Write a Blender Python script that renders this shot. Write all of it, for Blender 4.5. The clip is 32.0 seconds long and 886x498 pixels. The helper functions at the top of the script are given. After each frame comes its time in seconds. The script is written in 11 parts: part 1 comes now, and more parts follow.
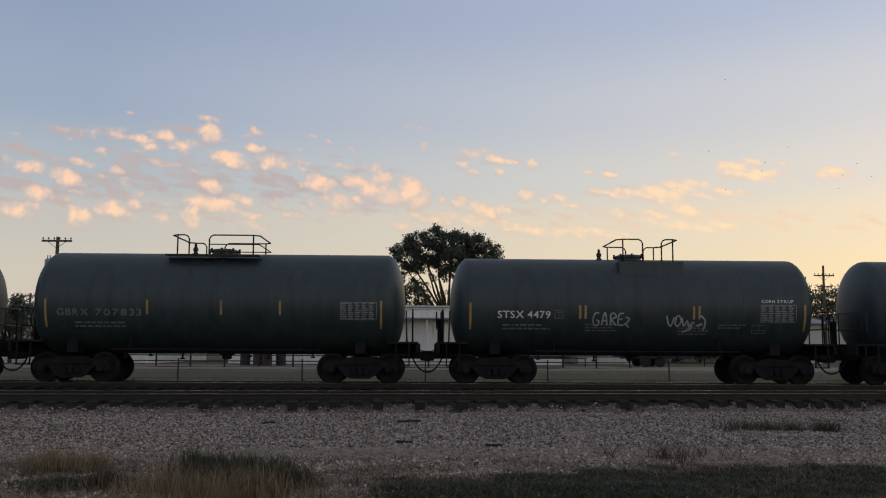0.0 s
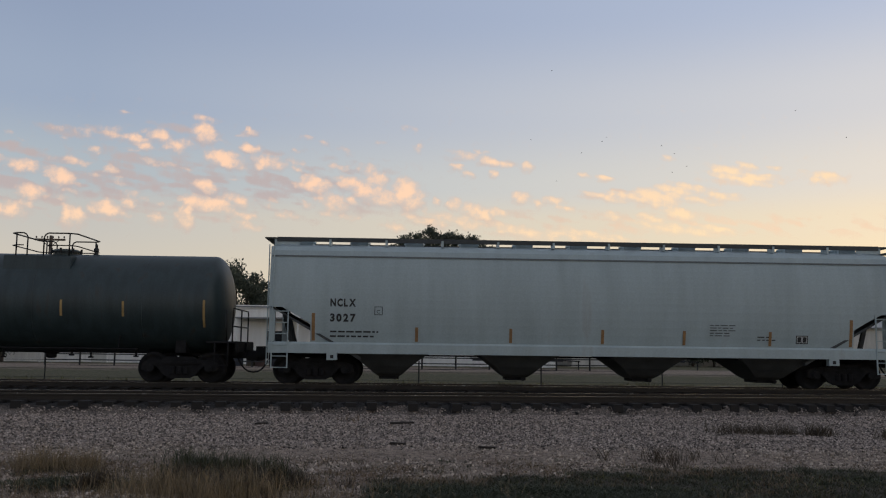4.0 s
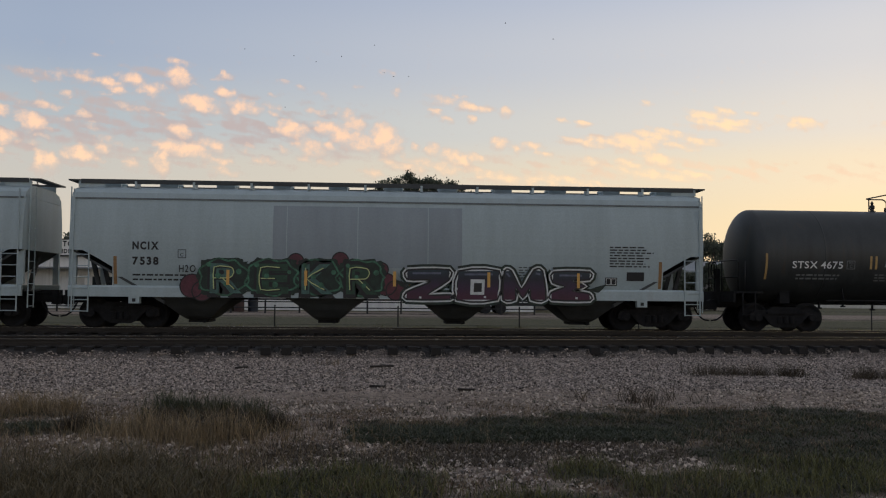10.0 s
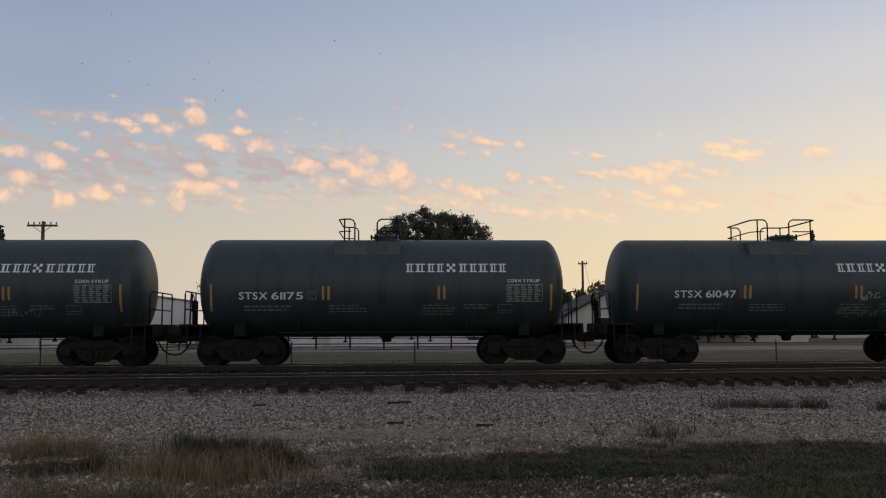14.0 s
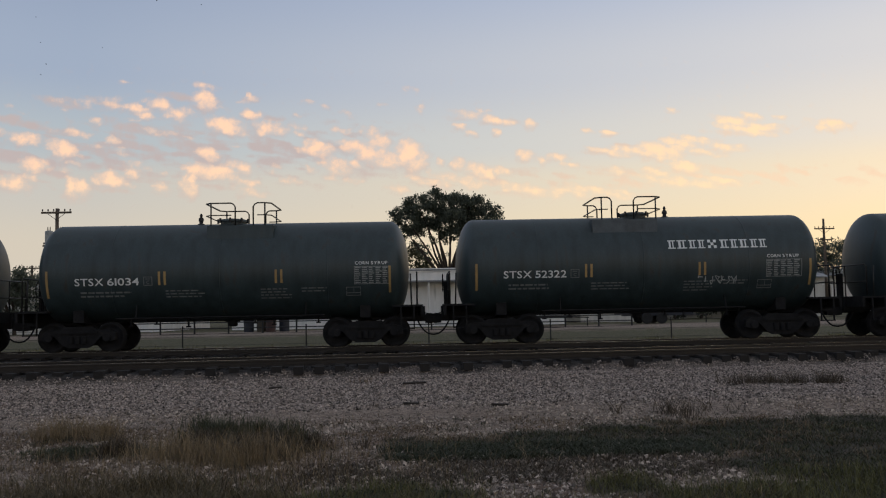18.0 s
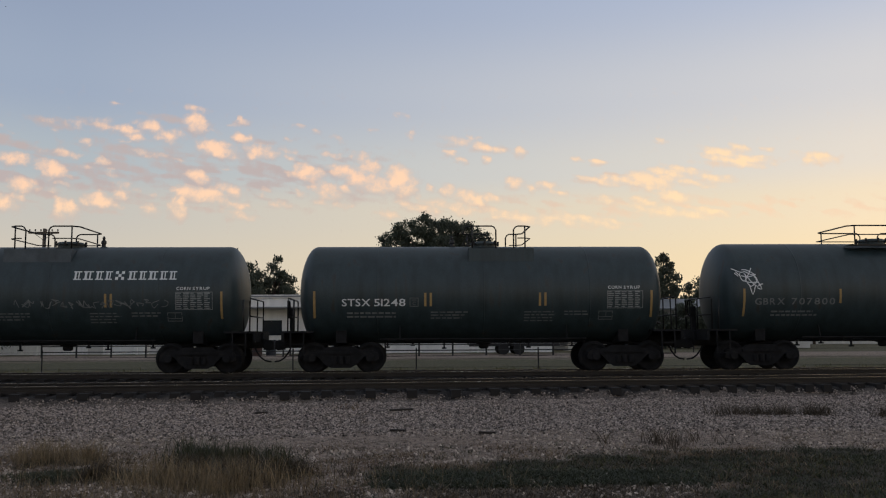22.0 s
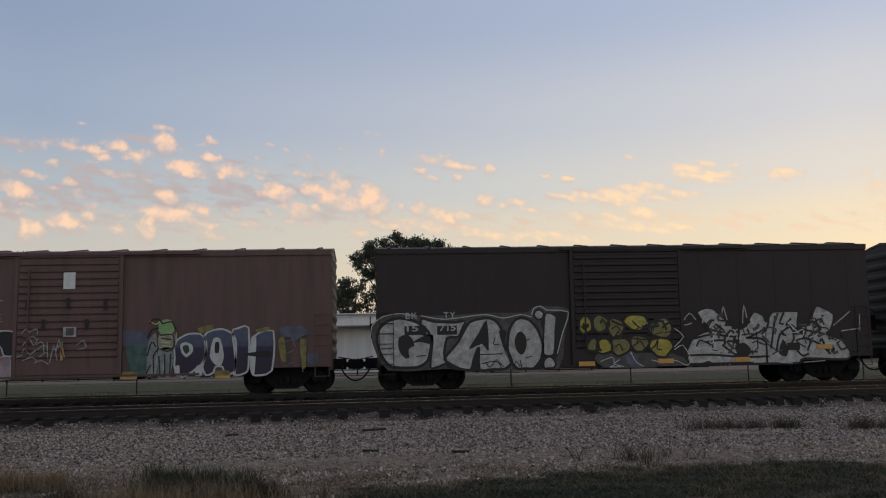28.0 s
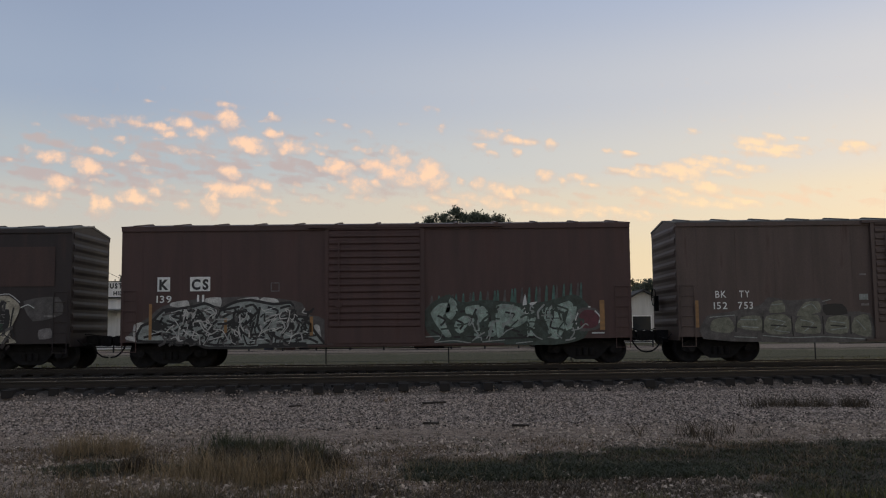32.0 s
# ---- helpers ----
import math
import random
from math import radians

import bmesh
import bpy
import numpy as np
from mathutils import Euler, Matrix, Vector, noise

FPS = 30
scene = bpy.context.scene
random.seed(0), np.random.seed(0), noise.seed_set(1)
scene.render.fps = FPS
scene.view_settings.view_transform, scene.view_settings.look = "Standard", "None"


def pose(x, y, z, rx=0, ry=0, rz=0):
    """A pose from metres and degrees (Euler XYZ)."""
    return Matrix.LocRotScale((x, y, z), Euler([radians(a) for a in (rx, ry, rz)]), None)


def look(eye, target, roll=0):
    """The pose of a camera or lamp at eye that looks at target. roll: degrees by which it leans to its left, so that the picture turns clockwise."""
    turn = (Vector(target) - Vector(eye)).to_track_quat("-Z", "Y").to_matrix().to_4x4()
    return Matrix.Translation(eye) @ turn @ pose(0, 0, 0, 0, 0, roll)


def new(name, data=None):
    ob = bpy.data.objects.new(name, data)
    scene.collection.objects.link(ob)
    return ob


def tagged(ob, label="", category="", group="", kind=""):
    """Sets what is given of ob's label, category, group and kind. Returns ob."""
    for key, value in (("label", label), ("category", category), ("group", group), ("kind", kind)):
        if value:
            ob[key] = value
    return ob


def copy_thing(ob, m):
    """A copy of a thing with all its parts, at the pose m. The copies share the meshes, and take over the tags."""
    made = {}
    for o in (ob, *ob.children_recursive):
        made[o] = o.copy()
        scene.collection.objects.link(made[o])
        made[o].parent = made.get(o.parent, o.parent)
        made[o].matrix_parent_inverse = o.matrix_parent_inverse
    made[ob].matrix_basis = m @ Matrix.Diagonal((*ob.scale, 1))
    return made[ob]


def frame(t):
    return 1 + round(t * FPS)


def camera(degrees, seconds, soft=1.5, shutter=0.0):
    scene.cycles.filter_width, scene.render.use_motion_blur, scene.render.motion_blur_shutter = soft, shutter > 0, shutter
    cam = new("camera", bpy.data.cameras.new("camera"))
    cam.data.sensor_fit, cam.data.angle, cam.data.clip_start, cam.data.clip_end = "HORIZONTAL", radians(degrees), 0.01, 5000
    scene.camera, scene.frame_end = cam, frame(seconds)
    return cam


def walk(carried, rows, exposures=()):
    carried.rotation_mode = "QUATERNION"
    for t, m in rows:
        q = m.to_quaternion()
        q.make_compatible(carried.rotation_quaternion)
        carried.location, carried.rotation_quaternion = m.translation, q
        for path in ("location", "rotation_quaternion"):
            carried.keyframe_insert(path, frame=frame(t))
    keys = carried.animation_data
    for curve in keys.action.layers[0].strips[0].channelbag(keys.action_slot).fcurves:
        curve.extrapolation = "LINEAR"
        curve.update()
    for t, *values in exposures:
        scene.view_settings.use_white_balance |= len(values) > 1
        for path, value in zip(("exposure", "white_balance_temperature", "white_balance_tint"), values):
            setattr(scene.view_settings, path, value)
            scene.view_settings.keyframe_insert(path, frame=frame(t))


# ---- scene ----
cam = camera(52.9, 32.0, 1.15)
PATH = [
    (0, (0.016, 0.006, 1.118), (0.073, 1.993, 1.338), 0.3),
    (0.5, (0.017, 0.008, 1.114), (0.086, 1.995, 1.337), 0.4),
    (1, (0.013, 0.006, 1.115), (0.087, 1.991, 1.345), 0.7),
    (1.5, (0.012, 0.007, 1.118), (0.079, 1.991, 1.354), 1.0),
    (2, (0.009, 0.018, 1.12), (0.069, 2.004, 1.355), 1.1),
    (2.5, (0.006, 0.015, 1.115), (0.063, 2.002, 1.338), 0.8),
    (3, (0.006, 0.015, 1.112), (0.067, 2.003, 1.328), 0.5),
    (3.5, (0.001, 0.012, 1.116), (0.067, 1.999, 1.335), 0.7),
    (4, (0.007, 0.007, 1.121), (0.077, 1.993, 1.345), 0.7),
    (4.5, (0.002, 0.002, 1.116), (0.074, 1.989, 1.34), 0.8),
    (6.5, (0.001, 0.043, 1.112), (0.134, 2.029, 1.308), 0.5),
    (7, (0.006, -0.001, 1.105), (0.147, 1.986, 1.286), 0.1),
    (7.5, (0.001, -0.005, 1.11), (0.142, 1.983, 1.282), 0.1),
    (8, (-0.001, 0.011, 1.106), (0.143, 1.999, 1.273), -0.1),
    (8.5, (0.002, 0.004, 1.101), (0.144, 1.992, 1.264), -0.2),
    (9, (-0.005, 0.002, 1.106), (0.14, 1.991, 1.26), 0.2),
    (9.5, (-0.014, 0.007, 1.101), (0.138, 1.997, 1.228), 0.6),
    (10, (-0.007, 0.028, 1.094), (0.113, 2.021, 1.197), 0.5),
    (10.5, (-0.011, 0.034, 1.101), (0.1, 2.028, 1.207), 0.1),
    (11, (-0.015, -0.002, 1.101), (0.084, 1.991, 1.241), -1.0),
    (11.5, (-0.004, 0.037, 1.114), (0.074, 2.028, 1.291), -1.7),
    (12, (-0.012, 0.028, 1.115), (0.069, 2.016, 1.319), -1.6),
    (12.5, (-0.011, 0.032, 1.109), (0.08, 2.019, 1.311), -1.2),
    (13, (-0.022, 0.007, 1.105), (0.07, 1.996, 1.29), -0.8),
    (13.5, (-0.022, 0.039, 1.107), (0.07, 2.029, 1.287), -0.5),
    (14, (-0.021, 0.021, 1.104), (0.064, 2.011, 1.284), -0.2),
    (14.5, (-0.023, 0.03, 1.115), (0.059, 2.021, 1.288), 0.3),
    (15, (-0.012, 0.015, 1.107), (0.094, 2.006, 1.259), 0.5),
    (15.5, (-0.022, 0.02, 1.114), (0.095, 2.011, 1.262), 1.1),
    (17.5, (-0.021, 0.019, 1.099), (0.05, 2.015, 1.215), -1.5),
    (18, (-0.026, 0.016, 1.112), (0.031, 2.011, 1.248), -1.1),
    (18.5, (-0.02, 0.023, 1.118), (0.05, 2.015, 1.282), -1.2),
    (19, (-0.02, 0.018, 1.116), (0.058, 2.009, 1.289), -1.6),
    (19.5, (-0.02, 0.017, 1.119), (0.065, 2.007, 1.298), -1.4),
    (20, (-0.024, 0.028, 1.12), (0.062, 2.018, 1.301), -1.0),
    (20.5, (-0.037, 0.036, 1.122), (0.046, 2.026, 1.303), -0.5),
    (21, (-0.04, 0.036, 1.118), (0.04, 2.026, 1.3), -0.4),
    (21.5, (-0.03, 0.02, 1.12), (0.052, 2.01, 1.307), -0.4),
    (22, (-0.041, 0.024, 1.121), (0.042, 2.013, 1.315), -0.3),
    (22.5, (-0.035, 0.027, 1.118), (0.054, 2.015, 1.317), -0.2),
    (23, (-0.04, 0.037, 1.123), (0.052, 2.025, 1.32), 0.1),
    (23.5, (-0.036, 0.035, 1.118), (0.061, 2.023, 1.31), 0.4),
    (24, (-0.044, 0.033, 1.111), (0.074, 2.022, 1.285), 0.4),
    (24.5, (-0.029, 0.041, 1.106), (0.11, 2.031, 1.245), -0.4),
    (26.5, (-0.037, 0.015, 1.107), (0.081, 2.007, 1.247), -0.1),
    (27, (-0.033, 0.006, 1.112), (0.086, 1.996, 1.272), -0.6),
    (27.5, (-0.029, 0.018, 1.121), (0.108, 2.003, 1.319), -1.0),
    (28, (-0.031, 0.046, 1.13), (0.116, 2.027, 1.363), -1.1),
    (28.5, (-0.049, 0.018, 1.135), (0.055, 1.998, 1.395), -1.7),
    (29, (-0.042, 0.042, 1.134), (0.031, 2.025, 1.385), -3.1),
    (29.5, (-0.044, 0.041, 1.115), (0.029, 2.026, 1.348), -3.6),
    (30, (-0.049, 0.035, 1.116), (0.009, 2.022, 1.341), -3.1),
    (30.5, (-0.051, 0.038, 1.115), (-0.013, 2.026, 1.33), -3.1),
    (31, (-0.044, 0.04, 1.11), (-0.021, 2.031, 1.303), -2.3),
    (31.5, (-0.04, 0.045, 1.107), (-0.031, 2.037, 1.285), -1.3),
    (32, (-0.049, 0.035, 1.112), (-0.036, 2.027, 1.292), -0.6),
]
walk(cam, [(t, look(eye, target, roll)) for t, eye, target, roll in PATH],
     [(0, .06, 6390, 10), (4, .06, 6390, 10), (7, .08, 6330, 10), (8, .10, 6310, 10), (9, .10, 6400, 10), (10, .13, 6500, 10), (11, .1, 6500, 10), (12.5, .04, 6500, 10),
      (17, .07, 6500, 10), (18, .13, 6500, 10), (19, .11, 6500, 10), (20, .07, 6500, 10), (27, .08, 6500, 10), (28, .06, 6350, 10), (29, -.04, 6400, 10), (30, -.02, 6400, 10), (31, .05, 6450, 10), (32, .09, 6500, 10)])

# ---- world, sun, exposure ----
SUN_UP, SUN_TURN = 1.5, 38.0
world = bpy.data.worlds.new("sky")
scene.world = world
world.use_nodes = True
nt = world.node_tree
nt.nodes.clear()
sky = nt.nodes.new("ShaderNodeTexSky")
sky.sky_type = "NISHITA"
sky.sun_disc = False
sky.sun_elevation, sky.sun_rotation = radians(SUN_UP), radians(SUN_TURN)
sky.altitude, sky.air_density, sky.dust_density, sky.ozone_density = 150, 1.0, 1.2, 1.6
# dusk gradient by height, warmer towards the sunken sun
tc = nt.nodes.new("ShaderNodeTexCoord")
sp = nt.nodes.new("ShaderNodeSeparateXYZ")
nt.links.new(tc.outputs["Generated"], sp.inputs[0])


def sky_ramp(stops):
    r = nt.nodes.new("ShaderNodeValToRGB")
    r.color_ramp.interpolation = "EASE"
    for k, (at, col) in enumerate(stops):
        e = r.color_ramp.elements[k] if k < 2 else r.color_ramp.elements.new(at)
        e.position, e.color = at, (*col, 1)
    nt.links.new(sp.outputs[2], r.inputs[0])
    return r.outputs[0]


def sky_math(kind, a, b):
    q = nt.nodes.new("ShaderNodeMath")
    q.operation, q.use_clamp = kind, kind == "MULTIPLY_ADD"
    for k, v in enumerate((a, b)):
        if isinstance(v, float):
            q.inputs[k].default_value = v
        else:
            nt.links.new(v, q.inputs[k])
    return q


COOL = sky_ramp([(0.0, (.66, .59, .50)), (1.0, (.28, .295, .345)), (.07, (.65, .58, .48)), (.137, (.575, .55, .505)), (.18, (.45, .50, .535)),
                 (.257, (.347, .413, .53)), (.366, (.290, .353, .485)), (.6, (.28, .315, .385))])
WARM = sky_ramp([(0.0, (.95, .72, .43)), (1.0, (.28, .295, .345)), (.07, (.92, .74, .465)), (.137, (.87, .74, .54)), (.18, (.765, .71, .63)),
                 (.257, (.655, .65, .66)), (.366, (.47, .53, .665)), (.6, (.32, .35, .40))])
az = sky_math("MULTIPLY_ADD", sp.outputs[0], 1.25)
az.inputs[2].default_value = .42
blend = nt.nodes.new("ShaderNodeMix")
blend.data_type = "RGBA"
nt.links.new(az.outputs[0], blend.inputs["Factor"])
nt.links.new(COOL, blend.inputs["A"]), nt.links.new(WARM, blend.inputs["B"])
nish = nt.nodes.new("ShaderNodeVectorMath")
nish.operation = "SCALE"
nish.inputs["Scale"].default_value = 0.15
nt.links.new(sky.outputs[0], nish.inputs[0])
both = nt.nodes.new("ShaderNodeMix")
both.data_type = "RGBA"
both.inputs["Factor"].default_value = 0.92
nt.links.new(nish.outputs[0], both.inputs["A"]), nt.links.new(blend.outputs["Result"], both.inputs["B"])
bg = nt.nodes.new("ShaderNodeBackground")
bg.inputs["Strength"].default_value = 1.0
wo = nt.nodes.new("ShaderNodeOutputWorld")
nt.links.new(both.outputs["Result"], bg.inputs["Color"])
nt.links.new(bg.outputs[0], wo.inputs["Surface"])


# ---- mesh building ----
class Geo:
    """Collects points and faces of one mesh."""

    def __init__(self):
        self.v, self.f = [], []

    def add(self, verts, faces):
        n = len(self.v)
        self.v += [tuple(p) for p in verts]
        self.f += [tuple(i + n for i in f) for f in faces]
        return self

    def box(self, c, s, rot=None):
        hx, hy, hz = s[0] / 2, s[1] / 2, s[2] / 2
        pts = [Vector((x, y, z)) for x in (-hx, hx) for y in (-hy, hy) for z in (-hz, hz)]
        if rot is not None:
            pts = [rot @ p for p in pts]
        return self.add([p + Vector(c) for p in pts],
                        [(0, 1, 3, 2), (4, 6, 7, 5), (0, 4, 5, 1), (2, 3, 7, 6), (0, 2, 6, 4), (1, 5, 7, 3)])

    def bar(self, a, b, w, h):
        """A straight square bar from a to b."""
        a, b = Vector(a), Vector(b)
        q = (b - a).to_track_quat("X", "Z").to_matrix()
        return self.box((a + b) / 2, ((b - a).length, w, h), q)

    def tube(self, pts, r, n=7, closed=False):
        pts = [Vector(p) for p in pts]
        rings, m = [], len(pts)
        for i, p in enumerate(pts):
            a, b = pts[max(i - 1, 0)], pts[min(i + 1, m - 1)]
            if closed:
                a, b = pts[i - 1], pts[(i + 1) % m]
            d = (b - a).normalized()
            up = Vector((0, 0, 1)) if abs(d.z) < 0.9 else Vector((0, 1, 0))
            s = d.cross(up).normalized()
            u = s.cross(d)
            rr = r[i] if isinstance(r, (list, tuple)) else r
            rings.append([p + s * rr * math.cos(k * math.tau / n) + u * rr * math.sin(k * math.tau / n) for k in range(n)])
        f = []
        for i in range(m if closed else m - 1):
            j = (i + 1) % m
            for k in range(n):
                l = (k + 1) % n
                f.append((i * n + k, i * n + l, j * n + l, j * n + k))
        if not closed:
            f += [tuple(range(n))[::-1], tuple((m - 1) * n + k for k in range(n))]
        return self.add([p for ring in rings for p in ring], f)

    def lathe(self, prof, n=24, axis="x", c=(0, 0, 0), caps=True):
        """prof: (along, radius) pairs turned round the axis."""
        pts, f, m = [], [], len(prof)
        for a, r in prof:
            for k in range(n):
                u, w = r * math.cos(k * math.tau / n), r * math.sin(k * math.tau / n)
                p = {"x": (a, u, w), "y": (w, a, u), "z": (u, w, a)}[axis]
                pts.append((p[0] + c[0], p[1] + c[1], p[2] + c[2]))
        for i in range(m - 1):
            for k in range(n):
                l = (k + 1) % n
                f.append((i * n + k, i * n + l, (i + 1) * n + l, (i + 1) * n + k))
        if caps:
            f += [tuple(range(n))[::-1], tuple((m - 1) * n + k for k in range(n))]
        return self.add(pts, f)

    def prism(self, poly, y0, y1):
        """An x-z outline pushed from y0 to y1."""
        n = len(poly)
        pts = [(x, y0, z) for x, z in poly] + [(x, y1, z) for x, z in poly]
        f = [tuple(range(n)), tuple(range(2 * n - 1, n - 1, -1))]
        f += [(i, (i + 1) % n, n + (i + 1) % n, n + i) for i in range(n)]
        return self.add(pts, f)

    def prism_x(self, poly, x0, x1):
        """A y-z outline pushed from x0 to x1."""
        n = len(poly)
        pts = [(x0, y, z) for y, z in poly] + [(x1, y, z) for y, z in poly]
        f = [tuple(range(n)), tuple(range(2 * n - 1, n - 1, -1))]
        f += [(i, (i + 1) % n, n + (i + 1) % n, n + i) for i in range(n)]
        return self.add(pts, f)

    def mesh(self, name, material=None, smooth=False, fix=True):
        me = bpy.data.meshes.new(name)
        me.from_pydata(self.v, [], self.f)
        if fix:
            bm = bmesh.new()
            bm.from_mesh(me)
            bmesh.ops.recalc_face_normals(bm, faces=bm.faces)
            bm.to_mesh(me)
            bm.free()
        if smooth:
            me.polygons.foreach_set("use_smooth", [True] * len(me.polygons))
        if material:
            me.materials.append(material)
        return me


def part(name, geo, material, parent=None, label="", smooth=False, fix=True):
    """One mesh object, under a thing or a part when parent is given."""
    ob = new(name, geo if isinstance(geo, bpy.types.Mesh) else geo.mesh(name, material, smooth, fix))
    if parent:
        ob.parent = parent
    if label:
        ob["label"] = label
    return ob


def thing(name, label, category, m=None, group="", kind=""):
    ob = tagged(new(name), label, category, group, kind)
    if m is not None:
        ob.matrix_basis = m
    return ob


# ---- materials ----
def material(name, color, rough=0.6, metal=0.0, vary=0.25, scale=3.0, fine=40.0, bump=0.15, second=None, patch=0.0,
             streak=False, coords="Object", gloss=0.5):
    """Grain and stains at two scales over a base colour; second: the colour of the stains."""
    m = bpy.data.materials.new(name)
    m.use_nodes = True
    t = m.node_tree
    n, l = t.nodes, t.links
    bs = n["Principled BSDF"]
    bs.inputs["Roughness"].default_value, bs.inputs["Metallic"].default_value = rough, metal
    bs.inputs["Specular IOR Level"].default_value = gloss
    tc = n.new("ShaderNodeTexCoord")
    mp = n.new("ShaderNodeMapping")
    if streak:
        mp.inputs["Scale"].default_value = (3.0, 3.0, 0.35)
    l.new(tc.outputs[coords], mp.inputs[0])
    a, b = n.new("ShaderNodeTexNoise"), n.new("ShaderNodeTexNoise")
    a.inputs["Scale"].default_value, a.inputs["Detail"].default_value = scale, 6
    b.inputs["Scale"].default_value, b.inputs["Detail"].default_value = fine, 4
    l.new(mp.outputs[0], a.inputs["Vector"]), l.new(tc.outputs[coords], b.inputs["Vector"])
    ra = n.new("ShaderNodeMapRange")
    ra.inputs[1].default_value, ra.inputs[2].default_value = 0.3, 0.7
    ra.inputs[3].default_value, ra.inputs[4].default_value = 1 - vary, 1 + vary
    l.new(a.outputs[0], ra.inputs[0])
    rb = n.new("ShaderNodeMapRange")
    rb.inputs[1].default_value, rb.inputs[2].default_value = 0.3, 0.7
    rb.inputs[3].default_value, rb.inputs[4].default_value = 1 - vary * 0.6, 1 + vary * 0.6
    l.new(b.outputs[0], rb.inputs[0])
    mul = n.new("ShaderNodeMath")
    mul.operation = "MULTIPLY"
    l.new(ra.outputs[0], mul.inputs[0]), l.new(rb.outputs[0], mul.inputs[1])
    base = n.new("ShaderNodeMix")
    base.data_type = "RGBA"
    base.inputs["A"].default_value = (*color, 1)
    base.inputs["B"].default_value = (*(second or color), 1)
    st = n.new("ShaderNodeMapRange")
    st.inputs[1].default_value, st.inputs[2].default_value = 0.62 - patch * 0.3, 0.72
    l.new(a.outputs[0], st.inputs[0]), l.new(st.outputs[0], base.inputs["Factor"])
    sc = n.new("ShaderNodeVectorMath")
    sc.operation = "SCALE"
    l.new(base.outputs["Result"], sc.inputs[0]), l.new(mul.outputs[0], sc.inputs["Scale"])
    l.new(sc.outputs[0], bs.inputs["Base Color"])
    rr = n.new("ShaderNodeMapRange")
    rr.inputs[3].default_value, rr.inputs[4].default_value = max(rough - 0.12, 0.05), min(rough + 0.15, 1)
    l.new(a.outputs[0], rr.inputs[0]), l.new(rr.outputs[0], bs.inputs["Roughness"])
    if bump:
        bp = n.new("ShaderNodeBump")
        bp.inputs["Strength"].default_value, bp.inputs["Distance"].default_value = bump, 0.02
        l.new(b.outputs[0], bp.inputs["Height"]), l.new(bp.outputs[0], bs.inputs["Normal"])
    return m


TANK = material("tank_paint", (0.028, 0.0435, 0.048), 0.46, 0, 0.3, 1.2, 30, 0.06, (0.03, 0.03, 0.028), streak=True)
TREAD = material("worn_tread_plate", (0.062, 0.075, 0.084), 0.5, 0, 0.3, 3, 40, 0.2)
TANK_BROWN = material("tank_paint_brownish", (0.029, 0.032, 0.033), 0.5, 0, 0.3, 1.2, 30, 0.06, (0.034, 0.030, 0.026), streak=True)
STEEL = material("dark_running_gear", (0.018, 0.018, 0.0195), 0.85, 0.0, 0.35, 4, 60, 0.2, (0.022, 0.020, 0.018), gloss=0.12)
RAILING = material("black_pipe", (0.018, 0.018, 0.018), 0.5, 0.3, 0.2, 6, 50, 0.05)
HOPPER = material("pale_grey_paint", (0.36, 0.43, 0.45), 0.5, 0, 0.10, 0.7, 20, 0.04, (0.32, 0.36, 0.37), streak=True)
# darker grey that paints the roof overhang's shadow along the eave
EAVE_SHADE = material("eave_shade_grey", (0.15, 0.17, 0.18), 0.6, 0, 0.2, 2, 30, 0.05)
# hopper grey darkened: shade under and inside the cars put into the colour
HOPPER_SHADE = material("grey_paint_in_shade", (0.055, 0.06, 0.062), 0.75, 0, 0.25, 2, 30, 0.1)
GALV = material("dark_grating", (0.05, 0.055, 0.058), 0.6, 0.2, 0.2, 5, 50, 0.1)
BOX_RED = material("oxide_red_paint", (0.132, 0.078, 0.073), 0.6, 0, 0.22, 1.1, 30, 0.06, (0.10, 0.058, 0.054), streak=True)
BOX_RED_DARK = material("dark_oxide_red_paint", (0.066, 0.035, 0.033), 0.6, 0, 0.22, 1.1, 30, 0.06, (0.055, 0.028, 0.025), streak=True)
BOX_DARK = material("dark_brown_paint", (0.0245, 0.0178, 0.0185), 0.6, 0, 0.25, 1.1, 30, 0.06, (0.034, 0.02, 0.019), streak=True)
BOX_BROWN = material("brown_paint", (0.086, 0.061, 0.055), 0.6, 0, 0.25, 1.1, 30, 0.06, (0.05, 0.028, 0.024), streak=True)
ROOF_METAL = material("galvanised_roof", (0.09, 0.092, 0.095), 0.55, 0.3, 0.2, 3, 30, 0.1)
WHITE_PAINT = material("white_stencil_paint", (0.72, 0.74, 0.73), 0.6, 0, 0.12, 8, 60, 0)
DIM_PAINT = material("faded_stencil_paint", (0.16, 0.17, 0.17), 0.7, 0, 0.25, 8, 60, 0)
TABLE_PAINT = material("dusty_stencil_paint", (0.30, 0.315, 0.31), 0.7, 0, 0.25, 8, 60, 0)
BLACK_PAINT = material("black_stencil_paint", (0.02, 0.02, 0.022), 0.6, 0, 0.2, 8, 60, 0)
AMBER = material("weathered_amber_strip", (0.27, 0.15, 0.06), 0.55, 0, 0.2, 8, 60, 0)
OCHRE = material("dusty_yellow_strip", (0.36, 0.235, 0.09), 0.5, 0, 0.25, 3, 60, 0)
YELLOW = material("reflective_yellow", (0.62, 0.35, 0.09), 0.45, 0, 0.12, 8, 60, 0)


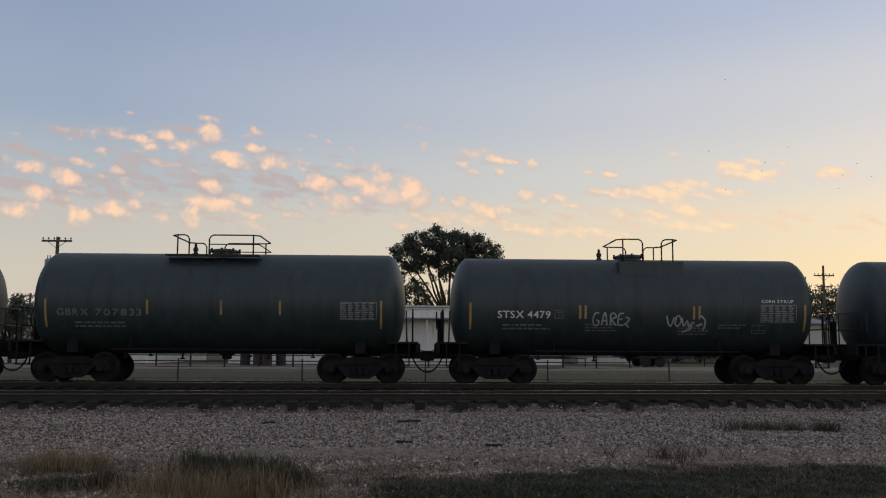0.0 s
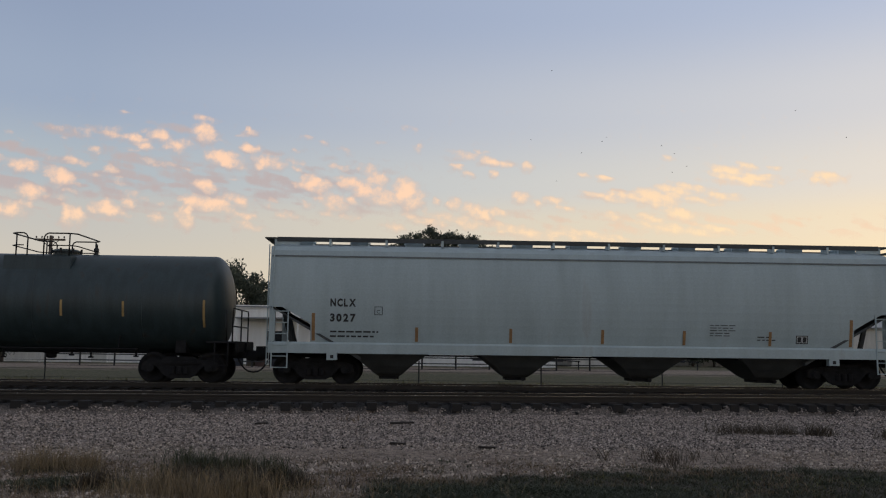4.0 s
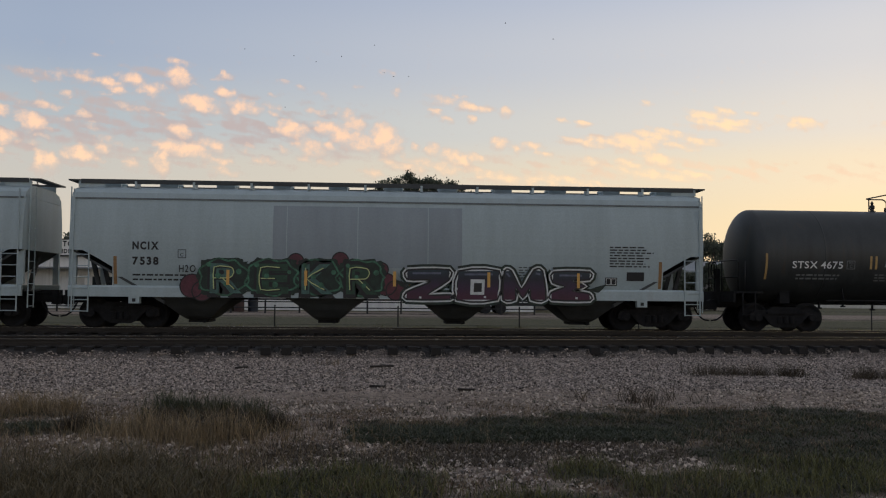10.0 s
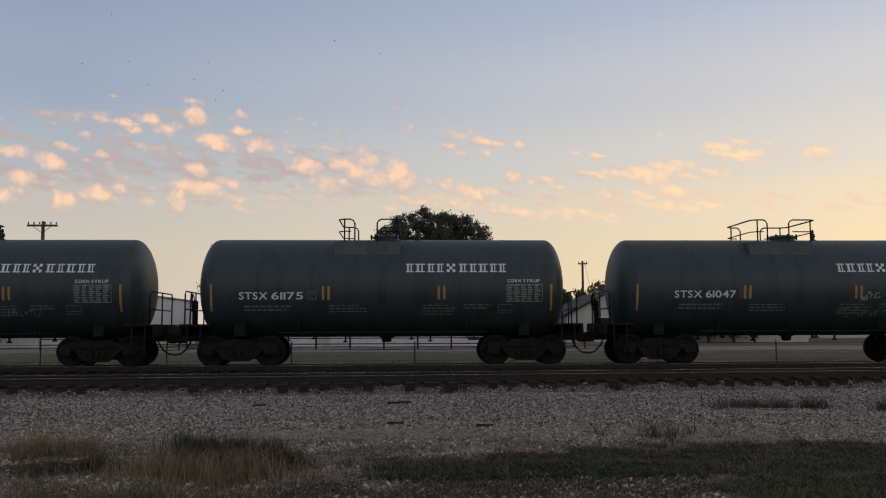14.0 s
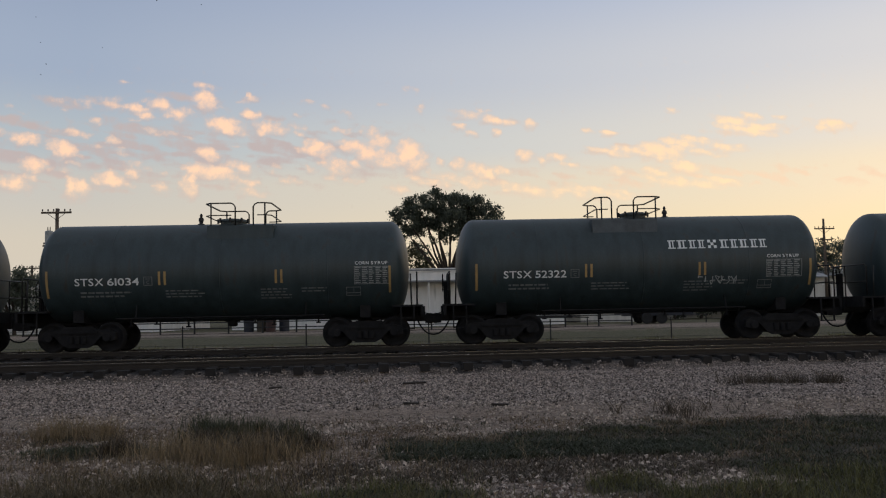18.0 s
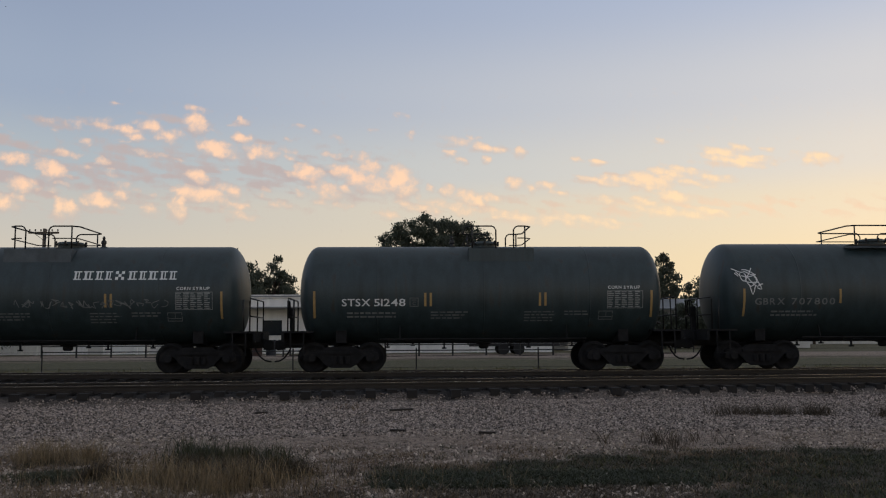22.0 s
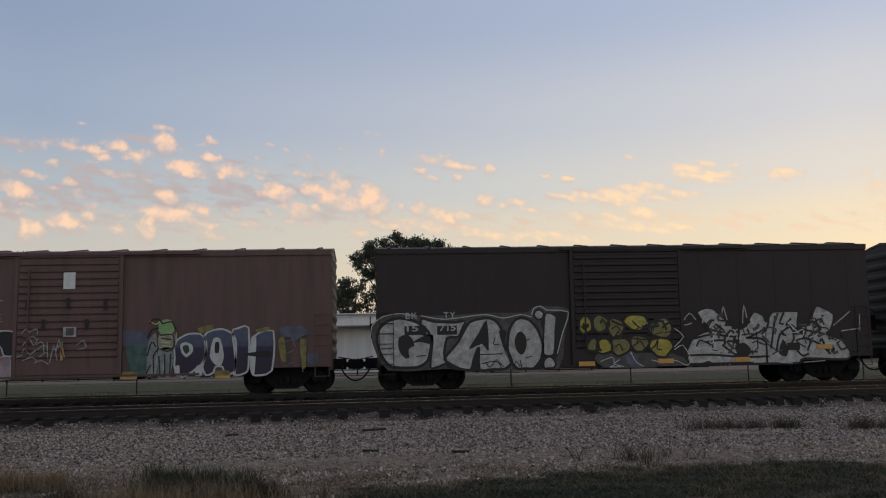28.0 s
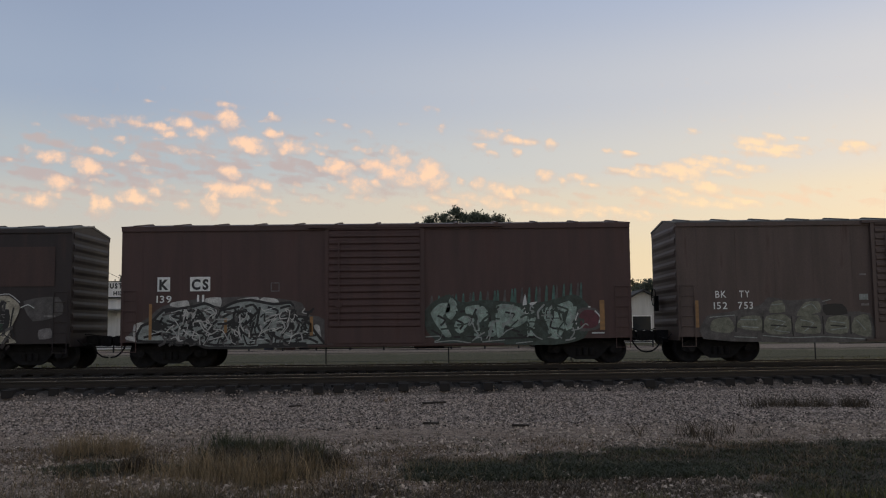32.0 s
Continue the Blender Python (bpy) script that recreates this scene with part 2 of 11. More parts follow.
def island_material(name, a, b, rough=.6, thin=0.0):
    """Each loose piece takes its own shade between two colours."""
    m = bpy.data.materials.new(name)
    m.use_nodes = True
    n, l = m.node_tree.nodes, m.node_tree.links
    bs = n["Principled BSDF"]
    bs.inputs["Roughness"].default_value = rough
    ge = n.new("ShaderNodeNewGeometry")
    mx = n.new("ShaderNodeMix")
    mx.data_type = "RGBA"
    mx.inputs["A"].default_value, mx.inputs["B"].default_value = (*a, 1), (*b, 1)
    l.new(ge.outputs["Random Per Island"], mx.inputs["Factor"])
    l.new(mx.outputs["Result"], bs.inputs["Base Color"])
    if thin:
        tl, ms = n.new("ShaderNodeBsdfTranslucent"), n.new("ShaderNodeMixShader")
        l.new(mx.outputs["Result"], tl.inputs["Color"])
        ms.inputs[0].default_value = thin
        l.new(bs.outputs[0], ms.inputs[1]), l.new(tl.outputs[0], ms.inputs[2])
        l.new(ms.outputs[0], n["Material Output"].inputs["Surface"])
    return m


STONE = island_material("crushed_stone", (0.038, 0.031, 0.028), (0.55, 0.455, 0.395), .9)
OILY = material("oily_ballast", (0.019, 0.017, 0.0165), 0.9, 0, 0.4, 3, 30, 0.4, (0.03, 0.024, 0.02))
STONE_PALE = island_material("pale_pebble", (0.10, 0.08, 0.064), (0.64, 0.53, 0.44), .9)
TIE = material("creosoted_tie", (0.014, 0.012, 0.0115), 0.85, 0, 0.35, 5, 40, 0.4)
RAIL = material("rail_steel", (0.025, 0.02, 0.017), 0.6, 0.3, 0.25, 5, 60, 0.1)
RAIL_TOP = material("worn_rail_head", (0.46, 0.45, 0.44), 0.22, 1.0, 0.15, 5, 60, 0.02)
# ---- lettering: glyph shapes of the built-in font, made once ----
CHARS = "ABCDEFGHIJKLMNOPQRSTUVWXYZ0123456789!-"


def glyphs(offset):
    obs, out = [], {}
    for ch in CHARS:
        cu = bpy.data.curves.new("glyph", "FONT")
        cu.body, cu.size, cu.offset, cu.resolution_u = ch, 1.0, offset, 3
        obs.append((ch, new("glyph", cu)))
    bpy.context.view_layer.update()
    dg = bpy.context.evaluated_depsgraph_get()
    for ch, ob in obs:
        ev = ob.evaluated_get(dg)
        me = ev.to_mesh()
        vs = [(v.co.x, v.co.y) for v in me.vertices]
        x0, x1 = min(v[0] for v in vs), max(v[0] for v in vs)
        out[ch] = ([(x - x0, y) for x, y in vs], [tuple(p.vertices) for p in me.polygons], x1 - x0)
        ev.to_mesh_clear()
    for ch, ob in obs:
        cu = ob.data
        bpy.data.objects.remove(ob)
        bpy.data.curves.remove(cu)
    return out


PLAIN, FAT, FATTER, THIN = glyphs(0.012), glyphs(0.045), glyphs(0.085), glyphs(-0.022)
FAT = dict(FAT, M=PLAIN["M"], W=PLAIN["W"])
TANK_R, TANK_Z = 1.56, 2.45
SHELL = {"r": TANK_R, "z": TANK_Z}


def on_tank(x, z, lift):
    r = SHELL["r"] + lift
    d = max(min((z - SHELL["z"]) / r, 0.98), -0.98)
    return (x, -r * math.sqrt(1 - d * d), z)


def on_flat(y):
    return lambda x, z, lift: (x, y - lift, z)


def letters(text, x, z, high, wide, surf, lift=0.004, face=PLAIN, gap=0.16):
    """Writing whose box starts at x, z; wide: its whole width, or 0 for natural."""
    g, at, rows = Geo(), 0.0, []
    for ch in text:
        if ch == " ":
            at += 0.42
            continue
        vs, fs, w = face[ch]
        rows.append((at, vs, fs))
        at += w + gap
    total = at - gap
    k = high / 0.73
    kx = wide / total if wide else k
    for at, vs, fs in rows:
        g.add([surf(x + (at + a) * kx, z + b * k, lift) for a, b in vs], fs)
    return g


def patch(g, x0, x1, z0, z1, surf, lift=0.004, lean=0.0):
    """A painted rectangle that follows its surface."""
    n = max(1, int((z1 - z0) / 0.12))
    pts = [surf(x + lean * i / n, z0 + (z1 - z0) * i / n, lift) for i in range(n + 1) for x in (x0, x1)]
    g.add(pts, [(2 * i, 2 * i + 1, 2 * i + 3, 2 * i + 2) for i in range(n)])
    return g


def frame_patch(g, x0, x1, z0, z1, w, surf, lift=0.004):
    patch(g, x0, x1, z0, z0 + w, surf, lift), patch(g, x0, x1, z1 - w, z1, surf, lift)
    patch(g, x0, x0 + w, z0 + w, z1 - w, surf, lift), patch(g, x1 - w, x1, z0 + w, z1 - w, surf, lift)
    return g


def fine_print(g, x0, x1, z, rows, step, high, rng, surf, lift=0.004):
    """Rows of bars for writing too small to read."""
    for i in range(rows):
        x, end = x0, x1 - rng.random() * (x1 - x0) * 0.25
        while x < end:
            w = 0.08 + rng.random() * 0.16
            patch(g, x, min(x + w, end), z - i * step, z - i * step + high, surf, lift)
            x += w + 0.045
    return g


# ---- rolling stock ----
TRACK_Y = 29.0
GAUGE = 1.435
WHEEL_R = 0.457
MESHES = {}


def cached(key, build, mat, smooth=False):
    if key not in MESHES:
        MESHES[key] = build().mesh(key, mat, smooth)
    return MESHES[key]


def sideframe_geo():
    g = Geo()
    g.prism([(-1.16, .40), (-1.14, .60), (-.95, .68), (-.6, .70), (-.42, .80), (.42, .80), (.6, .70), (.95, .68), (1.14, .60),
             (1.16, .40), (.99, .34), (.93, .52), (.72, .50), (.48, .24), (.3, .15), (-.3, .15), (-.48, .24), (-.72, .50),
             (-.93, .52), (-.99, .34)], -1.10, -0.94)
    for x in (-.89, .89):
        g.lathe([(-1.16, .11), (-1.15, .13), (-1.08, .13)], 10, "y", (x, 0, .457))
    for x in (-.2, 0, .2):
        g.lathe([(.28, .085), (.5, .085)], 8, "z", (x, -1.12, 0))
    g.bar((-.62, -1.13, .62), (.62, -1.13, .62), .06, .07)
    return g


def wheel_geo():
    g = Geo()
    r = WHEEL_R
    g.lathe([(-.07, r - .04), (-.068, r - .005), (.055, r + .005), (.06, r + .03), (.085, r + .026), (.09, r - .05), (.05, r - .09),
             (.02, .2), (.05, .13), (.09, .12), (.09, .08), (-.12, .08), (-.12, .12), (-.09, .14), (-.03, .2), (-.02, r - .1),
             (-.07, r - .075), (-.07, r - .04)], 28, "y", caps=False)
    for k in range(3):
        a = k * math.tau / 3
        g.box((.065 * math.cos(a), -.125, .065 * math.sin(a)), (.035, .03, .035))
    return g


def running_gear(car, half, truck, wheels_out):
    """Trucks, wheelsets, couplers and hoses; half: half the length over the couplers."""
    for sx in (-1, 1):
        tr = part("truck", cached("truck", lambda: Geo().box((0, 0, .60), (.36, 2.0, .24)).box((0, 0, .40), (.9, .9, .12)).lathe(
            [(.72, .3), (.86, .3)], 14, "z"), STEEL), STEEL, car)
        tr.location = (sx * truck, 0, 0)
        for side in (0, 180):
            sf = part("sideframe", cached("sideframe", sideframe_geo, STEEL), STEEL, tr)
            sf.rotation_euler = (0, 0, radians(side))
        for ax in (-.89, .89):
            ws = part("wheelset", cached("axle", lambda: Geo().lathe([(-1.0, .07), (-.8, .085), (.8, .085), (1.0, .07)], 10, "y"), STEEL),
                      STEEL, car)
            ws.location = (sx * truck + ax, 0, WHEEL_R)
            for side in (0, 180):
                w = part("wheel", cached("wheel", wheel_geo, STEEL, True), STEEL, ws)
                w.location = (0, -.745 if side == 0 else .745, 0)
                w.rotation_euler = (0, 0, radians(side))
            wheels_out.append(ws)
        cp = part("coupler", cached("coupler", lambda: Geo().box((-.55, 0, .84), (.8, .15, .17)).prism(
            [(-.2, .70), (-.2, .98), (-.02, 1.02), (.09, .98), (.10, .72), (0, .68)], -.17, .10).box((.06, -.13, .84), (.12, .10, .26)).bar(
            (-.1, -.05, 1.0), (-.5, -.75, 1.08), .03, .03), STEEL), STEEL, car)
        cp.location = (sx * (half - .06), 0, 0)
        cp.rotation_euler = (0, 0, 0 if sx > 0 else math.pi)
        ho = part("air_hose", cached("hose", lambda: Geo().tube(
            [(-.5, -.35, .78), (-.42, -.35, .62), (-.3, -.34, .46), (-.16, -.32, .36), (0.02, -.3, .33)], .028, 6), STEEL, True), STEEL, car)
        ho.location = (sx * half, 0, 0)
        ho.rotation_euler = (0, 0, 0 if sx > 0 else math.pi)
        if sx < 0:
            ho.scale = (1, -1, 1)


def pipe_loop(car, name, rows, r=.024, mat=None):
    g = Geo()
    for pts in rows:
        g.tube(pts, r, 6)
    return part(name, g, mat or RAILING, car, smooth=True)


def head_profile(r):
    h, d = 5.80, .58
    left = [(-h + d * u, max(r * (1 - (1 - u) ** 2.0) ** .5, .01)) for u in (0, .004, .02, .05, .1, .17, .25, .35, .46, .58, .7, .82, .92, 1)]
    return left + [(-x, r) for x, r in left[::-1]]


def tank_base(kind, paint):
    """A tank car with its parts, at its middle on the rail top."""
    car = new("tank_car")
    wheels = []
    tall = kind[0] == "g"
    r, zc = (1.60, 2.49) if tall else (TANK_R, TANK_Z)
    shell = part("tank_shell", cached("shell_%s%d" % (paint.name, tall), lambda: Geo().lathe(head_profile(r), 56, "x", (0, 0, zc)), paint, True),
                 paint, car)
    for x in (-3.3, 0.0, 3.3):
        g = Geo().lathe([(x - .02, r - .01), (x - .018, r + .005), (x + .018, r + .005), (x + .02, r - .01)], 56, "x",
                        (0, 0, zc), False)
        part("weld_band", g, paint, shell, smooth=True)
    # how the top gear lies: direction, shift along the car, manway, valve, the long and the short guard
    mirror, slide, mx, vx, big, small = {
        "p": (1, 0, .08, -.90, (-.55, .26), (.86, 1.40)), "pm": (-1, 0, .08, -.95, (-.55, .26), (.86, 1.40)),
        "q": (1, .06, .06, -.97, (-.57, .36), (.92, 1.46)), "qm": (-1, .04, -.04, -1.08, (-.66, .22), (.92, 1.42)),
        "rm": (-1, .48, .10, -.85, (-.60, .36), (.86, 1.38)), "g": (1, 0, -.14, .80, (-1.45, .10), (.72, 1.26)),
        "gm": (-1, -.22, -.14, .80, (-1.45, .10), (.72, 1.26))}[kind]
    mx, vx = mirror * mx + slide, mirror * vx + slide
    top = zc + r
    mw = part("manway", Geo().lathe([(-.12, .40), (.06, .40), (.06, .46), (.10, .46), (.10, .44), (.15, .38), (.18, .1)], 20, "z", (mx, 0, top)),
              paint, car)
    for k in range(8):
        a = k * math.tau / 8
        eb = part("eye_bolt", cached("eye_bolt", lambda: Geo().lathe([(.02, .035), (.17, .035)], 6, "z"), RAILING), RAILING, mw)
        eb.location = (mx + .48 * math.cos(a), .48 * math.sin(a), top)
    part("relief_valve", Geo().lathe([(-.06, .11), (.02, .11), (.02, .07), (.1, .06), (.12, .09), (.2, .08), (.24, .04), (.3, .05), (.36, .02)],
                                     10, "z", (vx, 0, top)), RAILING, car)
    deck, hi = top - .14, top + (.49 if tall else .55)
    if not tall:
        deck = top - .15
    for sy in (-1, 1):
        if tall:
            plate = part("deck_plate", Geo().box((slide, sy * .94, deck), (2.9, .44, .014)), paint, car)
            part("deck_lip", Geo().box((slide, sy * 1.17, deck), (2.9, .02, .06)), RAILING, plate)
        else:
            edge = [(.66, top - .15), (1.17, top - .15), (1.21, top - .585), (.66, top - .32)]
            ends = sorted((slide - .5 * mirror, slide + 1.55 * mirror))
            part("tread_plate", Geo().prism_x([(sy * y, z) for y, z in edge], *ends), TREAD if kind == "qm" else paint, car)

    def guard(near, end, z, low):
        """A bent pipe round one end of the deck: up, along, across, back along and down."""
        u = 1 if end > near else -1
        rows = [[(near, y, low), (near, y, z - .12), (near + u * .05, y, z - .04), (near + u * .13, y, z), (end - u * .18, y, z)] for y in (-1.15, 1.15)]
        return [rows[0] + [(end, -.98, z), (end, .98, z)] + rows[1][::-1]]

    for near, end in (big[::-1], small):
        row = guard(near, end, hi, deck)[0]
        pipe_loop(car, "top_railing", [[(mirror * x + slide, y, z) for x, y, z in row]])
        u = 1 if end > near else -1
        if kind[0] in "qr":
            row = [(near + u * .12, -1.15, top + .17), (end - u * .18, -1.15, top + .17), (end, -.98, top + .17), (end, .98, top + .17),
                   (end - u * .18, 1.15, top + .17), (near + u * .12, 1.15, top + .17)]
            pipe_loop(car, "middle_rail", [[(mirror * x + slide, y, z) for x, y, z in row]], .019)
        if kind[0] == "g" and end < near:
            row = [(near, -1.15, top + .2), (end, -1.15, top + .2), (end, 1.15, top + .2), (near, 1.15, top + .2)]
            pipe_loop(car, "middle_rail", [[(mirror * x + slide, y, z) for x, y, z in row]], .019)
        for y in (-1.15, 1.15):
            pipe_loop(car, "railing_post", [[(mirror * (end - u * .18) + slide, y, deck), (mirror * (end - u * .18) + slide, y, hi)]])
    part("bottom_outlet", Geo().lathe([(.70, .10), (.74, .16), (.84, .16), (.86, .24), (1.1, .24)], 12, "z", (.1, 0, 0)), STEEL, car)
    for sx in (-1, 1):
        sl = part("stub_sill", Geo().box((sx * 4.95, 0, 1.03), (2.7, .5, .42)), STEEL, car)
        part("bolster_saddle", Geo().prism_x([(-1.05, .92), (-1.05, 1.5), (-.6, 1.15), (0, .98), (.6, 1.15), (1.05, 1.5), (1.05, .92), (0, .80)], sx * 4.43 - .16, sx * 4.43 + .16), STEEL, car)
        part("end_platform", Geo().box((sx * 5.75, 0, 1.26), (.95, 2.75, .06)).box((sx * 6.2, 0, 1.1), (.08, 2.75, .3)), STEEL, car)
        part("step", Geo().bar((sx * 5.95, -1.42, 1.24), (sx * 5.95, -1.42, .55), .04, .04).bar((sx * 5.55, -1.42, 1.24), (sx * 5.55, -1.42, .55), .04, .04)
             .box((sx * 5.75, -1.42, .55), (.44, .12, .03)).box((sx * 5.75, -1.42, .88), (.44, .12, .03)), STEEL, car)
        pipe_loop(car, "end_railing", [[(sx * 6.05, -1.3, 1.28), (sx * 6.05, -1.3, 2.22), (sx * 6.05, -1.22, 2.3), (sx * 6.05, 1.22, 2.3),
                                        (sx * 6.05, 1.3, 2.22), (sx * 6.05, 1.3, 1.28)], [(sx * 6.05, .1, 1.28), (sx * 6.05, .1, 2.3)],
                                       [(sx * 6.05, -1.3, 1.75), (sx * 6.05, 1.3, 1.75)],
                                       [(sx * 5.88, -1.36, 1.28), (sx * 5.85, -1.38, 2.25)]])
    bw = part("brake_stand", Geo().box((-6.12, .35, 1.65), (.14, .2, .8)), STEEL, car)
    part("brake_wheel", Geo().tube([(-6.22, .35 + .28 * math.cos(a), 2.0 + .28 * math.sin(a)) for a in [i * math.tau / 16 for i in range(16)]],
                                   .02, 5, True).bar((-6.22, .07, 2.0), (-6.22, .63, 2.0), .03, .03).bar((-6.22, .35, 1.72), (-6.22, .35, 2.28), .03, .03),
         STEEL, bw)
    part("air_reservoir", Geo().lathe([(-.5, .12), (-.45, .2), (.45, .2), (.5, .12)], 12, "x", (-2.0, -.5, 1.1)), STEEL, car)
    part("brake_rod", Geo().tube([(-4.2, -.25, .9), (4.2, -.25, .9)], .022, 5).tube([(-3.9, .3, .95), (3.6, .3, .95)], .02, 5), STEEL, car)
    part("brake_cylinder", Geo().lathe([(-.3, .14), (.25, .14), (.3, .08), (.5, .04)], 12, "x", (2.1, -.35, 1.12)).box((2.0, -.35, 1.3), (.3, .2, .2)), STEEL, car)
    part("side_rail_pipe", Geo().tube([(-3.2, -1.3, 1.02), (3.2, -1.3, 1.02)], .025, 5).bar((-2.6, -1.3, 1.02), (-2.6, -1.05, 1.75), .03, .03)
         .bar((2.6, -1.3, 1.02), (2.6, -1.05, 1.75), .03, .03), STEEL, car)
    for x, drop in ((-3.0, .16), (-2.2, .1), (-1.2, .2), (.9, .12), (1.5, .18), (2.9, .14), (3.3, .1)):
        part("pipe_hanger", Geo().box((x, -.45, .96 - drop / 2), (.05, .06, drop + .06)).box((x, -.45, .93 - drop), (.14, .09, .05)), STEEL, car)
    running_gear(car, 6.56, 4.43, wheels)
    return car


def tank_marks(car, kind, mark, number, rng, brand=0.0, emblem=False, table=True, dim=False, shift=(0.0, 0.0), end=0.0):
    """Stencils and reflectors on the near side of a tank."""
    s = on_tank
    sx, sz = shift
    if kind == "a":
        strips = [(-5.22, 1.68, 2.5), (5.22, 1.68, 2.5), (-1.82, 2.03, 2.44), (-1.65, 2.03, 2.44), (1.73, 2.03, 2.44), (1.90, 2.03, 2.44)]
    elif kind == "g":
        strips = [(-5.10, 1.68, 2.54), (5.08, 1.68, 2.54), (-2.04, 2.08, 2.52), (-.25 if number == "707800" else .2, 2.08, 2.52), (1.99, 2.08, 2.52)]
    else:
        strips = [(-5.2, 1.9, 2.76), (5.2, 1.7, 2.53), (-3.4, 2.06, 2.54), (-1.7, 2.04, 2.5), (.90, 2.0, 2.48), (2.76, 2.0, 2.46)]
    for x, z0, z1 in strips:
        part("reflector", patch(Geo(), x - .035, x + .035, z0, z1, s, .006), OCHRE, car, "dusty yellow reflective strip", fix=False)
    ink = DIM_PAINT if dim else WHITE_PAINT
    if number:
        z = 2.04
        if kind == "g":
            part("lettering", letters(mark, -4.76, z, .21, .95, s), DIM_PAINT if dim else ink, car, fix=False)
            part("lettering", letters(number, -3.6, z, .21, 1.39, s), DIM_PAINT if dim else ink, car, fix=False)
        elif kind == "d":
            part("lettering", letters(mark + " " + number, -4.45, 1.85, .21, 1.7, s), DIM_PAINT, car, fix=False)
        else:
            wide = 1.64 + .31 * (len(number) - 4)
            z += sz
            split = wide * 4.8 / (4.5 + len(number))
            part("lettering", letters(mark, -4.38 + sx, z, .23, wide * 4.25 / (4.5 + len(number)), s, gap=.07), ink, car, fix=False)
            part("lettering", letters(number, -4.38 + sx + split, z, .23, wide - split, s, gap=.07), ink, car, fix=False)
            x = -4.38 + sx + wide + .13
            part("stencil_box", frame_patch(Geo(), x, x + .27, z - .02, z + .25, .02, s), DIM_PAINT, car, fix=False)
            fx = Geo()
            patch(fx, x + .06, x + .21, z + .17, z + .19, s)
            part("stencil", fx, DIM_PAINT, car, fix=False)
            part("lettering", letters("C", x + .09, z + .03, .10, .09, s), DIM_PAINT, car, fix=False)
        g = fine_print(Geo(), -4.23 + sx, -2.63 + sx, 1.80 + sz, 2, .11, .05, rng, s)
        part("fine_print", g, DIM_PAINT, car, fix=False)
    if table:
        g = Geo()
        for i in range(9):
            for x in (3.86, 4.07, 4.28, 4.49, 4.70):
                patch(g, x + end, x + end + rng.uniform(.10, .19), 2.44 - i * .057, 2.465 - i * .057, s)
        frame_patch(g, 3.83 + end, 4.95 + end, 1.95, 2.49, .012, s)
        part("test_table", g, TABLE_PAINT, car, fix=False)
    if kind == "a":
        part("lettering", letters("CORN", 3.86 + end, 2.55, .10, .42, s), ink, car, fix=False)
        part("lettering", letters("SYRUP", 4.35 + end, 2.55, .10, .51, s), ink, car, fix=False)
        g = frame_patch(Geo(), 3.57 + end, 4.02 + end, 1.60, 1.87, .02, s)
        patch(g, 3.60 + end, 3.99 + end, 1.68, 1.70, s), patch(g, 3.80 + end, 3.815 + end, 1.70, 1.85, s)
        part("stencil_box", g, DIM_PAINT, car, fix=False)
        g = fine_print(Geo(), -1.65, -.45, 1.83, 3, .09, .035, rng, s)
        fine_print(g, 1.25, 2.25, 1.83, 4, .09, .035, rng, s), fine_print(g, 2.5, 3.4, 1.84, 2, .09, .035, rng, s)
        part("fine_print", g, DIM_PAINT, car, fix=False)
    if brand:
        # the owner's name, as plain letter-sized blocks
        x = brand
        for w in (.29, .37, .29, .27, 0, .33, .28, .35, .28, .28):
            g = Geo()
            if not w:
                x += .04
                for i in range(3):
                    for j in range(3):
                        if (i + j) % 2 == 0:
                            patch(g, x + i * .09, x + i * .09 + .09, 2.87 + j * .09, 2.96 + j * .09, s)
                x += .38
            else:
                patch(g, x, x + w * .82, 2.87, 2.905, s)
                patch(g, x + w * .12, x + w * .32, 2.905, 3.105, s), patch(g, x + w * .50, x + w * .62, 2.905, 3.105, s)
                patch(g, x, x + w * .82, 3.105, 3.14, s)
                x += w
            part("painted_emblem", g, WHITE_PAINT, car, "white painted letter-like block", fix=False)
    if emblem:
        cx, cz = 1.51, 2.64

        def disc(g, x, z, r, lift, a0=0.0, a1=math.tau):
            g.add([s(x + r * math.cos(a), z + r * math.sin(a), lift) for a in [a0 + (a1 - a0) * i / 24 for i in range(24 if a1 - a0 > 6 else 25)]],
                  [tuple(range(24 if a1 - a0 > 6 else 25))])

        g, dark = Geo(), Geo()
        for k in range(4):
            a = radians(90 * k)
            ux, uz = math.cos(a), math.sin(a)
            # a dark cap in every lobe, its stem and two slim leaves
            disc(dark, cx + .31 * ux, cz + .31 * uz, .13, .010, a - math.pi / 2, a + math.pi / 2)
            for u0, w0, u1, w1, w in ((.03, 0, .32, 0, .014), (.06, .05, .24, .10, .026), (.06, -.05, .24, -.10, .026)):
                mu, mw = (u0 + u1) / 2, (w0 + w1) / 2
                rows = [(u0, w0), (mu, mw - w), (u1, w1), (mu, mw + w)]
                dark.add([s(cx + u * ux - v * uz, cz + u * uz + v * ux, .012) for u, v in rows], [(0, 1, 2, 3)])
        rim = []
        for i in range(96):
            a = math.tau * i / 96
            d = (a + math.pi / 4) % (math.pi / 2) - math.pi / 4
            rim.append((a, .25 * math.cos(d) + math.sqrt(.345 ** 2 - (.25 * math.sin(d)) ** 2)))
        pts = [s(cx + k / 6 * q * math.cos(a), cz + k / 6 * q * math.sin(a), .005) for k in range(1, 7) for a, q in rim]
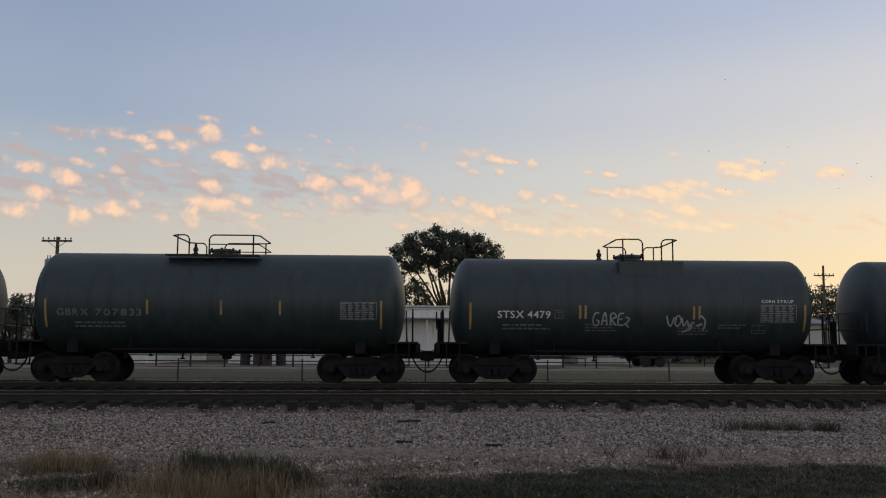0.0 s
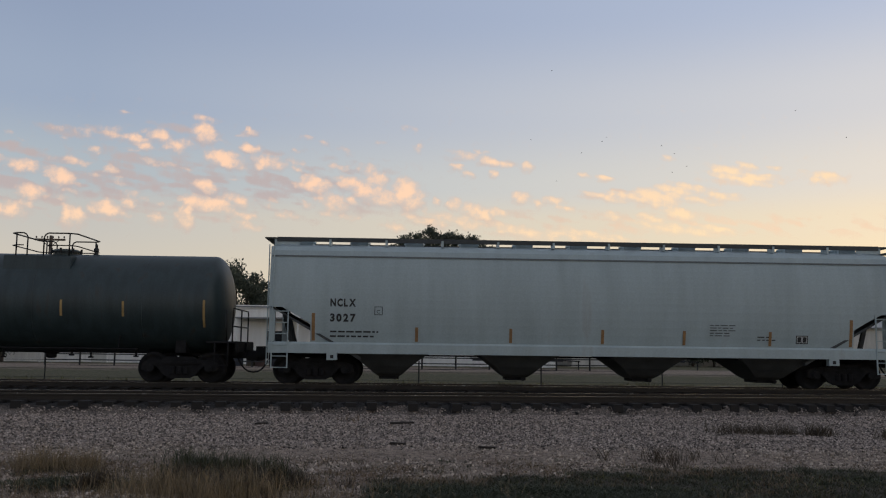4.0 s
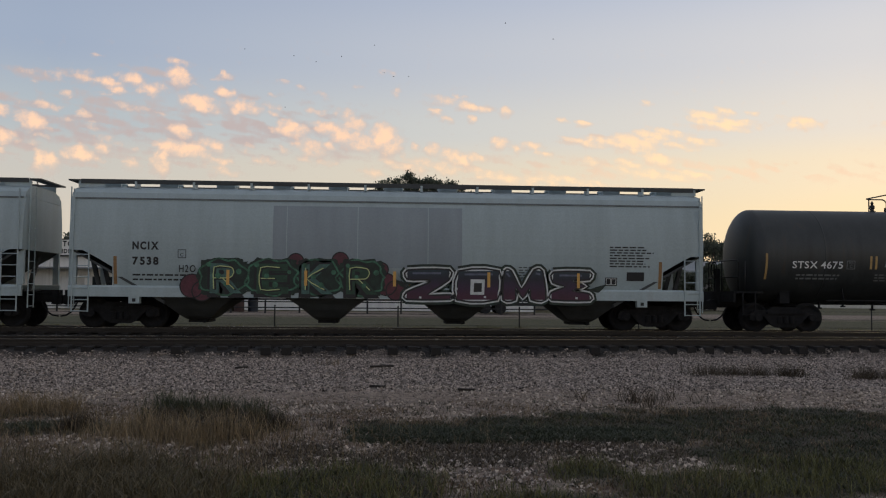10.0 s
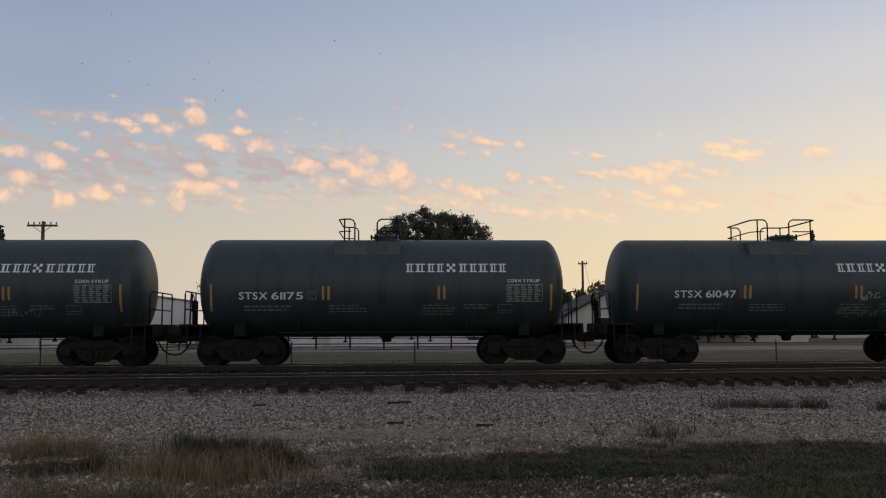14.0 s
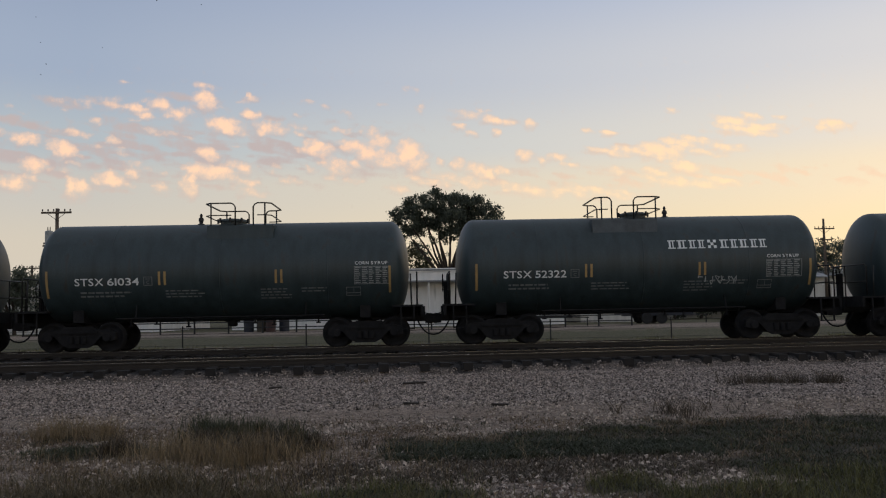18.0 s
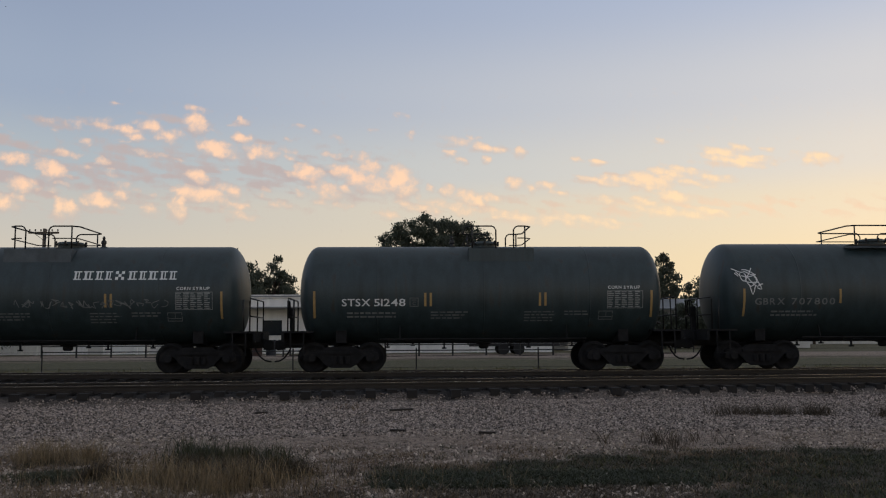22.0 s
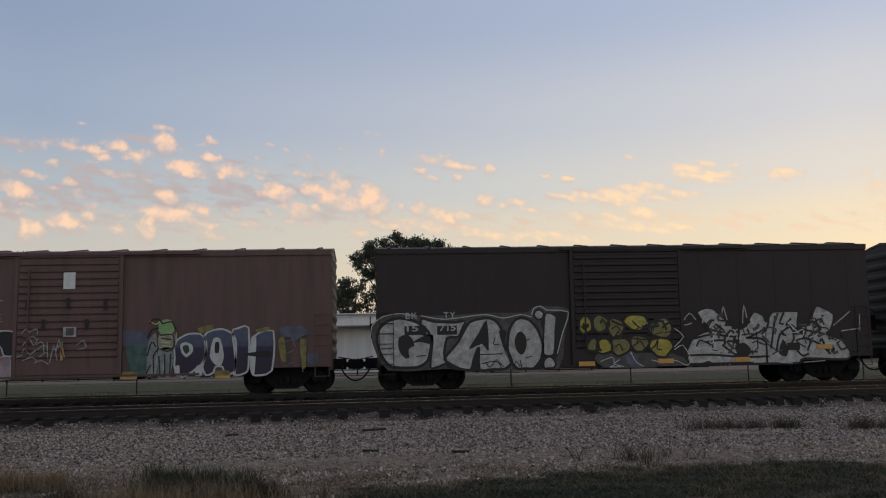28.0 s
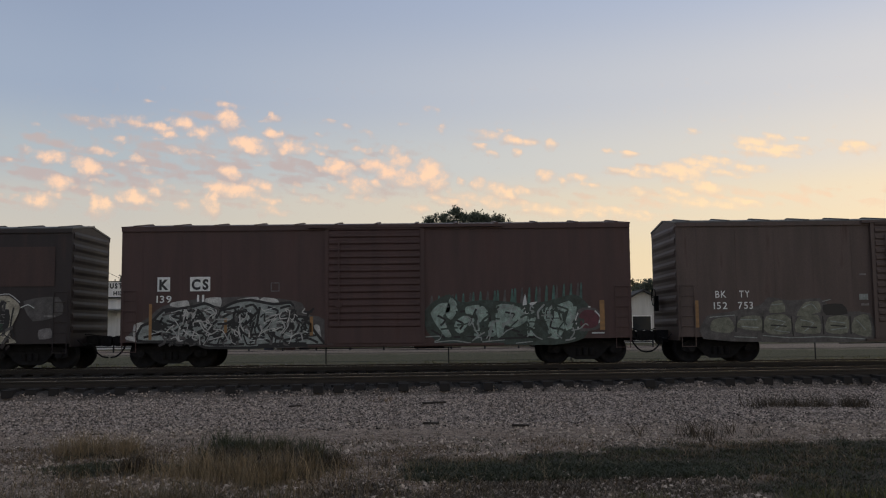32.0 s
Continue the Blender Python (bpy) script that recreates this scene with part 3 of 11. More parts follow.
        g.add(pts, [tuple(range(96))] + [(96 * k + i, 96 * k + (i + 1) % 96, 96 * k + 96 + (i + 1) % 96, 96 * k + 96 + i) for k in range(5) for i in range(96)])
        em = part("painted_emblem", g, WHITE_PAINT, car, "white four-lobed emblem", fix=False)
        part("emblem_centre", dark, TANK_BROWN, em, "dark cut-outs in the white emblem", fix=False)
        # the name beside it, as plain letter-sized shapes
        x = 2.22
        for w, z0, z1, open_side in ((.38, 2.54, 2.96, 0), (.24, 2.56, 2.98, 1), (.34, 2.56, 2.86, 0), (.13, 2.56, 2.99, 2), (.34, 2.56, 2.86, 0), (.33, 2.54, 2.86, 1)):
            g = Geo()
            if open_side == 2:
                patch(g, x, x + .08, z0, z1, s)
            elif open_side:
                patch(g, x + .04, x + .11, z0, z1, s), patch(g, x + .11, x + w * .88, z0, z0 + .07, s)
            else:
                frame_patch(g, x, x + w * .86, z0, z1, .065, s)
                patch(g, x + .065, x + w * .86 - .065, (z0 + z1) / 2 - .03, (z0 + z1) / 2 + .03, s)
            part("painted_mark", g, WHITE_PAINT, car, "white painted letter-like shape", fix=False)
            x += w


def hopper_y(z):
    """Half width of a hopper's bulging side at height z."""
    return 1.40 + .22 * (1 - ((z - 2.65) / 1.55) ** 2)


def on_hopper(x, z, lift):
    return (x, -hopper_y(z) - .004 - lift, z)


def hopper_car(mark, number, rng, label, strip=None):
    """A four-bay covered hopper with its parts."""
    strip = strip or AMBER
    car = thing("hopper_car", label, "freight wagon", group="freight train")
    wheels = []
    H = 9.72
    Y = 1.56
    levels = [(1.30, 8.45), (1.6, 8.45), (1.86, 8.45), (2.1, 8.85), (2.35, H - .4), (2.36, H)] + [(2.6 + i * .17, H) for i in range(9)] + [(4.12, H)]
    for sy in (-1, 1):
        pts, fs = [], []
        for z, xe in levels:
            y = hopper_y(z)
            pts += [(-xe, sy * y, z), (xe, sy * y, z), (xe, sy * (y - .04), z), (-xe, sy * (y - .04), z)]
        for k in range(len(levels) - 1):
            fs += [(4 * k + a, 4 * k + b, 4 * k + 4 + b, 4 * k + 4 + a) for a, b in ((0, 1), (1, 2), (2, 3), (3, 0))]
        fs += [(3, 2, 1, 0), tuple(4 * len(levels) - 4 + q for q in range(4))]
        sd = part("side_sheet", Geo().add(pts, fs), HOPPER, car, smooth=False)
        # thin strip drawn in as the shadow line under the roof edge
        part("eave_strip", Geo().box((0, sy * (hopper_y(3.94) + .012), 3.94), (2 * H - .1, .04, .045)), EAVE_SHADE, sd)
        if sy < 0:
            for i in range(1, 9):
                x = -H + i * 2 * H / 9
                part("seam", patch(Geo(), x - .012, x + .012, 1.4, 3.9, on_hopper, .003), HOPPER, sd, fix=False)
        part("side_sill", Geo().prism_x([(sy * 1.50, .96), (sy * 1.62, .96), (sy * 1.62, 1.24), (sy * 1.57, 1.30), (sy * 1.50, 1.30)], -H, H), HOPPER, car)
    part("roof", Geo().prism_x([(-1.46, 3.96), (-1.40, 4.10), (-1.25, 4.24), (-.75, 4.36), (.75, 4.36), (1.25, 4.24), (1.40, 4.10), (1.46, 3.96)], -H, H), HOPPER, car)
    for i in range(11):
        hc = part("hatch_cover", cached("hatch_cover", lambda: Geo().lathe([(-.12, .30), (.06, .30), (.06, .34), (.10, .34), (.13, .26)], 12, "z"), HOPPER), HOPPER, car)
        hc.location = (-H + .885 + i * 1.767, 0, 4.44)
        part("hatch_hinge", Geo().box((0, -.5, .01), (.56, .1, .15)), HOPPER, hc)
    for sy in (-1, 1):
        g = Geo().box((0, sy * .62, 4.545), (2 * H - .2, .04, .02)).box((0, sy * 1.02, 4.51), (2 * H - .2, .03, .14))
        g.box((0, sy * .82, 4.545), (2 * H - .2, .03, .018))
        for i in range(60):
            g.box((-H + .2 + i * (2 * H - .4) / 59, sy * .82, 4.545), (.03, .38, .016))
        rb = part("running_board", g, GALV, car)
        for i in range(1, 11):
            part("support", Geo().box((-H + i * 1.767, sy * .85, 4.42), (.07, .42, .2)), HOPPER, rb)
        for sx in (-1, 1):
            part("end_gusset", Geo().box((sx * (H - .42), sy * 1.0, 4.43), (.80, .02, .20)), HOPPER, rb)
    for sx in (-1, 1):
        edge = [(hopper_y(z) - .045, z) for z in (2.36, 2.7, 3.1, 3.5, 3.8, 3.95)]
        part("end_sheet", Geo().prism_x([(-y, z) for y, z in edge] + edge[::-1], sx * (H - .03), sx * H), HOPPER, car)
        # sheets, plates and struts behind the end openings wear the shade-darkened grey
        part("slope_sheet", Geo().prism([(sx * (H - .05), 2.40), (sx * (H - .05), 2.34), (sx * 6.9, .75), (sx * 6.9, .85)], -Y + .05, Y - .05), HOPPER_SHADE, car)
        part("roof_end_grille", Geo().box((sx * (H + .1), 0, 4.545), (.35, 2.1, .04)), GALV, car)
        part("shear_plate", Geo().box((sx * (H - .9), 0, 1.12), (1.9, 2.9, .05)), HOPPER_SHADE, car)
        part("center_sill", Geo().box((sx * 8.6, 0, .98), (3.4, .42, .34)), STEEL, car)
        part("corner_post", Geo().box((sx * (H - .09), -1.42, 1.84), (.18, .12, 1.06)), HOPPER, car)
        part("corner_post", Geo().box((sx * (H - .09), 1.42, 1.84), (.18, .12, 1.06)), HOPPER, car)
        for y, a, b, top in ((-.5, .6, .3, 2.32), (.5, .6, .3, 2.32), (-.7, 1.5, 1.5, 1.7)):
            part("end_strut", Geo().bar((sx * (H - a), y, 1.14), (sx * (H - b), y, top), .12, .12), HOPPER_SHADE, car)
        lad = Geo()
        for x in (H - .12, H - .6):
            lad.bar((sx * x, -Y - .07, .50), (sx * x, -Y - .07, 2.36 if x < H - .3 else 4.2), .035, .035)
        for i in range(6):
            lad.tube([(sx * (H - .12), -Y - .07, .52 + i * .34), (sx * (H - .6), -Y - .07, .52 + i * .34)], .015, 5)
        for i in range(1, 6):
            lad.box((sx * (H - .12), -Y - .04, 2.4 + i * .34), (.035, .10, .03))
        part("ladder", lad, HOPPER, car)
        lad = Geo()
        for y in (-1.3, -.85):
            lad.bar((sx * (H + .08), y, .6), (sx * (H + .08), y, 4.3), .03, .03)
        for i in range(11):
            lad.tube([(sx * (H + .08), -1.3, .65 + i * .34), (sx * (H + .08), -.85, .65 + i * .34)], .013, 5)
        part("end_ladder", lad, HOPPER, car)
        jp = part("jacking_pad", Geo().box((sx * (H - 1.95), -1.5, .86), (.32, .22, .20)), HOPPER, car)
        # raised black square paints the dark of a hole; the pad is solid
        part("pad_hole", Geo().box((sx * (H - 1.95), -1.615, .86), (.10, .012, .10)), BLACK_PAINT, jp)
    for i in range(4):
        x = -6.05 + i * 4.03
        rings = [(1.3, 1.45, .98), (1.12, 1.4, .90), (.92, 1.25, .76), (.72, 1.1, .60), (.46, .8, .36), (.34, .6, .27)]
        pts, fs = [], [(3, 2, 1, 0)]
        for k, (a, b, z) in enumerate(rings):
            pts += [(x - a, -b, z), (x + a, -b, z), (x + a, b, z), (x - a, b, z)]
            if k:
                o = 4 * k
                fs += [(o - 4 + q, o - 4 + (q + 1) % 4, o + (q + 1) % 4, o + q) for q in range(4)]
        fs.append((20, 21, 22, 23))
        # bay colour carries the shade below the side sill
        bay = part("discharge_bay", Geo().add(pts, fs), HOPPER_SHADE, car)
        part("outlet_gate", Geo().box((x, 0, .22), (.62, 1.1, .09)).lathe([(-.75, .06), (.75, .06)], 8, "y", (x + .2, 0, .22)), STEEL, bay)
    part("train_line_pipe", Geo().tube([(-7, -1.2, .92), (7, -1.2, .92)], .025, 5).tube([(-7, -1.2, 1.0), (7, -1.2, 1.0)], .018, 5), STEEL, car)
    running_gear(car, 10.35, 8.3, wheels)
    s = on_hopper
    for x in (-8.36, 8.36):
        part("reflector", patch(Geo(), x - .05, x + .05, 1.34, 2.18, s), AMBER, car, "weathered amber reflective strip", fix=False)
    for x in (-5.2, -2.3, .55, 3.1, 5.8):
        part("reflector", patch(Geo(), x - .045, x + .045, 1.34, 1.78, s, .012), strip, car, "reflective strip", fix=False)
    part("lettering", letters(mark, -7.85, 2.40, .23, .78, s, face=FAT), BLACK_PAINT, car, fix=False)
    part("lettering", letters(number, -7.85, 1.94, .23, .78, s, face=FAT), BLACK_PAINT, car, fix=False)
    part("stencil_box", frame_patch(Geo(), -6.5, -6.25, 2.14, 2.40, .02, s), BLACK_PAINT, car, fix=False)
    part("lettering", letters("C", -6.43, 2.19, .11, .10, s), BLACK_PAINT, car, fix=False)
    g = fine_print(Geo(), -7.85, -6.1, 1.6, 2, .14, .05, rng, s)
    fine_print(g, 3.9, 4.7, 1.95, 5, .08, .025, rng, s), fine_print(g, 5.4, 6.0, 1.6, 2, .09, .03, rng, s)
    part("fine_print", g, BLACK_PAINT, car, fix=False)
    pl = part("consolidated_plate", patch(Geo(), 6.62, 7.0, 1.42, 1.68, s), BLACK_PAINT, car, fix=False)
    part("stencil", frame_patch(Geo(), 6.65, 6.80, 1.45, 1.65, .015, s, .009), WHITE_PAINT, pl, fix=False)
    part("stencil", frame_patch(Geo(), 6.82, 6.97, 1.45, 1.65, .015, s, .009), WHITE_PAINT, pl, fix=False)
    return car


def boxcar(paint, rng, label, door_x=(-1.75, 1.65), roof=None, logo_panel=False):
    """A fifty-foot boxcar with its parts."""
    car = thing("boxcar", label, "freight wagon", group="freight train")
    wheels = []
    H, Y, Z0, Z1 = 7.84, 1.56, .80, 4.32
    for sy in (-1, 1):
        y0, y1 = sorted((sy * Y, sy * (Y - .05)))
        sd = part("side_wall", Geo().prism([(-H, Z0), (-5.1, Z0), (-4.8, .60), (4.8, .60), (5.1, Z0), (H, Z0), (H, Z1), (-H, Z1)], y0, y1), paint, car)
        for i in range(13):
            x = -H + .65 + i * (2 * H - 1.3) / 12
            if sy < 0 and door_x[0] - .1 < x < door_x[1] + .1:
                continue
            part("panel_seam", Geo().box((x, sy * (Y - .004), (Z0 + Z1) / 2), (.05, .02, Z1 - Z0 - .1)), paint, sd)
        part("side_sill", Geo().box((0, sy * (Y - .08), .72), (9.4, .05, .22)), paint, car)
        part("eave_rail", Geo().box((0, sy * (Y + .02), Z1 - .05), (2 * H, .06, .12)), paint, car)
    dx0, dx1 = door_x
    dr = part("sliding_door", Geo().box(((dx0 + dx1) / 2, -Y - .045, 2.5), (dx1 - dx0, .06, 3.56)), paint, car)
    for i in range(15):
        part("corrugation", Geo().prism_x([(-Y - .075, 1.2 + i * .212), (-Y - .115, 1.24 + i * .212), (-Y - .115, 1.32 + i * .212), (-Y - .075, 1.36 + i * .212)],
                                          dx0 + .06, dx1 - .06), paint, dr)
    for x in (dx0 - .03, dx1 + .03):
        part("door_post", Geo().box((x, -Y - .06, 2.5), (.10, .09, 3.58)), paint, dr)
    part("lock_bar", Geo().bar((dx0 + .35, -Y - .15, 1.3), (dx0 + .35, -Y - .15, 3.9), .04, .04).box((dx0 + .35, -Y - .16, 1.9), (.18, .06, .12)), paint, dr)
    part("door_track", Geo().box((.9, -Y - .03, .66), (6.0, .1, .06)), paint, car)
    part("door_track", Geo().box((.9, -Y - .09, 4.30), (6.0, .12, .07)), paint, car)
    rm = roof or paint
    rf = part("roof", Geo().prism_x([(-Y - .03, Z1), (0, 4.53), (Y + .03, Z1), (Y + .03, Z1 + .05), (0, 4.59), (-Y - .03, Z1 + .05)], -H - .02, H + .02), rm, car)
    for i in range(13):
        x = -H + .4 + i * (2 * H - .8) / 12
        part("roof_rib", Geo().prism_x([(-Y - .02, Z1 + .05), (0, 4.59), (Y + .02, Z1 + .05), (Y + .02, Z1 + .09), (0, 4.635), (-Y - .02, Z1 + .085)], x - .05, x + .05), rm, rf)
    part("floor", Geo().box((0, 0, 1.0), (2 * H - .1, 2 * Y - .12, .16)), STEEL, car)
    part("center_sill", Geo().box((0, 0, .82), (2 * H, .45, .36)), STEEL, car)
    for sx in (-1, 1):
        en = part("end_wall", Geo().prism_x([(-Y + .06, Z0 - .1), (Y - .06, Z0 - .1), (Y - .06, Z1), (0, 4.52), (-Y + .06, Z1)], sx * H, sx * (H - .05)), paint, car)
        for i in range(9):
            z = 1.25 + i * .36
            a = .03 * sx
            part("end_corrugation", Geo().prism([(sx * H, z - .13), (sx * H + a, z - .03), (sx * H + a, z + .05), (sx * H, z + .13)], -Y + .12, Y - .12), paint, en)
        lad = Geo()
        for x in (H - .08, H - .5):
            lad.bar((sx * x, -Y - .06, .5), (sx * x, -Y - .06, 2.4), .02, .02)
        for i in range(7):
            lad.tube([(sx * (H - .08), -Y - .06, .52 + i * .31), (sx * (H - .5), -Y - .06, .52 + i * .31)], .011, 5)
        part("ladder", lad, paint, car)
        part("striker", Geo().box((sx * (H + .18), 0, .86), (.4, .5, .34)), STEEL, car)
        part("uncoupling_lever", Geo().tube([(sx * (H + .2), -1.45, .9), (sx * (H + .3), -1.3, .75), (sx * (H + .3), -.3, .8)], .02, 5), STEEL, car)
    bw = part("brake_stand", Geo().box((-H - .14, .6, 1.9), (.12, .2, .5)), STEEL, car)
    part("brake_wheel", Geo().tube([(-H - .22, .6 + .28 * math.cos(a), 2.1 + .28 * math.sin(a)) for a in [i * math.tau / 16 for i in range(16)]],
                                   .02, 5, True).bar((-H - .22, .32, 2.1), (-H - .22, .88, 2.1), .03, .03), STEEL, bw)
    part("air_reservoir", Geo().lathe([(-.5, .12), (-.45, .2), (.45, .2), (.5, .12)], 12, "x", (1.6, -.7, .72)), STEEL, car)
    part("brake_rod", Geo().tube([(-5, -.4, .66), (5, -.4, .66)], .022, 5).tube([(-2.8, -1.25, .56), (2.6, -1.25, .56)], .016, 5), STEEL, car)
    running_gear(car, 8.55, 6.45, wheels)
    return car


def spray(name, color, vary=0.15):
    return material(name, color, 0.5, 0, vary, 5, 40, 0)


SP_WHITE, SP_GREY = spray("white_spray", (0.55, 0.57, 0.57)), spray("silver_spray", (0.36, 0.38, 0.38), .3)
SP_BLACK, SP_GREEN = spray("black_spray", (0.012, 0.012, 0.014)), spray("green_spray", (0.018, 0.055, 0.032), .4)
SP_LIME, SP_RED = spray("pale_lime_spray", (0.50, 0.56, 0.25)), spray("maroon_spray", (0.09, 0.02, 0.032), .3)
SP_PURPLE, SP_YELLOW = spray("purple_spray", (0.06, 0.055, 0.14), .35), spray("yellow_spray", (0.42, 0.36, 0.05), .3)
SP_TEAL, SP_BLUE = spray("teal_spray", (0.055, 0.12, 0.105), .4), spray("blue_spray", (0.055, 0.12, 0.165), .3)
SP_MINT, SP_SLATE = spray("mint_spray", (0.225, 0.30, 0.268), .45), spray("slate_spray", (0.10, 0.11, 0.16), .3)
SP_OLIVE, SP_LIME_GREEN = spray("dull_yellow_spray", (0.205, 0.19, 0.065), .35), spray("light_green_spray", (0.25, 0.42, 0.17), .2)
SP_TAN = spray("dusty_cream_spray", (0.33, 0.305, 0.245), .4)
SP_FROST = spray("frosty_grey_spray", (0.235, 0.262, 0.255), .35)
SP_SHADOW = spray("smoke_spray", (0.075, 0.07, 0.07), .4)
SP_SILVER, SP_DIM = spray("streaked_silver_spray", (0.42, 0.42, 0.41), .35), spray("dull_silver_spray", (0.16, 0.15, 0.15), .4)


def fade(name, stops):
    """Spray paint blended from colour to colour up the side of a car."""
    m = material(name, (1, 1, 1), 0.5, 0, .2, 5, 40, 0)
    n, l = m.node_tree.nodes, m.node_tree.links
    tc, sep, rp = n.new("ShaderNodeTexCoord"), n.new("ShaderNodeSeparateXYZ"), n.new("ShaderNodeValToRGB")
    mr = n.new("ShaderNodeMapRange")
    mr.inputs[1].default_value, mr.inputs[2].default_value = 0.9, 2.4
    l.new(tc.outputs["Object"], sep.inputs[0]), l.new(sep.outputs[2], mr.inputs[0]), l.new(mr.outputs[0], rp.inputs[0])
    el = rp.color_ramp.elements
    while len(el) < len(stops):
        el.new(.5)
    for e, (z, col) in zip(el, stops):
        e.position, e.color = (z - .9) / 1.5, (*col, 1)
    base = [q for q in n if q.bl_idname == "ShaderNodeMix"][0]
    l.new(rp.outputs[0], base.inputs["A"]), l.new(rp.outputs[0], base.inputs["B"])
    return m


FADE_PINK = fade("pink_fade_spray", [(.95, (.36, .30, .32)), (1.4, (.22, .10, .13)), (1.9, (.09, .05, .07))])
FADE_PURPLE = fade("purple_fade_spray", [(1.0, (.030, .020, .050)), (1.42, (.035, .026, .07)), (1.5, (.075, .085, .15)), (2.2, (.10, .12, .18))])
FADE_NIGHT = fade("dark_fade_spray", [(1.05, (.06, .014, .035)), (1.35, (.04, .016, .045)), (1.6, (.018, .018, .032)), (1.95, (.022, .045, .06))])


def smooth_line(pts, closed, n=3):
    """Extra points along a rounded line through the given ones."""
    out, m = [], len(pts)
    for i in range(m if closed else m - 1):
        p = [pts[(i + k) % m] if closed else pts[min(max(i + k, 0), m - 1)] for k in (-1, 0, 1, 2)]
        for j in range(n):
            t = j / n
            out.append(tuple(p[1][q] + .35 * t * (1 - t) * ((1 - t) * (p[2][q] - p[0][q]) - t * (p[3][q] - p[1][q])) + (p[2][q] - p[1][q]) * t * t * (3 - 2 * t) * .3
                             + (p[2][q] - p[1][q]) * t * .7 for q in (0, 1)))
    return out if closed else out + [pts[-1]]


def area(g, pts, surf, lift):
    p = smooth_line(pts[:-1] if pts[0] == pts[-1] else pts, True)
    g.add([surf(x, z, lift) for x, z in p], [tuple(range(len(p)))])
    return g


def stroke(g, pts, r, surf, lift):
    """A line of spray paint of half width r."""
    shut = len(pts) > 2 and pts[0] == pts[-1]
    p = smooth_line(pts[:-1] if shut else pts, shut)
    if shut:
        p.append(p[0])
    vs = []
    for i, (x, z) in enumerate(p):
        a, b = p[max(i - 1, 0)], p[min(i + 1, len(p) - 1)]
        l = math.hypot(b[0] - a[0], b[1] - a[1]) or 1
        nx, nz = -(b[1] - a[1]) / l * r, (b[0] - a[0]) / l * r
        vs += [surf(x + nx, z + nz, lift), surf(x - nx, z - nz, lift)]
    g.add(vs, [(2 * i, 2 * i + 1, 2 * i + 3, 2 * i + 2) for i in range(len(p) - 1)])
    return g


def cover_area(car, paint, lift, pts, surf, sharp=False):
    """A flat field of spray paint, kept above the bottom edge of the side."""
    pts = [(x, max(z, .61)) for x, z in pts]
    g = Geo()
    if sharp:
        g.add([surf(x, z, lift) for x, z in pts], [tuple(range(len(pts)))])
    else:
        area(g, pts, surf, lift)
    return part("graffiti_fill", g, paint, car, fix=False)


def spray_line(car, paint, r, lift, pts, surf):
    return part("graffiti_line", stroke(Geo(), [(x, max(z, .62)) for x, z in pts], r, surf, lift), paint, car, fix=False)


def wild(car, paint, x0, x1, z0, z1, count, seed, r, surf, lift):
    """Short bent strokes that break up a wild-style piece."""
    rng = random.Random(seed)
    for i in range(count):
        x, z, a, l = rng.uniform(x0, x1), rng.uniform(z0, z1), rng.choice((.2, .8, 1.3, 1.9, 2.5)) + rng.uniform(-.25, .25), rng.uniform(.2, .56)
        u, w, b = math.cos(a) * l / 2, math.sin(a) * l / 2, rng.uniform(-.12, .12)
        pts = [(x - u, z - w), (x + b * w / l * 2, z - b * u / l * 2 + b * .5), (x + u, z + w)]
        if rng.random() < .4:
            pts.append((x + u + rng.uniform(-.15, .15), z + w - rng.uniform(.05, .2)))
        spray_line(car, paint, r * rng.uniform(.6, 1.3), lift + i * .00008, [(px, min(max(pz, z0), z1)) for px, pz in pts], surf)


def scribble(car, x, z, w, h, count, seed, paint, r=.012):
    """A quick hand-drawn tag on a tank: one looping line for each stroke of the hand."""
    rng = random.Random(seed)
    for i in range(count):
        a, k = x + w * i / count, w / count
        pts = [(a + k * rng.uniform(-.1, 1.15), z + h * rng.random()) for _ in range(rng.choice((4, 5, 6)))]
        part("scrawl", stroke(Geo(), pts, r * rng.uniform(.8, 1.2), on_tank, .006 + i * .0003), paint, car, fix=False)


def ring(x, z, r, n=12):
    pts = [(x + r * math.cos(i * math.tau / n), z + r * math.sin(i * math.tau / n)) for i in range(n)]
    return pts + pts[:1]


def blob(g, x0, x1, z0, z1, rng, surf, lift, n=40, rough=.16):
    """A rounded patch of spray paint with an uneven outline."""
    cx, cz, a, b = (x0 + x1) / 2, (z0 + z1) / 2, (x1 - x0) / 2, (z1 - z0) / 2
    ring = []
    for i in range(n):
        t = i * math.tau / n
        k = 1 + rough * (rng.random() - .6)
        c, s = math.cos(t), math.sin(t)
        e = .55
        ring.append(surf(cx + a * k * math.copysign(abs(c) ** e, c), cz + b * k * math.copysign(abs(s) ** e, s), lift))
    g.add([surf(cx, cz, lift)] + ring, [(0, i + 1, (i + 1) % n + 1) for i in range(n)])
    return g


# ---- the train, from its head to its tail ----
COUPLINGS = [-25.8, -12.7, .36, 13.4, 26.55, 39.6, 60.35, 81.0, 101.7, 122.62, 135.72, 148.88, 162.05, 175.16, 188.34, 201.4, 214.58,
             227.68, 240.92, 254.2, 267.4, 280.4, 293.45, 310.6, 327.56, 344.87, 361.99, 379.1]
CARS = []


def put_car(car, i):
    CARS.append((car, (COUPLINGS[i] + COUPLINGS[i + 1]) / 2))
    return car


TANK_BASES = {}
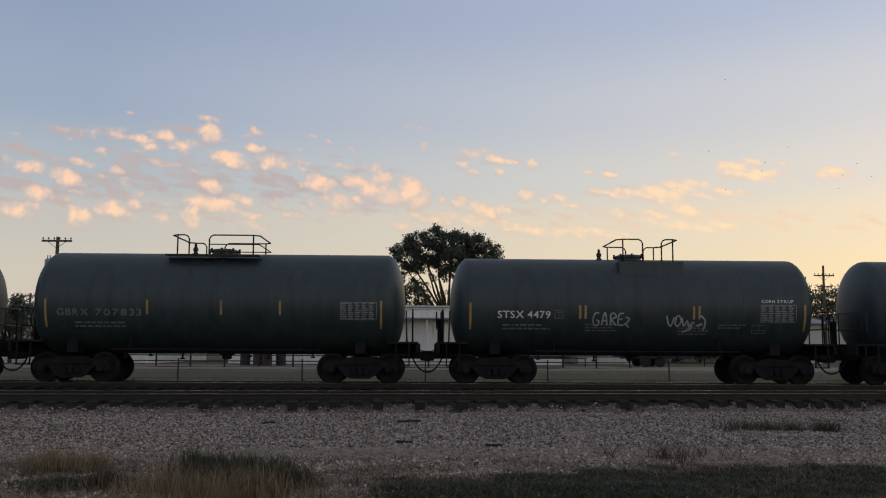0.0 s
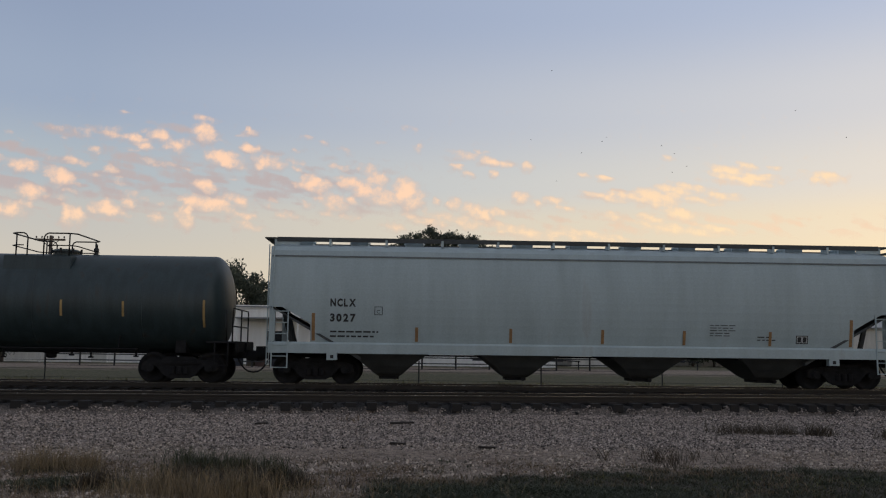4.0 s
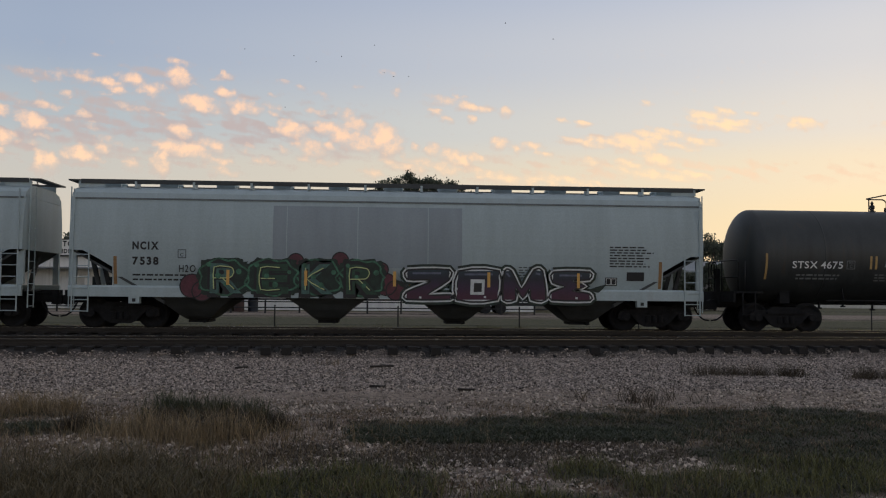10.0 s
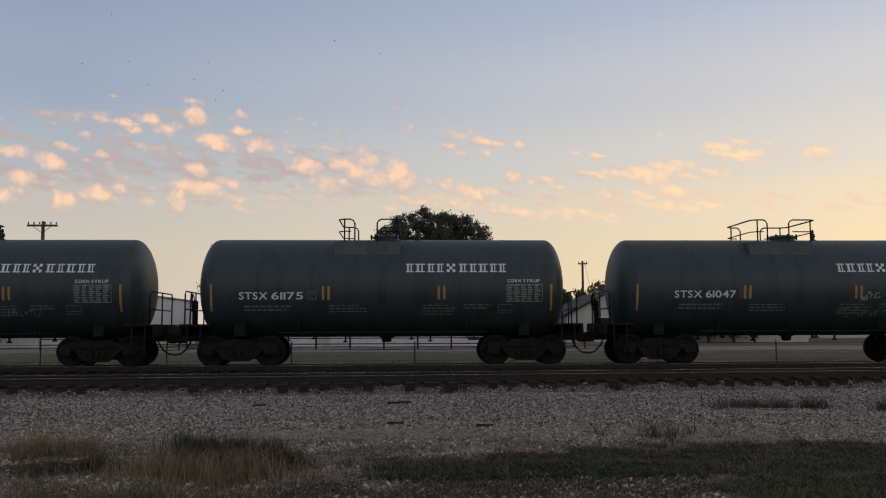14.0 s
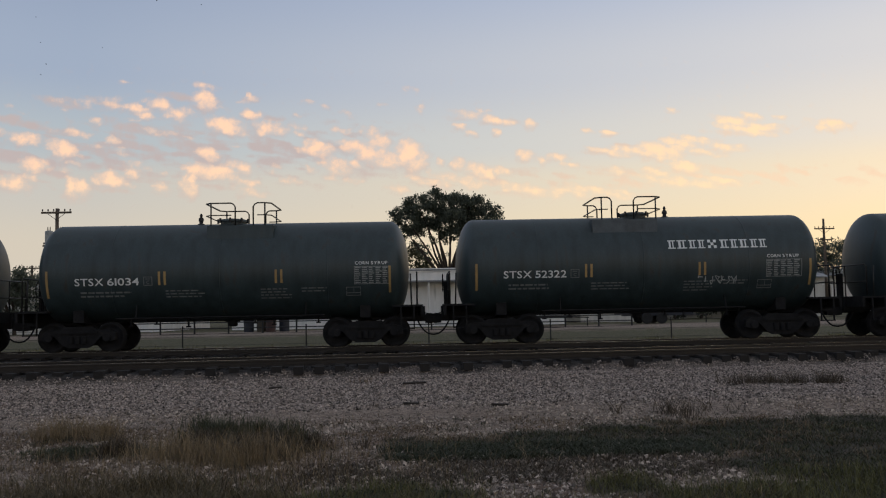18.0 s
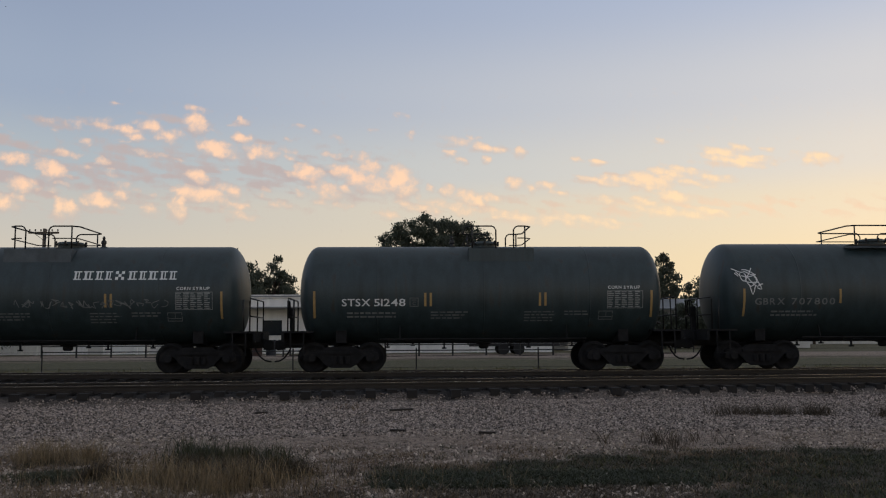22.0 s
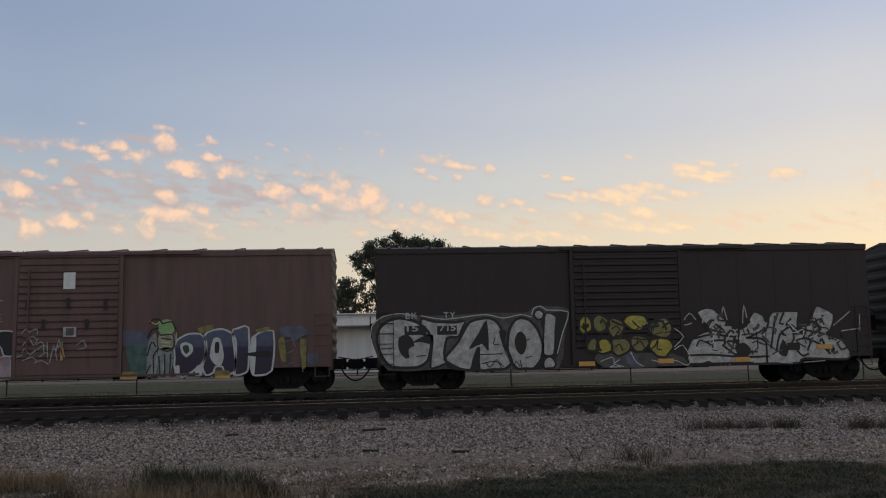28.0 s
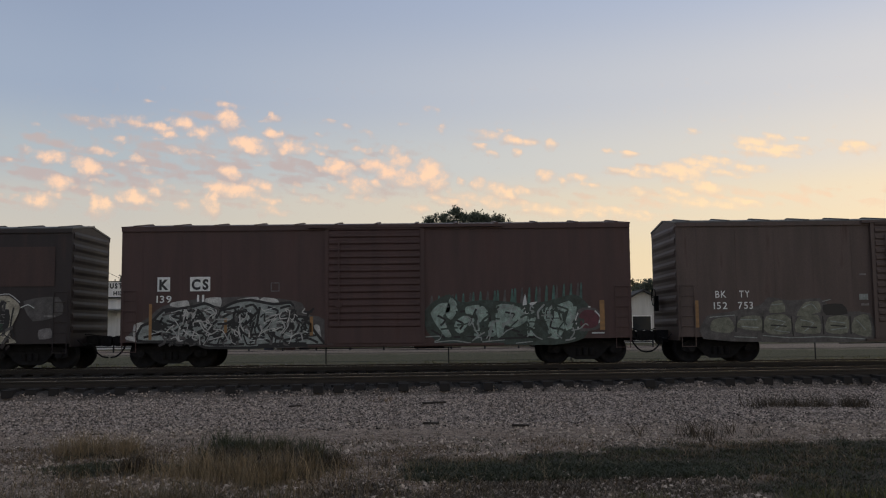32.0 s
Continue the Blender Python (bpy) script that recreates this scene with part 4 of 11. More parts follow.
for kind, paint in (("p", TANK), ("pm", TANK), ("q", TANK), ("qm", TANK), ("rm", TANK), ("g", TANK), ("gm", TANK), ("p", TANK_BROWN)):
    TANK_BASES[kind, paint.name] = tank_base(kind, paint)


def tank(i, kind, number, label, rails, paint=TANK, mark="STSX", **more):
    base = TANK_BASES[rails, paint.name]
    SHELL["r"], SHELL["z"] = (1.60, 2.49) if kind == "g" else (TANK_R, TANK_Z)
    car = copy_thing(base, Matrix())
    tagged(car, label, "freight wagon", "freight train")
    tank_marks(car, kind, mark, number, random.Random(i), **more)
    return put_car(car, i)


def scrawl(car, x, z, w, h, seed, surf, mat, r=.012, n=22):
    """A thin looping line of spray paint."""
    rng, g = random.Random(seed), Geo()
    pts = []
    for i in range(n):
        pts.append((x + w * (i / n) + (rng.random() - .5) * w * .5, z + rng.random() * h))
    part("scrawl", stroke(g, pts, r, surf, .007), mat, car, fix=False)


def tangle(car, x, z, w, h):
    """A star-like knot of quick white spray lines."""
    for k, row in enumerate(([(0, .97), (.3, .83), (.45, .85), (.62, .75), (.8, .75)], [(.35, .93), (.5, .92), (.65, .83), (.78, .72)], [(.68, 1), (.55, .75), (.4, .5), (.3, .55)],
                             [(.25, .8), (.3, .55), (.55, .45), (.85, .45), (.95, .2), (.8, .25)], [(.4, .8), (.6, .5), (.8, .3), (.95, .4)], [(.55, .35), (.65, 0), (.75, .35)],
                             [(.08, .8), (.2, .68)], [(.13, .85), (.25, .7)], [(.3, .7), (.5, .65), (.75, .7), (.85, .45)], [(.45, .75), (.45, .5), (.6, .3), (.8, .5), (.7, .75)],
                             [(.85, .35), (1, .4)])):
        part("scrawl", stroke(Geo(), [(x + u * w, z + v * h) for u, v in row], .014, on_tank, .006 + k * .0004), WHITE_PAINT, car, fix=False)


tank(0, "d", "", "black tank car with a plain unlettered side", "pm", table=False)
tank(1, "g", "707833", "black tank car with single yellow strips and faded number", "gm", mark="GBRX", dim=True)
c = tank(2, "a", "4479", "black tank car with white scrawled tags on its side", "p")
for row in ([(-1.23, 2.21), (-1.35, 2.2), (-1.42, 2.02), (-1.38, 1.84), (-1.27, 1.83), (-1.23, 1.96), (-1.32, 1.99)],
            [(-1.15, 1.83), (-1.08, 2.17), (-1.03, 2.2), (-.97, 1.83)],
            [(-1.14, 1.97), (-.97, 1.97)],
            [(-.86, 1.83), (-.87, 2.17), (-.74, 2.19), (-.7, 2.08), (-.85, 2.01), (-.68, 1.82)],
            [(-.46, 2.2), (-.61, 2.17), (-.63, 1.84), (-.46, 1.85)],
            [(-.62, 2.02), (-.49, 2.03)],
            [(-.41, 2.08), (-.29, 2.05), (-.33, 1.93), (-.43, 1.87), (-.36, 1.84), (-.29, 1.77)],
            [(.88, 2.14), (.93, 1.91), (1.02, 1.81), (1.11, 2.08)],
            [(1.18, 2.11), (1.15, 1.9), (1.24, 1.81), (1.34, 1.97), (1.27, 2.14), (1.17, 2.1)],
            [(1.36, 2.08), (1.42, 1.81), (1.53, 1.99), (1.59, 1.78), (1.69, 1.95)],
            [(1.76, 1.94), (1.6, 1.85), (1.69, 1.79), (1.58, 1.7)],
            [(1.82, 1.83), (2.0, 1.9), (1.85, 1.81)],
            [(1.93, 2.15), (2.07, 2.03), (2.09, 1.84), (2.03, 1.68)],
            [(1.39, 1.63), (1.65, 1.74)]):
    part("scrawl", stroke(Geo(), row, .024, on_tank, .006), SP_GREY, c, fix=False)
tank(3, "a", "3184", "black tank car with white letter blocks on its side", "pm", brand=1.0, shift=(.13, .24))
tank(4, "d", "4270", "black tank car with six yellow strips and a dim number", "rm", dim=True, table=False)
c = put_car(hopper_car("NCLX", "3027", random.Random(5), "pale grey covered hopper with clean sides"), 5)
c = put_car(hopper_car("NCIX", "2043", random.Random(6), "pale grey covered hopper with a faint repainted panel"), 6)
c = put_car(hopper_car("NCIX", "6965", random.Random(7), "pale grey covered hopper with black outlined graffiti"), 7)
HS = on_flat(-1.635)
rng = random.Random(70)
# black outlined piece on the hopper
for pts in (
        [(-4.42, 1.02), (-4.47, 1.27), (-4.45, 1.83), (-4.21, 1.81), (-3.95, 1.91)],
        [(-3.87, 1.93), (-3.33, 2.06), (-3.07, 1.93)],
        [(-3.95, 1.91), (-3.89, 1.53)],
        [(-3.88, 1.92), (-3.83, 1.56)],
        [(-4.12, 1.46), (-3.92, 1.5), (-3.55, 1.63), (-3.58, 1.3), (-3.63, 1.1)],
        [(-4.12, 1.44), (-4.01, 1.5), (-3.75, 1.5), (-3.58, 1.39)],
        [(-2.87, 2), (-2.95, 1.9), (-2.89, 1.47), (-3.01, 1.44), (-3.04, 1.32)],
        [(-2.95, 1.19), (-2.94, 1.03)],
        [(-2.52, 1.3), (-2.53, 1.64), (-2.24, 1.64), (-2.33, 1.39), (-2.44, 1.19), (-2.43, 1.04)],
        [(-2.39, 1.93), (-2.37, 1.67)],
        [(-2.3, 1.67), (-2.29, 1.96), (-1.64, 1.97), (-1.47, 1.67), (-1.32, 1.3)],
        [(-1.18, 1.96), (-1.15, 1.67), (-1.06, 1.3), (-1.32, 1.24)],
        [(-1.15, 2.03), (-0.6, 2.02), (-0.52, 1.79), (-0.28, 1.65), (-0.2, 1.44), (-0.28, 1.3), (-0.52, 1.21), (-0.34, 1.07)],
        [(-1.17, 1.19), (-1.14, 1.03)],
        [(0.02, 2.05), (-0.01, 1.79), (0.03, 1.53), (-0.02, 1.33), (-0.2, 1.32)],
        [(0.35, 2.05), (0.56, 1.99), (0.76, 1.65)],
        [(0.38, 1.73), (0.41, 1.59), (0.59, 1.53), (0.73, 1.65)],
        [(0.64, 1.5), (0.73, 1.36), (0.64, 1.04)],
        [(0.09, 1.3), (0.27, 1.28)],
        [(-4.99, 1.3), (-4.97, 1.5), (-4.8, 1.63), (-4.63, 1.5), (-4.63, 1.3)],
        [(-4.94, 1.03), (-4.92, 1.16), (-4.79, 1.21), (-4.71, 1.16)],
        [(0.85, 1.3), (0.88, 1.47), (1.05, 1.59), (1.25, 1.5), (1.25, 1.3)],
        [(0.86, 1.03), (0.93, 1.2), (1.08, 1.22), (1.25, 1.12), (1.26, 1.03)],
        [(-1.84, 1.16), (-1.81, 1.03)],
        ):
    part("graffiti_line", stroke(Geo(), pts, .035, HS, .006), SP_BLACK, c, fix=False)
for pts in (
        [(-1.92, 1.44), (-1.88, 1.67), (-1.81, 1.44)],
        [(-0.78, 1.59), (-0.57, 1.44), (-0.63, 1.34), (-0.75, 1.44)],
        [(0.02, 2.05), (0.07, 2.05), (0.05, 1.39), (-0.01, 1.39)],
        [(0.38, 1.73), (0.44, 1.67), (0.7, 1.59), (0.5, 1.51), (0.4, 1.59)],
        ):
    part("graffiti_fill", area(Geo(), pts, HS, .007), SP_BLACK, c, fix=False)
for x, z, r in [(-4.75, 1.74, 0.11), (-3.0, 1.89, 0.06), (-2.99, 1.76, 0.05), (-1.35, 1.83, 0.14), (-1.36, 1.62, 0.08), (-1.26, 1.41, 0.06), (-0.26, 1.96, 0.13), (-0.27, 1.76, 0.07), (1.25, 1.67, 0.12)]:
    part("graffiti_ring", stroke(Geo(), ring(x, z, r), .03, HS, .006), SP_BLACK, c, fix=False)
scrawl(c, -9.2, 3.2, .9, .7, 3, on_hopper, SP_GREY, .008, 14)
c = put_car(hopper_car("NCIX", "7538", random.Random(8), "pale grey covered hopper with bright green and purple graffiti", YELLOW), 8)
PANEL_GREY = material("repainted_grey", (0.265, 0.305, 0.335), 0.55, 0, 0.08, 0.8, 20, 0.03, streak=True)
part("repaint_patch", patch(Geo(), -3.66, 2.13, 1.9, 3.78, on_hopper, .002), PANEL_GREY, c, fix=False)
for k, (x, z, r) in enumerate(((-6.05, 1.3, .36), (-5.75, 1.15, .3), (-.2, 1.4, .34), (.1, 1.22, .3), (-2.95, 2.08, .24), (-1.6, 2.12, .25), (-4.45, 1.5, .3), (-.35, 1.85, .22))):
    part("graffiti_bubble", area(Geo(), ring(x, z, r), HS, .0012 + k * .0003), SP_RED, c, fix=False)
    part("graffiti_ring", stroke(Geo(), ring(x, z, r), .018, HS, .0045), SP_BLACK, c, fix=False)
SP_DEEP, SP_SEA = spray("deep_green_spray", (0.009, 0.022, 0.016), .5), spray("sea_green_spray", (0.04, 0.125, 0.075), .6)
for k, (x0, x1) in enumerate(((-5.9, -4.35), (-4.5, -2.8), (-3.0, -1.5), (-1.7, -.2))):
    part("graffiti_cloud", blob(Geo(), x0, x1, 1.0, 2.18, rng, HS, .005 + k * .0003), SP_DEEP, c, fix=False)
    edge = [(x0 + (x1 - x0) * (.5 + .47 * math.cos(a * .35) * (1 + .12 * math.sin(a * 1.9 + k))), 1.59 + .54 * math.sin(a * .35) * (1 + .1 * math.cos(a * 2.3))) for a in range(19)]
    part("graffiti_line", stroke(Geo(), edge, .028, HS, .0064 + k * .0002), SP_SEA, c, fix=False)
    for u, z in ((.22, 1.96), (.55, 1.36), (.8, 1.75), (.4, 1.62)):
        x = x0 + (x1 - x0) * u
        part("graffiti_bubble", area(Geo(), ring(x, z, .06 + .03 * rng.random()), HS, .0152), SP_SEA, c, fix=False)
for k, (ch, x) in enumerate(zip("REKR", (-5.6, -4.2, -2.85, -1.5))):
    part("graffiti_outline", letters(ch, x, 1.08, .98, 1.12, HS, .006 + k * .0004, FATTER), SP_BLACK, c, fix=False)
    part("graffiti_fill", letters(ch, x + .08, 1.14, .86, .96, HS, .010 + k * .0004, FAT), SP_GREEN if k % 2 else SP_TEAL, c, fix=False)
    for row in {"R": ([(0, 0), (0, 1), (.7, 1), (.82, .76), (.66, .52), (0, .5)], [(.35, .5), (.85, 0)]), "E": ([(.8, 1), (0, 1), (0, 0), (.8, 0)], [(0, .5), (.6, .5)]),
                "K": ([(0, 0), (0, 1)], [(.75, 1), (.05, .5), (.8, 0)])}[ch]:
        part("graffiti_line", stroke(Geo(), [(x + .2 + u * .72, 1.22 + w * .66) for u, w in row], .015, HS, .014), SP_LIME, c, fix=False)
        part("graffiti_line", stroke(Geo(), [(x + .25 + u * .72, 1.19 + w * .66) for u, w in row], .026, HS, .0135), SP_BLACK, c, fix=False)
spray_line(c, SP_DEEP, 0.15, 0.004, [(0.45, 1.85), (1.75, 1.87), (1.72, 1.55), (1.08, 1.1), (1.78, 1.1), (1.78, 0.96), (0.43, 0.95), (0.44, 1.18), (1.1, 1.46), (1.1, 1.56), (0.45, 1.56), (0.45, 1.85)], HS)
spray_line(c, SP_DEEP, 0.15, 0.004, [(2.02, 1.83), (3.28, 1.85), (3.23, 0.96), (1.97, 0.95), (2.02, 1.83)], HS)
spray_line(c, SP_DEEP, 0.15, 0.004, [(3.45, 1.85), (3.66, 1.85), (3.98, 1.29), (4.37, 1.89), (4.63, 1.86), (4.74, 0.97), (4.28, 0.97), (4.24, 1.33), (4.02, 1.02), (3.8, 1.36), (3.79, 0.96), (3.4, 0.96), (3.45, 1.85)], HS)
spray_line(c, SP_DEEP, 0.15, 0.004, [(4.97, 1.83), (6.12, 1.84), (6.1, 1.61), (5.55, 1.57), (5.98, 1.4), (5.55, 1.26), (6.1, 1.17), (6.12, 0.96), (4.91, 0.97), (4.91, 1.2), (5.34, 1.38), (4.95, 1.51), (4.97, 1.83)], HS)
cover_area(c, SP_DEEP, 0.0041, [(0.09, 1.54), (0.37, 1.47), (0.4, 1.3), (0.23, 1.36)], HS)
cover_area(c, SP_DEEP, 0.0041, [(6.12, 1.31), (6.62, 1.46), (6.4, 1.21), (6.22, 1.24)], HS)
spray_line(c, SP_WHITE, 0.075, 0.0052, [(0.45, 1.85), (1.75, 1.87), (1.72, 1.55), (1.08, 1.1), (1.78, 1.1), (1.78, 0.96), (0.43, 0.95), (0.44, 1.18), (1.1, 1.46), (1.1, 1.56), (0.45, 1.56), (0.45, 1.85)], HS)
spray_line(c, SP_WHITE, 0.075, 0.0052, [(2.02, 1.83), (3.28, 1.85), (3.23, 0.96), (1.97, 0.95), (2.02, 1.83)], HS)
spray_line(c, SP_WHITE, 0.075, 0.0052, [(3.45, 1.85), (3.66, 1.85), (3.98, 1.29), (4.37, 1.89), (4.63, 1.86), (4.74, 0.97), (4.28, 0.97), (4.24, 1.33), (4.02, 1.02), (3.8, 1.36), (3.79, 0.96), (3.4, 0.96), (3.45, 1.85)], HS)
spray_line(c, SP_WHITE, 0.075, 0.0052, [(4.97, 1.83), (6.12, 1.84), (6.1, 1.61), (5.55, 1.57), (5.98, 1.4), (5.55, 1.26), (6.1, 1.17), (6.12, 0.96), (4.91, 0.97), (4.91, 1.2), (5.34, 1.38), (4.95, 1.51), (4.97, 1.83)], HS)
spray_line(c, SP_BLACK, 0.028, 0.0068, [(0.45, 1.85), (1.75, 1.87), (1.72, 1.55), (1.08, 1.1), (1.78, 1.1), (1.78, 0.96), (0.43, 0.95), (0.44, 1.18), (1.1, 1.46), (1.1, 1.56), (0.45, 1.56), (0.45, 1.85)], HS)
spray_line(c, SP_BLACK, 0.028, 0.0068, [(2.02, 1.83), (3.28, 1.85), (3.23, 0.96), (1.97, 0.95), (2.02, 1.83)], HS)
spray_line(c, SP_BLACK, 0.028, 0.0068, [(3.45, 1.85), (3.66, 1.85), (3.98, 1.29), (4.37, 1.89), (4.63, 1.86), (4.74, 0.97), (4.28, 0.97), (4.24, 1.33), (4.02, 1.02), (3.8, 1.36), (3.79, 0.96), (3.4, 0.96), (3.45, 1.85)], HS)
spray_line(c, SP_BLACK, 0.028, 0.0068, [(4.97, 1.83), (6.12, 1.84), (6.1, 1.61), (5.55, 1.57), (5.98, 1.4), (5.55, 1.26), (6.1, 1.17), (6.12, 0.96), (4.91, 0.97), (4.91, 1.2), (5.34, 1.38), (4.95, 1.51), (4.97, 1.83)], HS)
cover_area(c, FADE_NIGHT, 0.0064, [(0.45, 1.85), (1.75, 1.87), (1.72, 1.55), (1.08, 1.1), (1.78, 1.1), (1.78, 0.96), (0.43, 0.95), (0.44, 1.18), (1.1, 1.46), (1.1, 1.56), (0.45, 1.56)], HS, sharp=True)
cover_area(c, FADE_NIGHT, 0.0064, [(2.02, 1.83), (3.28, 1.85), (3.23, 0.96), (1.97, 0.95)], HS, sharp=True)
cover_area(c, FADE_NIGHT, 0.0064, [(3.45, 1.85), (3.66, 1.85), (3.98, 1.29), (4.37, 1.89), (4.63, 1.86), (4.74, 0.97), (4.28, 0.97), (4.24, 1.33), (4.02, 1.02), (3.8, 1.36), (3.79, 0.96), (3.4, 0.96)], HS, sharp=True)
cover_area(c, FADE_NIGHT, 0.0064, [(4.97, 1.83), (6.12, 1.84), (6.1, 1.61), (5.55, 1.57), (5.98, 1.4), (5.55, 1.26), (6.1, 1.17), (6.12, 0.96), (4.91, 0.97), (4.91, 1.2), (5.34, 1.38), (4.95, 1.51)], HS, sharp=True)
cover_area(c, SP_WHITE, 0.0085, [(2.4, 1.58), (2.84, 1.58), (2.82, 1.11), (2.39, 1.11)], HS, sharp=True)
cover_area(c, SP_BLACK, 0.0095, [(2.51, 1.47), (2.75, 1.47), (2.74, 1.2), (2.49, 1.19)], HS, sharp=True)
spray_line(c, SP_SLATE, 0.03, 0.0085, [(0.61, 1.75), (1.48, 1.76)], HS)
spray_line(c, SP_SLATE, 0.03, 0.0085, [(2.21, 1.73), (3.08, 1.74)], HS)
spray_line(c, SP_SLATE, 0.03, 0.0085, [(3.52, 1.78), (3.61, 1.67)], HS)
spray_line(c, SP_SLATE, 0.03, 0.0085, [(4.42, 1.79), (4.56, 1.75)], HS)
spray_line(c, SP_SLATE, 0.03, 0.0085, [(5.16, 1.73), (5.87, 1.73)], HS)
spray_line(c, SP_WHITE, 0.03, 0.0095, [(0.82, 1.01), (0.89, 1.01)], HS)
spray_line(c, SP_WHITE, 0.03, 0.0095, [(2.81, 1.04), (2.88, 1.04)], HS)
spray_line(c, SP_WHITE, 0.03, 0.0095, [(5.66, 1.03), (5.73, 1.03)], HS)
spray_line(c, SP_WHITE, 0.03, 0.0095, [(1.93, 1.29), (2.0, 1.29)], HS)
spray_line(c, SP_WHITE, 0.03, 0.0095, [(4.77, 1.13), (4.84, 1.13)], HS)
part("fine_print", fine_print(Geo(), 6.75, 8.15, 2.6, 8, .085, .04, rng, on_hopper), BLACK_PAINT, c, fix=False)
part("consolidated_plate", patch(Geo(), 7.3, 7.85, 1.58, 1.85, on_hopper, .006), BLACK_PAINT, c, fix=False)
for x in (-4.98, -2.64, .06, 2.96, 5.75):
    part("reflector", patch(Geo(), x - .045, x + .045, 1.34, 1.8, HS, .03), YELLOW, c, "yellow reflective strip", fix=False)
part("scrawl", letters("H2O", -6.45, 1.72, .22, .5, HS, .006), SP_BLACK, c, fix=False)
c = tank(9, "a", "4675", "brownish black tank car with a white four-lobed emblem", "p", paint=TANK_BROWN, emblem=True, end=.2)
scribble(c, -1.45, 2.02, 1.25, .42, 9, 11, SP_GREY, .013)
c = tank(10, "a", "3234", "black tank car with white letter blocks and a faint tag", "pm", brand=1.3)
scribble(c, 1.2, 1.5, 1.6, .3, 9, 12, DIM_PAINT, .011)
tank(11, "a", "61175", "black tank car with white letter blocks on its side", "qm", brand=0.72)
c = tank(12, "a", "61047", "black tank car with white letter blocks on its side", "qm", brand=1.19, shift=(.33, .03))
scribble(c, 1.2, 1.45, 1.6, .35, 8, 19, DIM_PAINT, .012)
scribble(c, 1.9, 1.95, .6, .3, 3, 29, SP_GREY, .01)
c = tank(13, "a", "51354", "black tank car with faint scrawls beside its number", "rm")
scrawl(c, -5.4, 2.0, .7, .35, 13, on_tank, DIM_PAINT, .012)
scribble(c, .2, 2.0, 1.5, .35, 7, 14, DIM_PAINT, .012)
tank(14, "a", "61034", "black tank car with clean stencilled number", "q", end=.3)
c = tank(15, "a", "52322", "black tank car with white letter blocks and small tag", "qm", brand=0.78)
scribble(c, 1.7, 1.72, 1.2, .3, 7, 15, SP_GREY, .011)
tank(16, "a", "61063", "black tank car with white letter blocks on its side", "q", brand=1.95, shift=(.15, 0))
c = tank(17, "a", "61207", "black tank car with white letter blocks on its side", "qm", brand=0.73)
scribble(c, -1.0, 1.98, 4.6, .3, 20, 18, DIM_PAINT, .012)
tank(18, "a", "51248", "black tank car with stencilled number and test table", "q")
c = tank(19, "g", "707800", "black tank car with a tangle of white scrawl", "g", mark="GBRX", dim=True)
tangle(c, -5.45, 2.35, .95, .85)
c = tank(20, "a", "51339", "black tank car with a tangle of white scrawl", "q")
tangle(c, -5.42, 2.28, .9, .85)
scribble(c, -1.9, 1.5, 3.2, .32, 13, 21, DIM_PAINT, .012)
c = tank(21, "a", "51528", "black tank car with a tangle of white scrawl", "p")
tangle(c, -5.42, 2.28, .9, .85)
for base in TANK_BASES.values():
    for o in (*base.children_recursive, base):
        bpy.data.objects.remove(o)

BS, DS = on_flat(-1.585), on_flat(-1.69)
c = put_car(boxcar(BOX_RED, rng, "oxide red boxcar with black, purple and lime graffiti", (-1.45, 1.55)), 22)
for txt, x, z, w in (("BK", -6.67, 2.0, .32), ("TY", -6.05, 2.0, .32), ("151", -6.75, 1.56, .46), ("588", -6.07, 1.56, .5)):
    part("lettering", letters(txt, x, z, .2, w, BS), SP_GREY, c, fix=False)
# black letters edged in white with pink and blue fades
for i, pts in enumerate((
        [(-5.41, 0.62), (-5.43, 0.96), (-5.34, 1.53), (-5.4, 1.79), (-4.97, 1.97), (-4.85, 1.81), (-4.81, 1.48), (-4.54, 1.51), (-4.62, 1.95), (-3.97, 1.95), (-3.97, 1.8), (-4.11, 1.6), (-4.02, 1.17), (-4.08, 0.6)],
        [(-4, 1.6), (-3.74, 1.8), (-3.34, 1.94), (-3.17, 2), (-3.11, 1.74), (-2.77, 1.56), (-2.67, 1.16), (-2.77, 0.82), (-2.97, 0.6), (-3.62, 0.61), (-3.85, 0.94), (-3.97, 1.29)],
        [(-2.77, 1.94), (-2.37, 1.93), (-1.91, 2.04), (-1.56, 2.02), (-1.34, 1.87), (-1.36, 1.38), (-1.56, 1.29), (-1.79, 1.32), (-1.91, 1.58), (-2.42, 1.53), (-2.37, 1.19), (-2.11, 0.87), (-2.34, 0.61), (-2.83, 0.62), (-2.68, 0.99), (-2.67, 1.45)],
        )):
    part("graffiti_fill", area(Geo(), pts, BS, .006 + i * .001), SP_BLACK, c, fix=False)
    part("graffiti_outline", stroke(Geo(), pts + pts[:1], .019, BS, .010), SP_WHITE, c, fix=False)
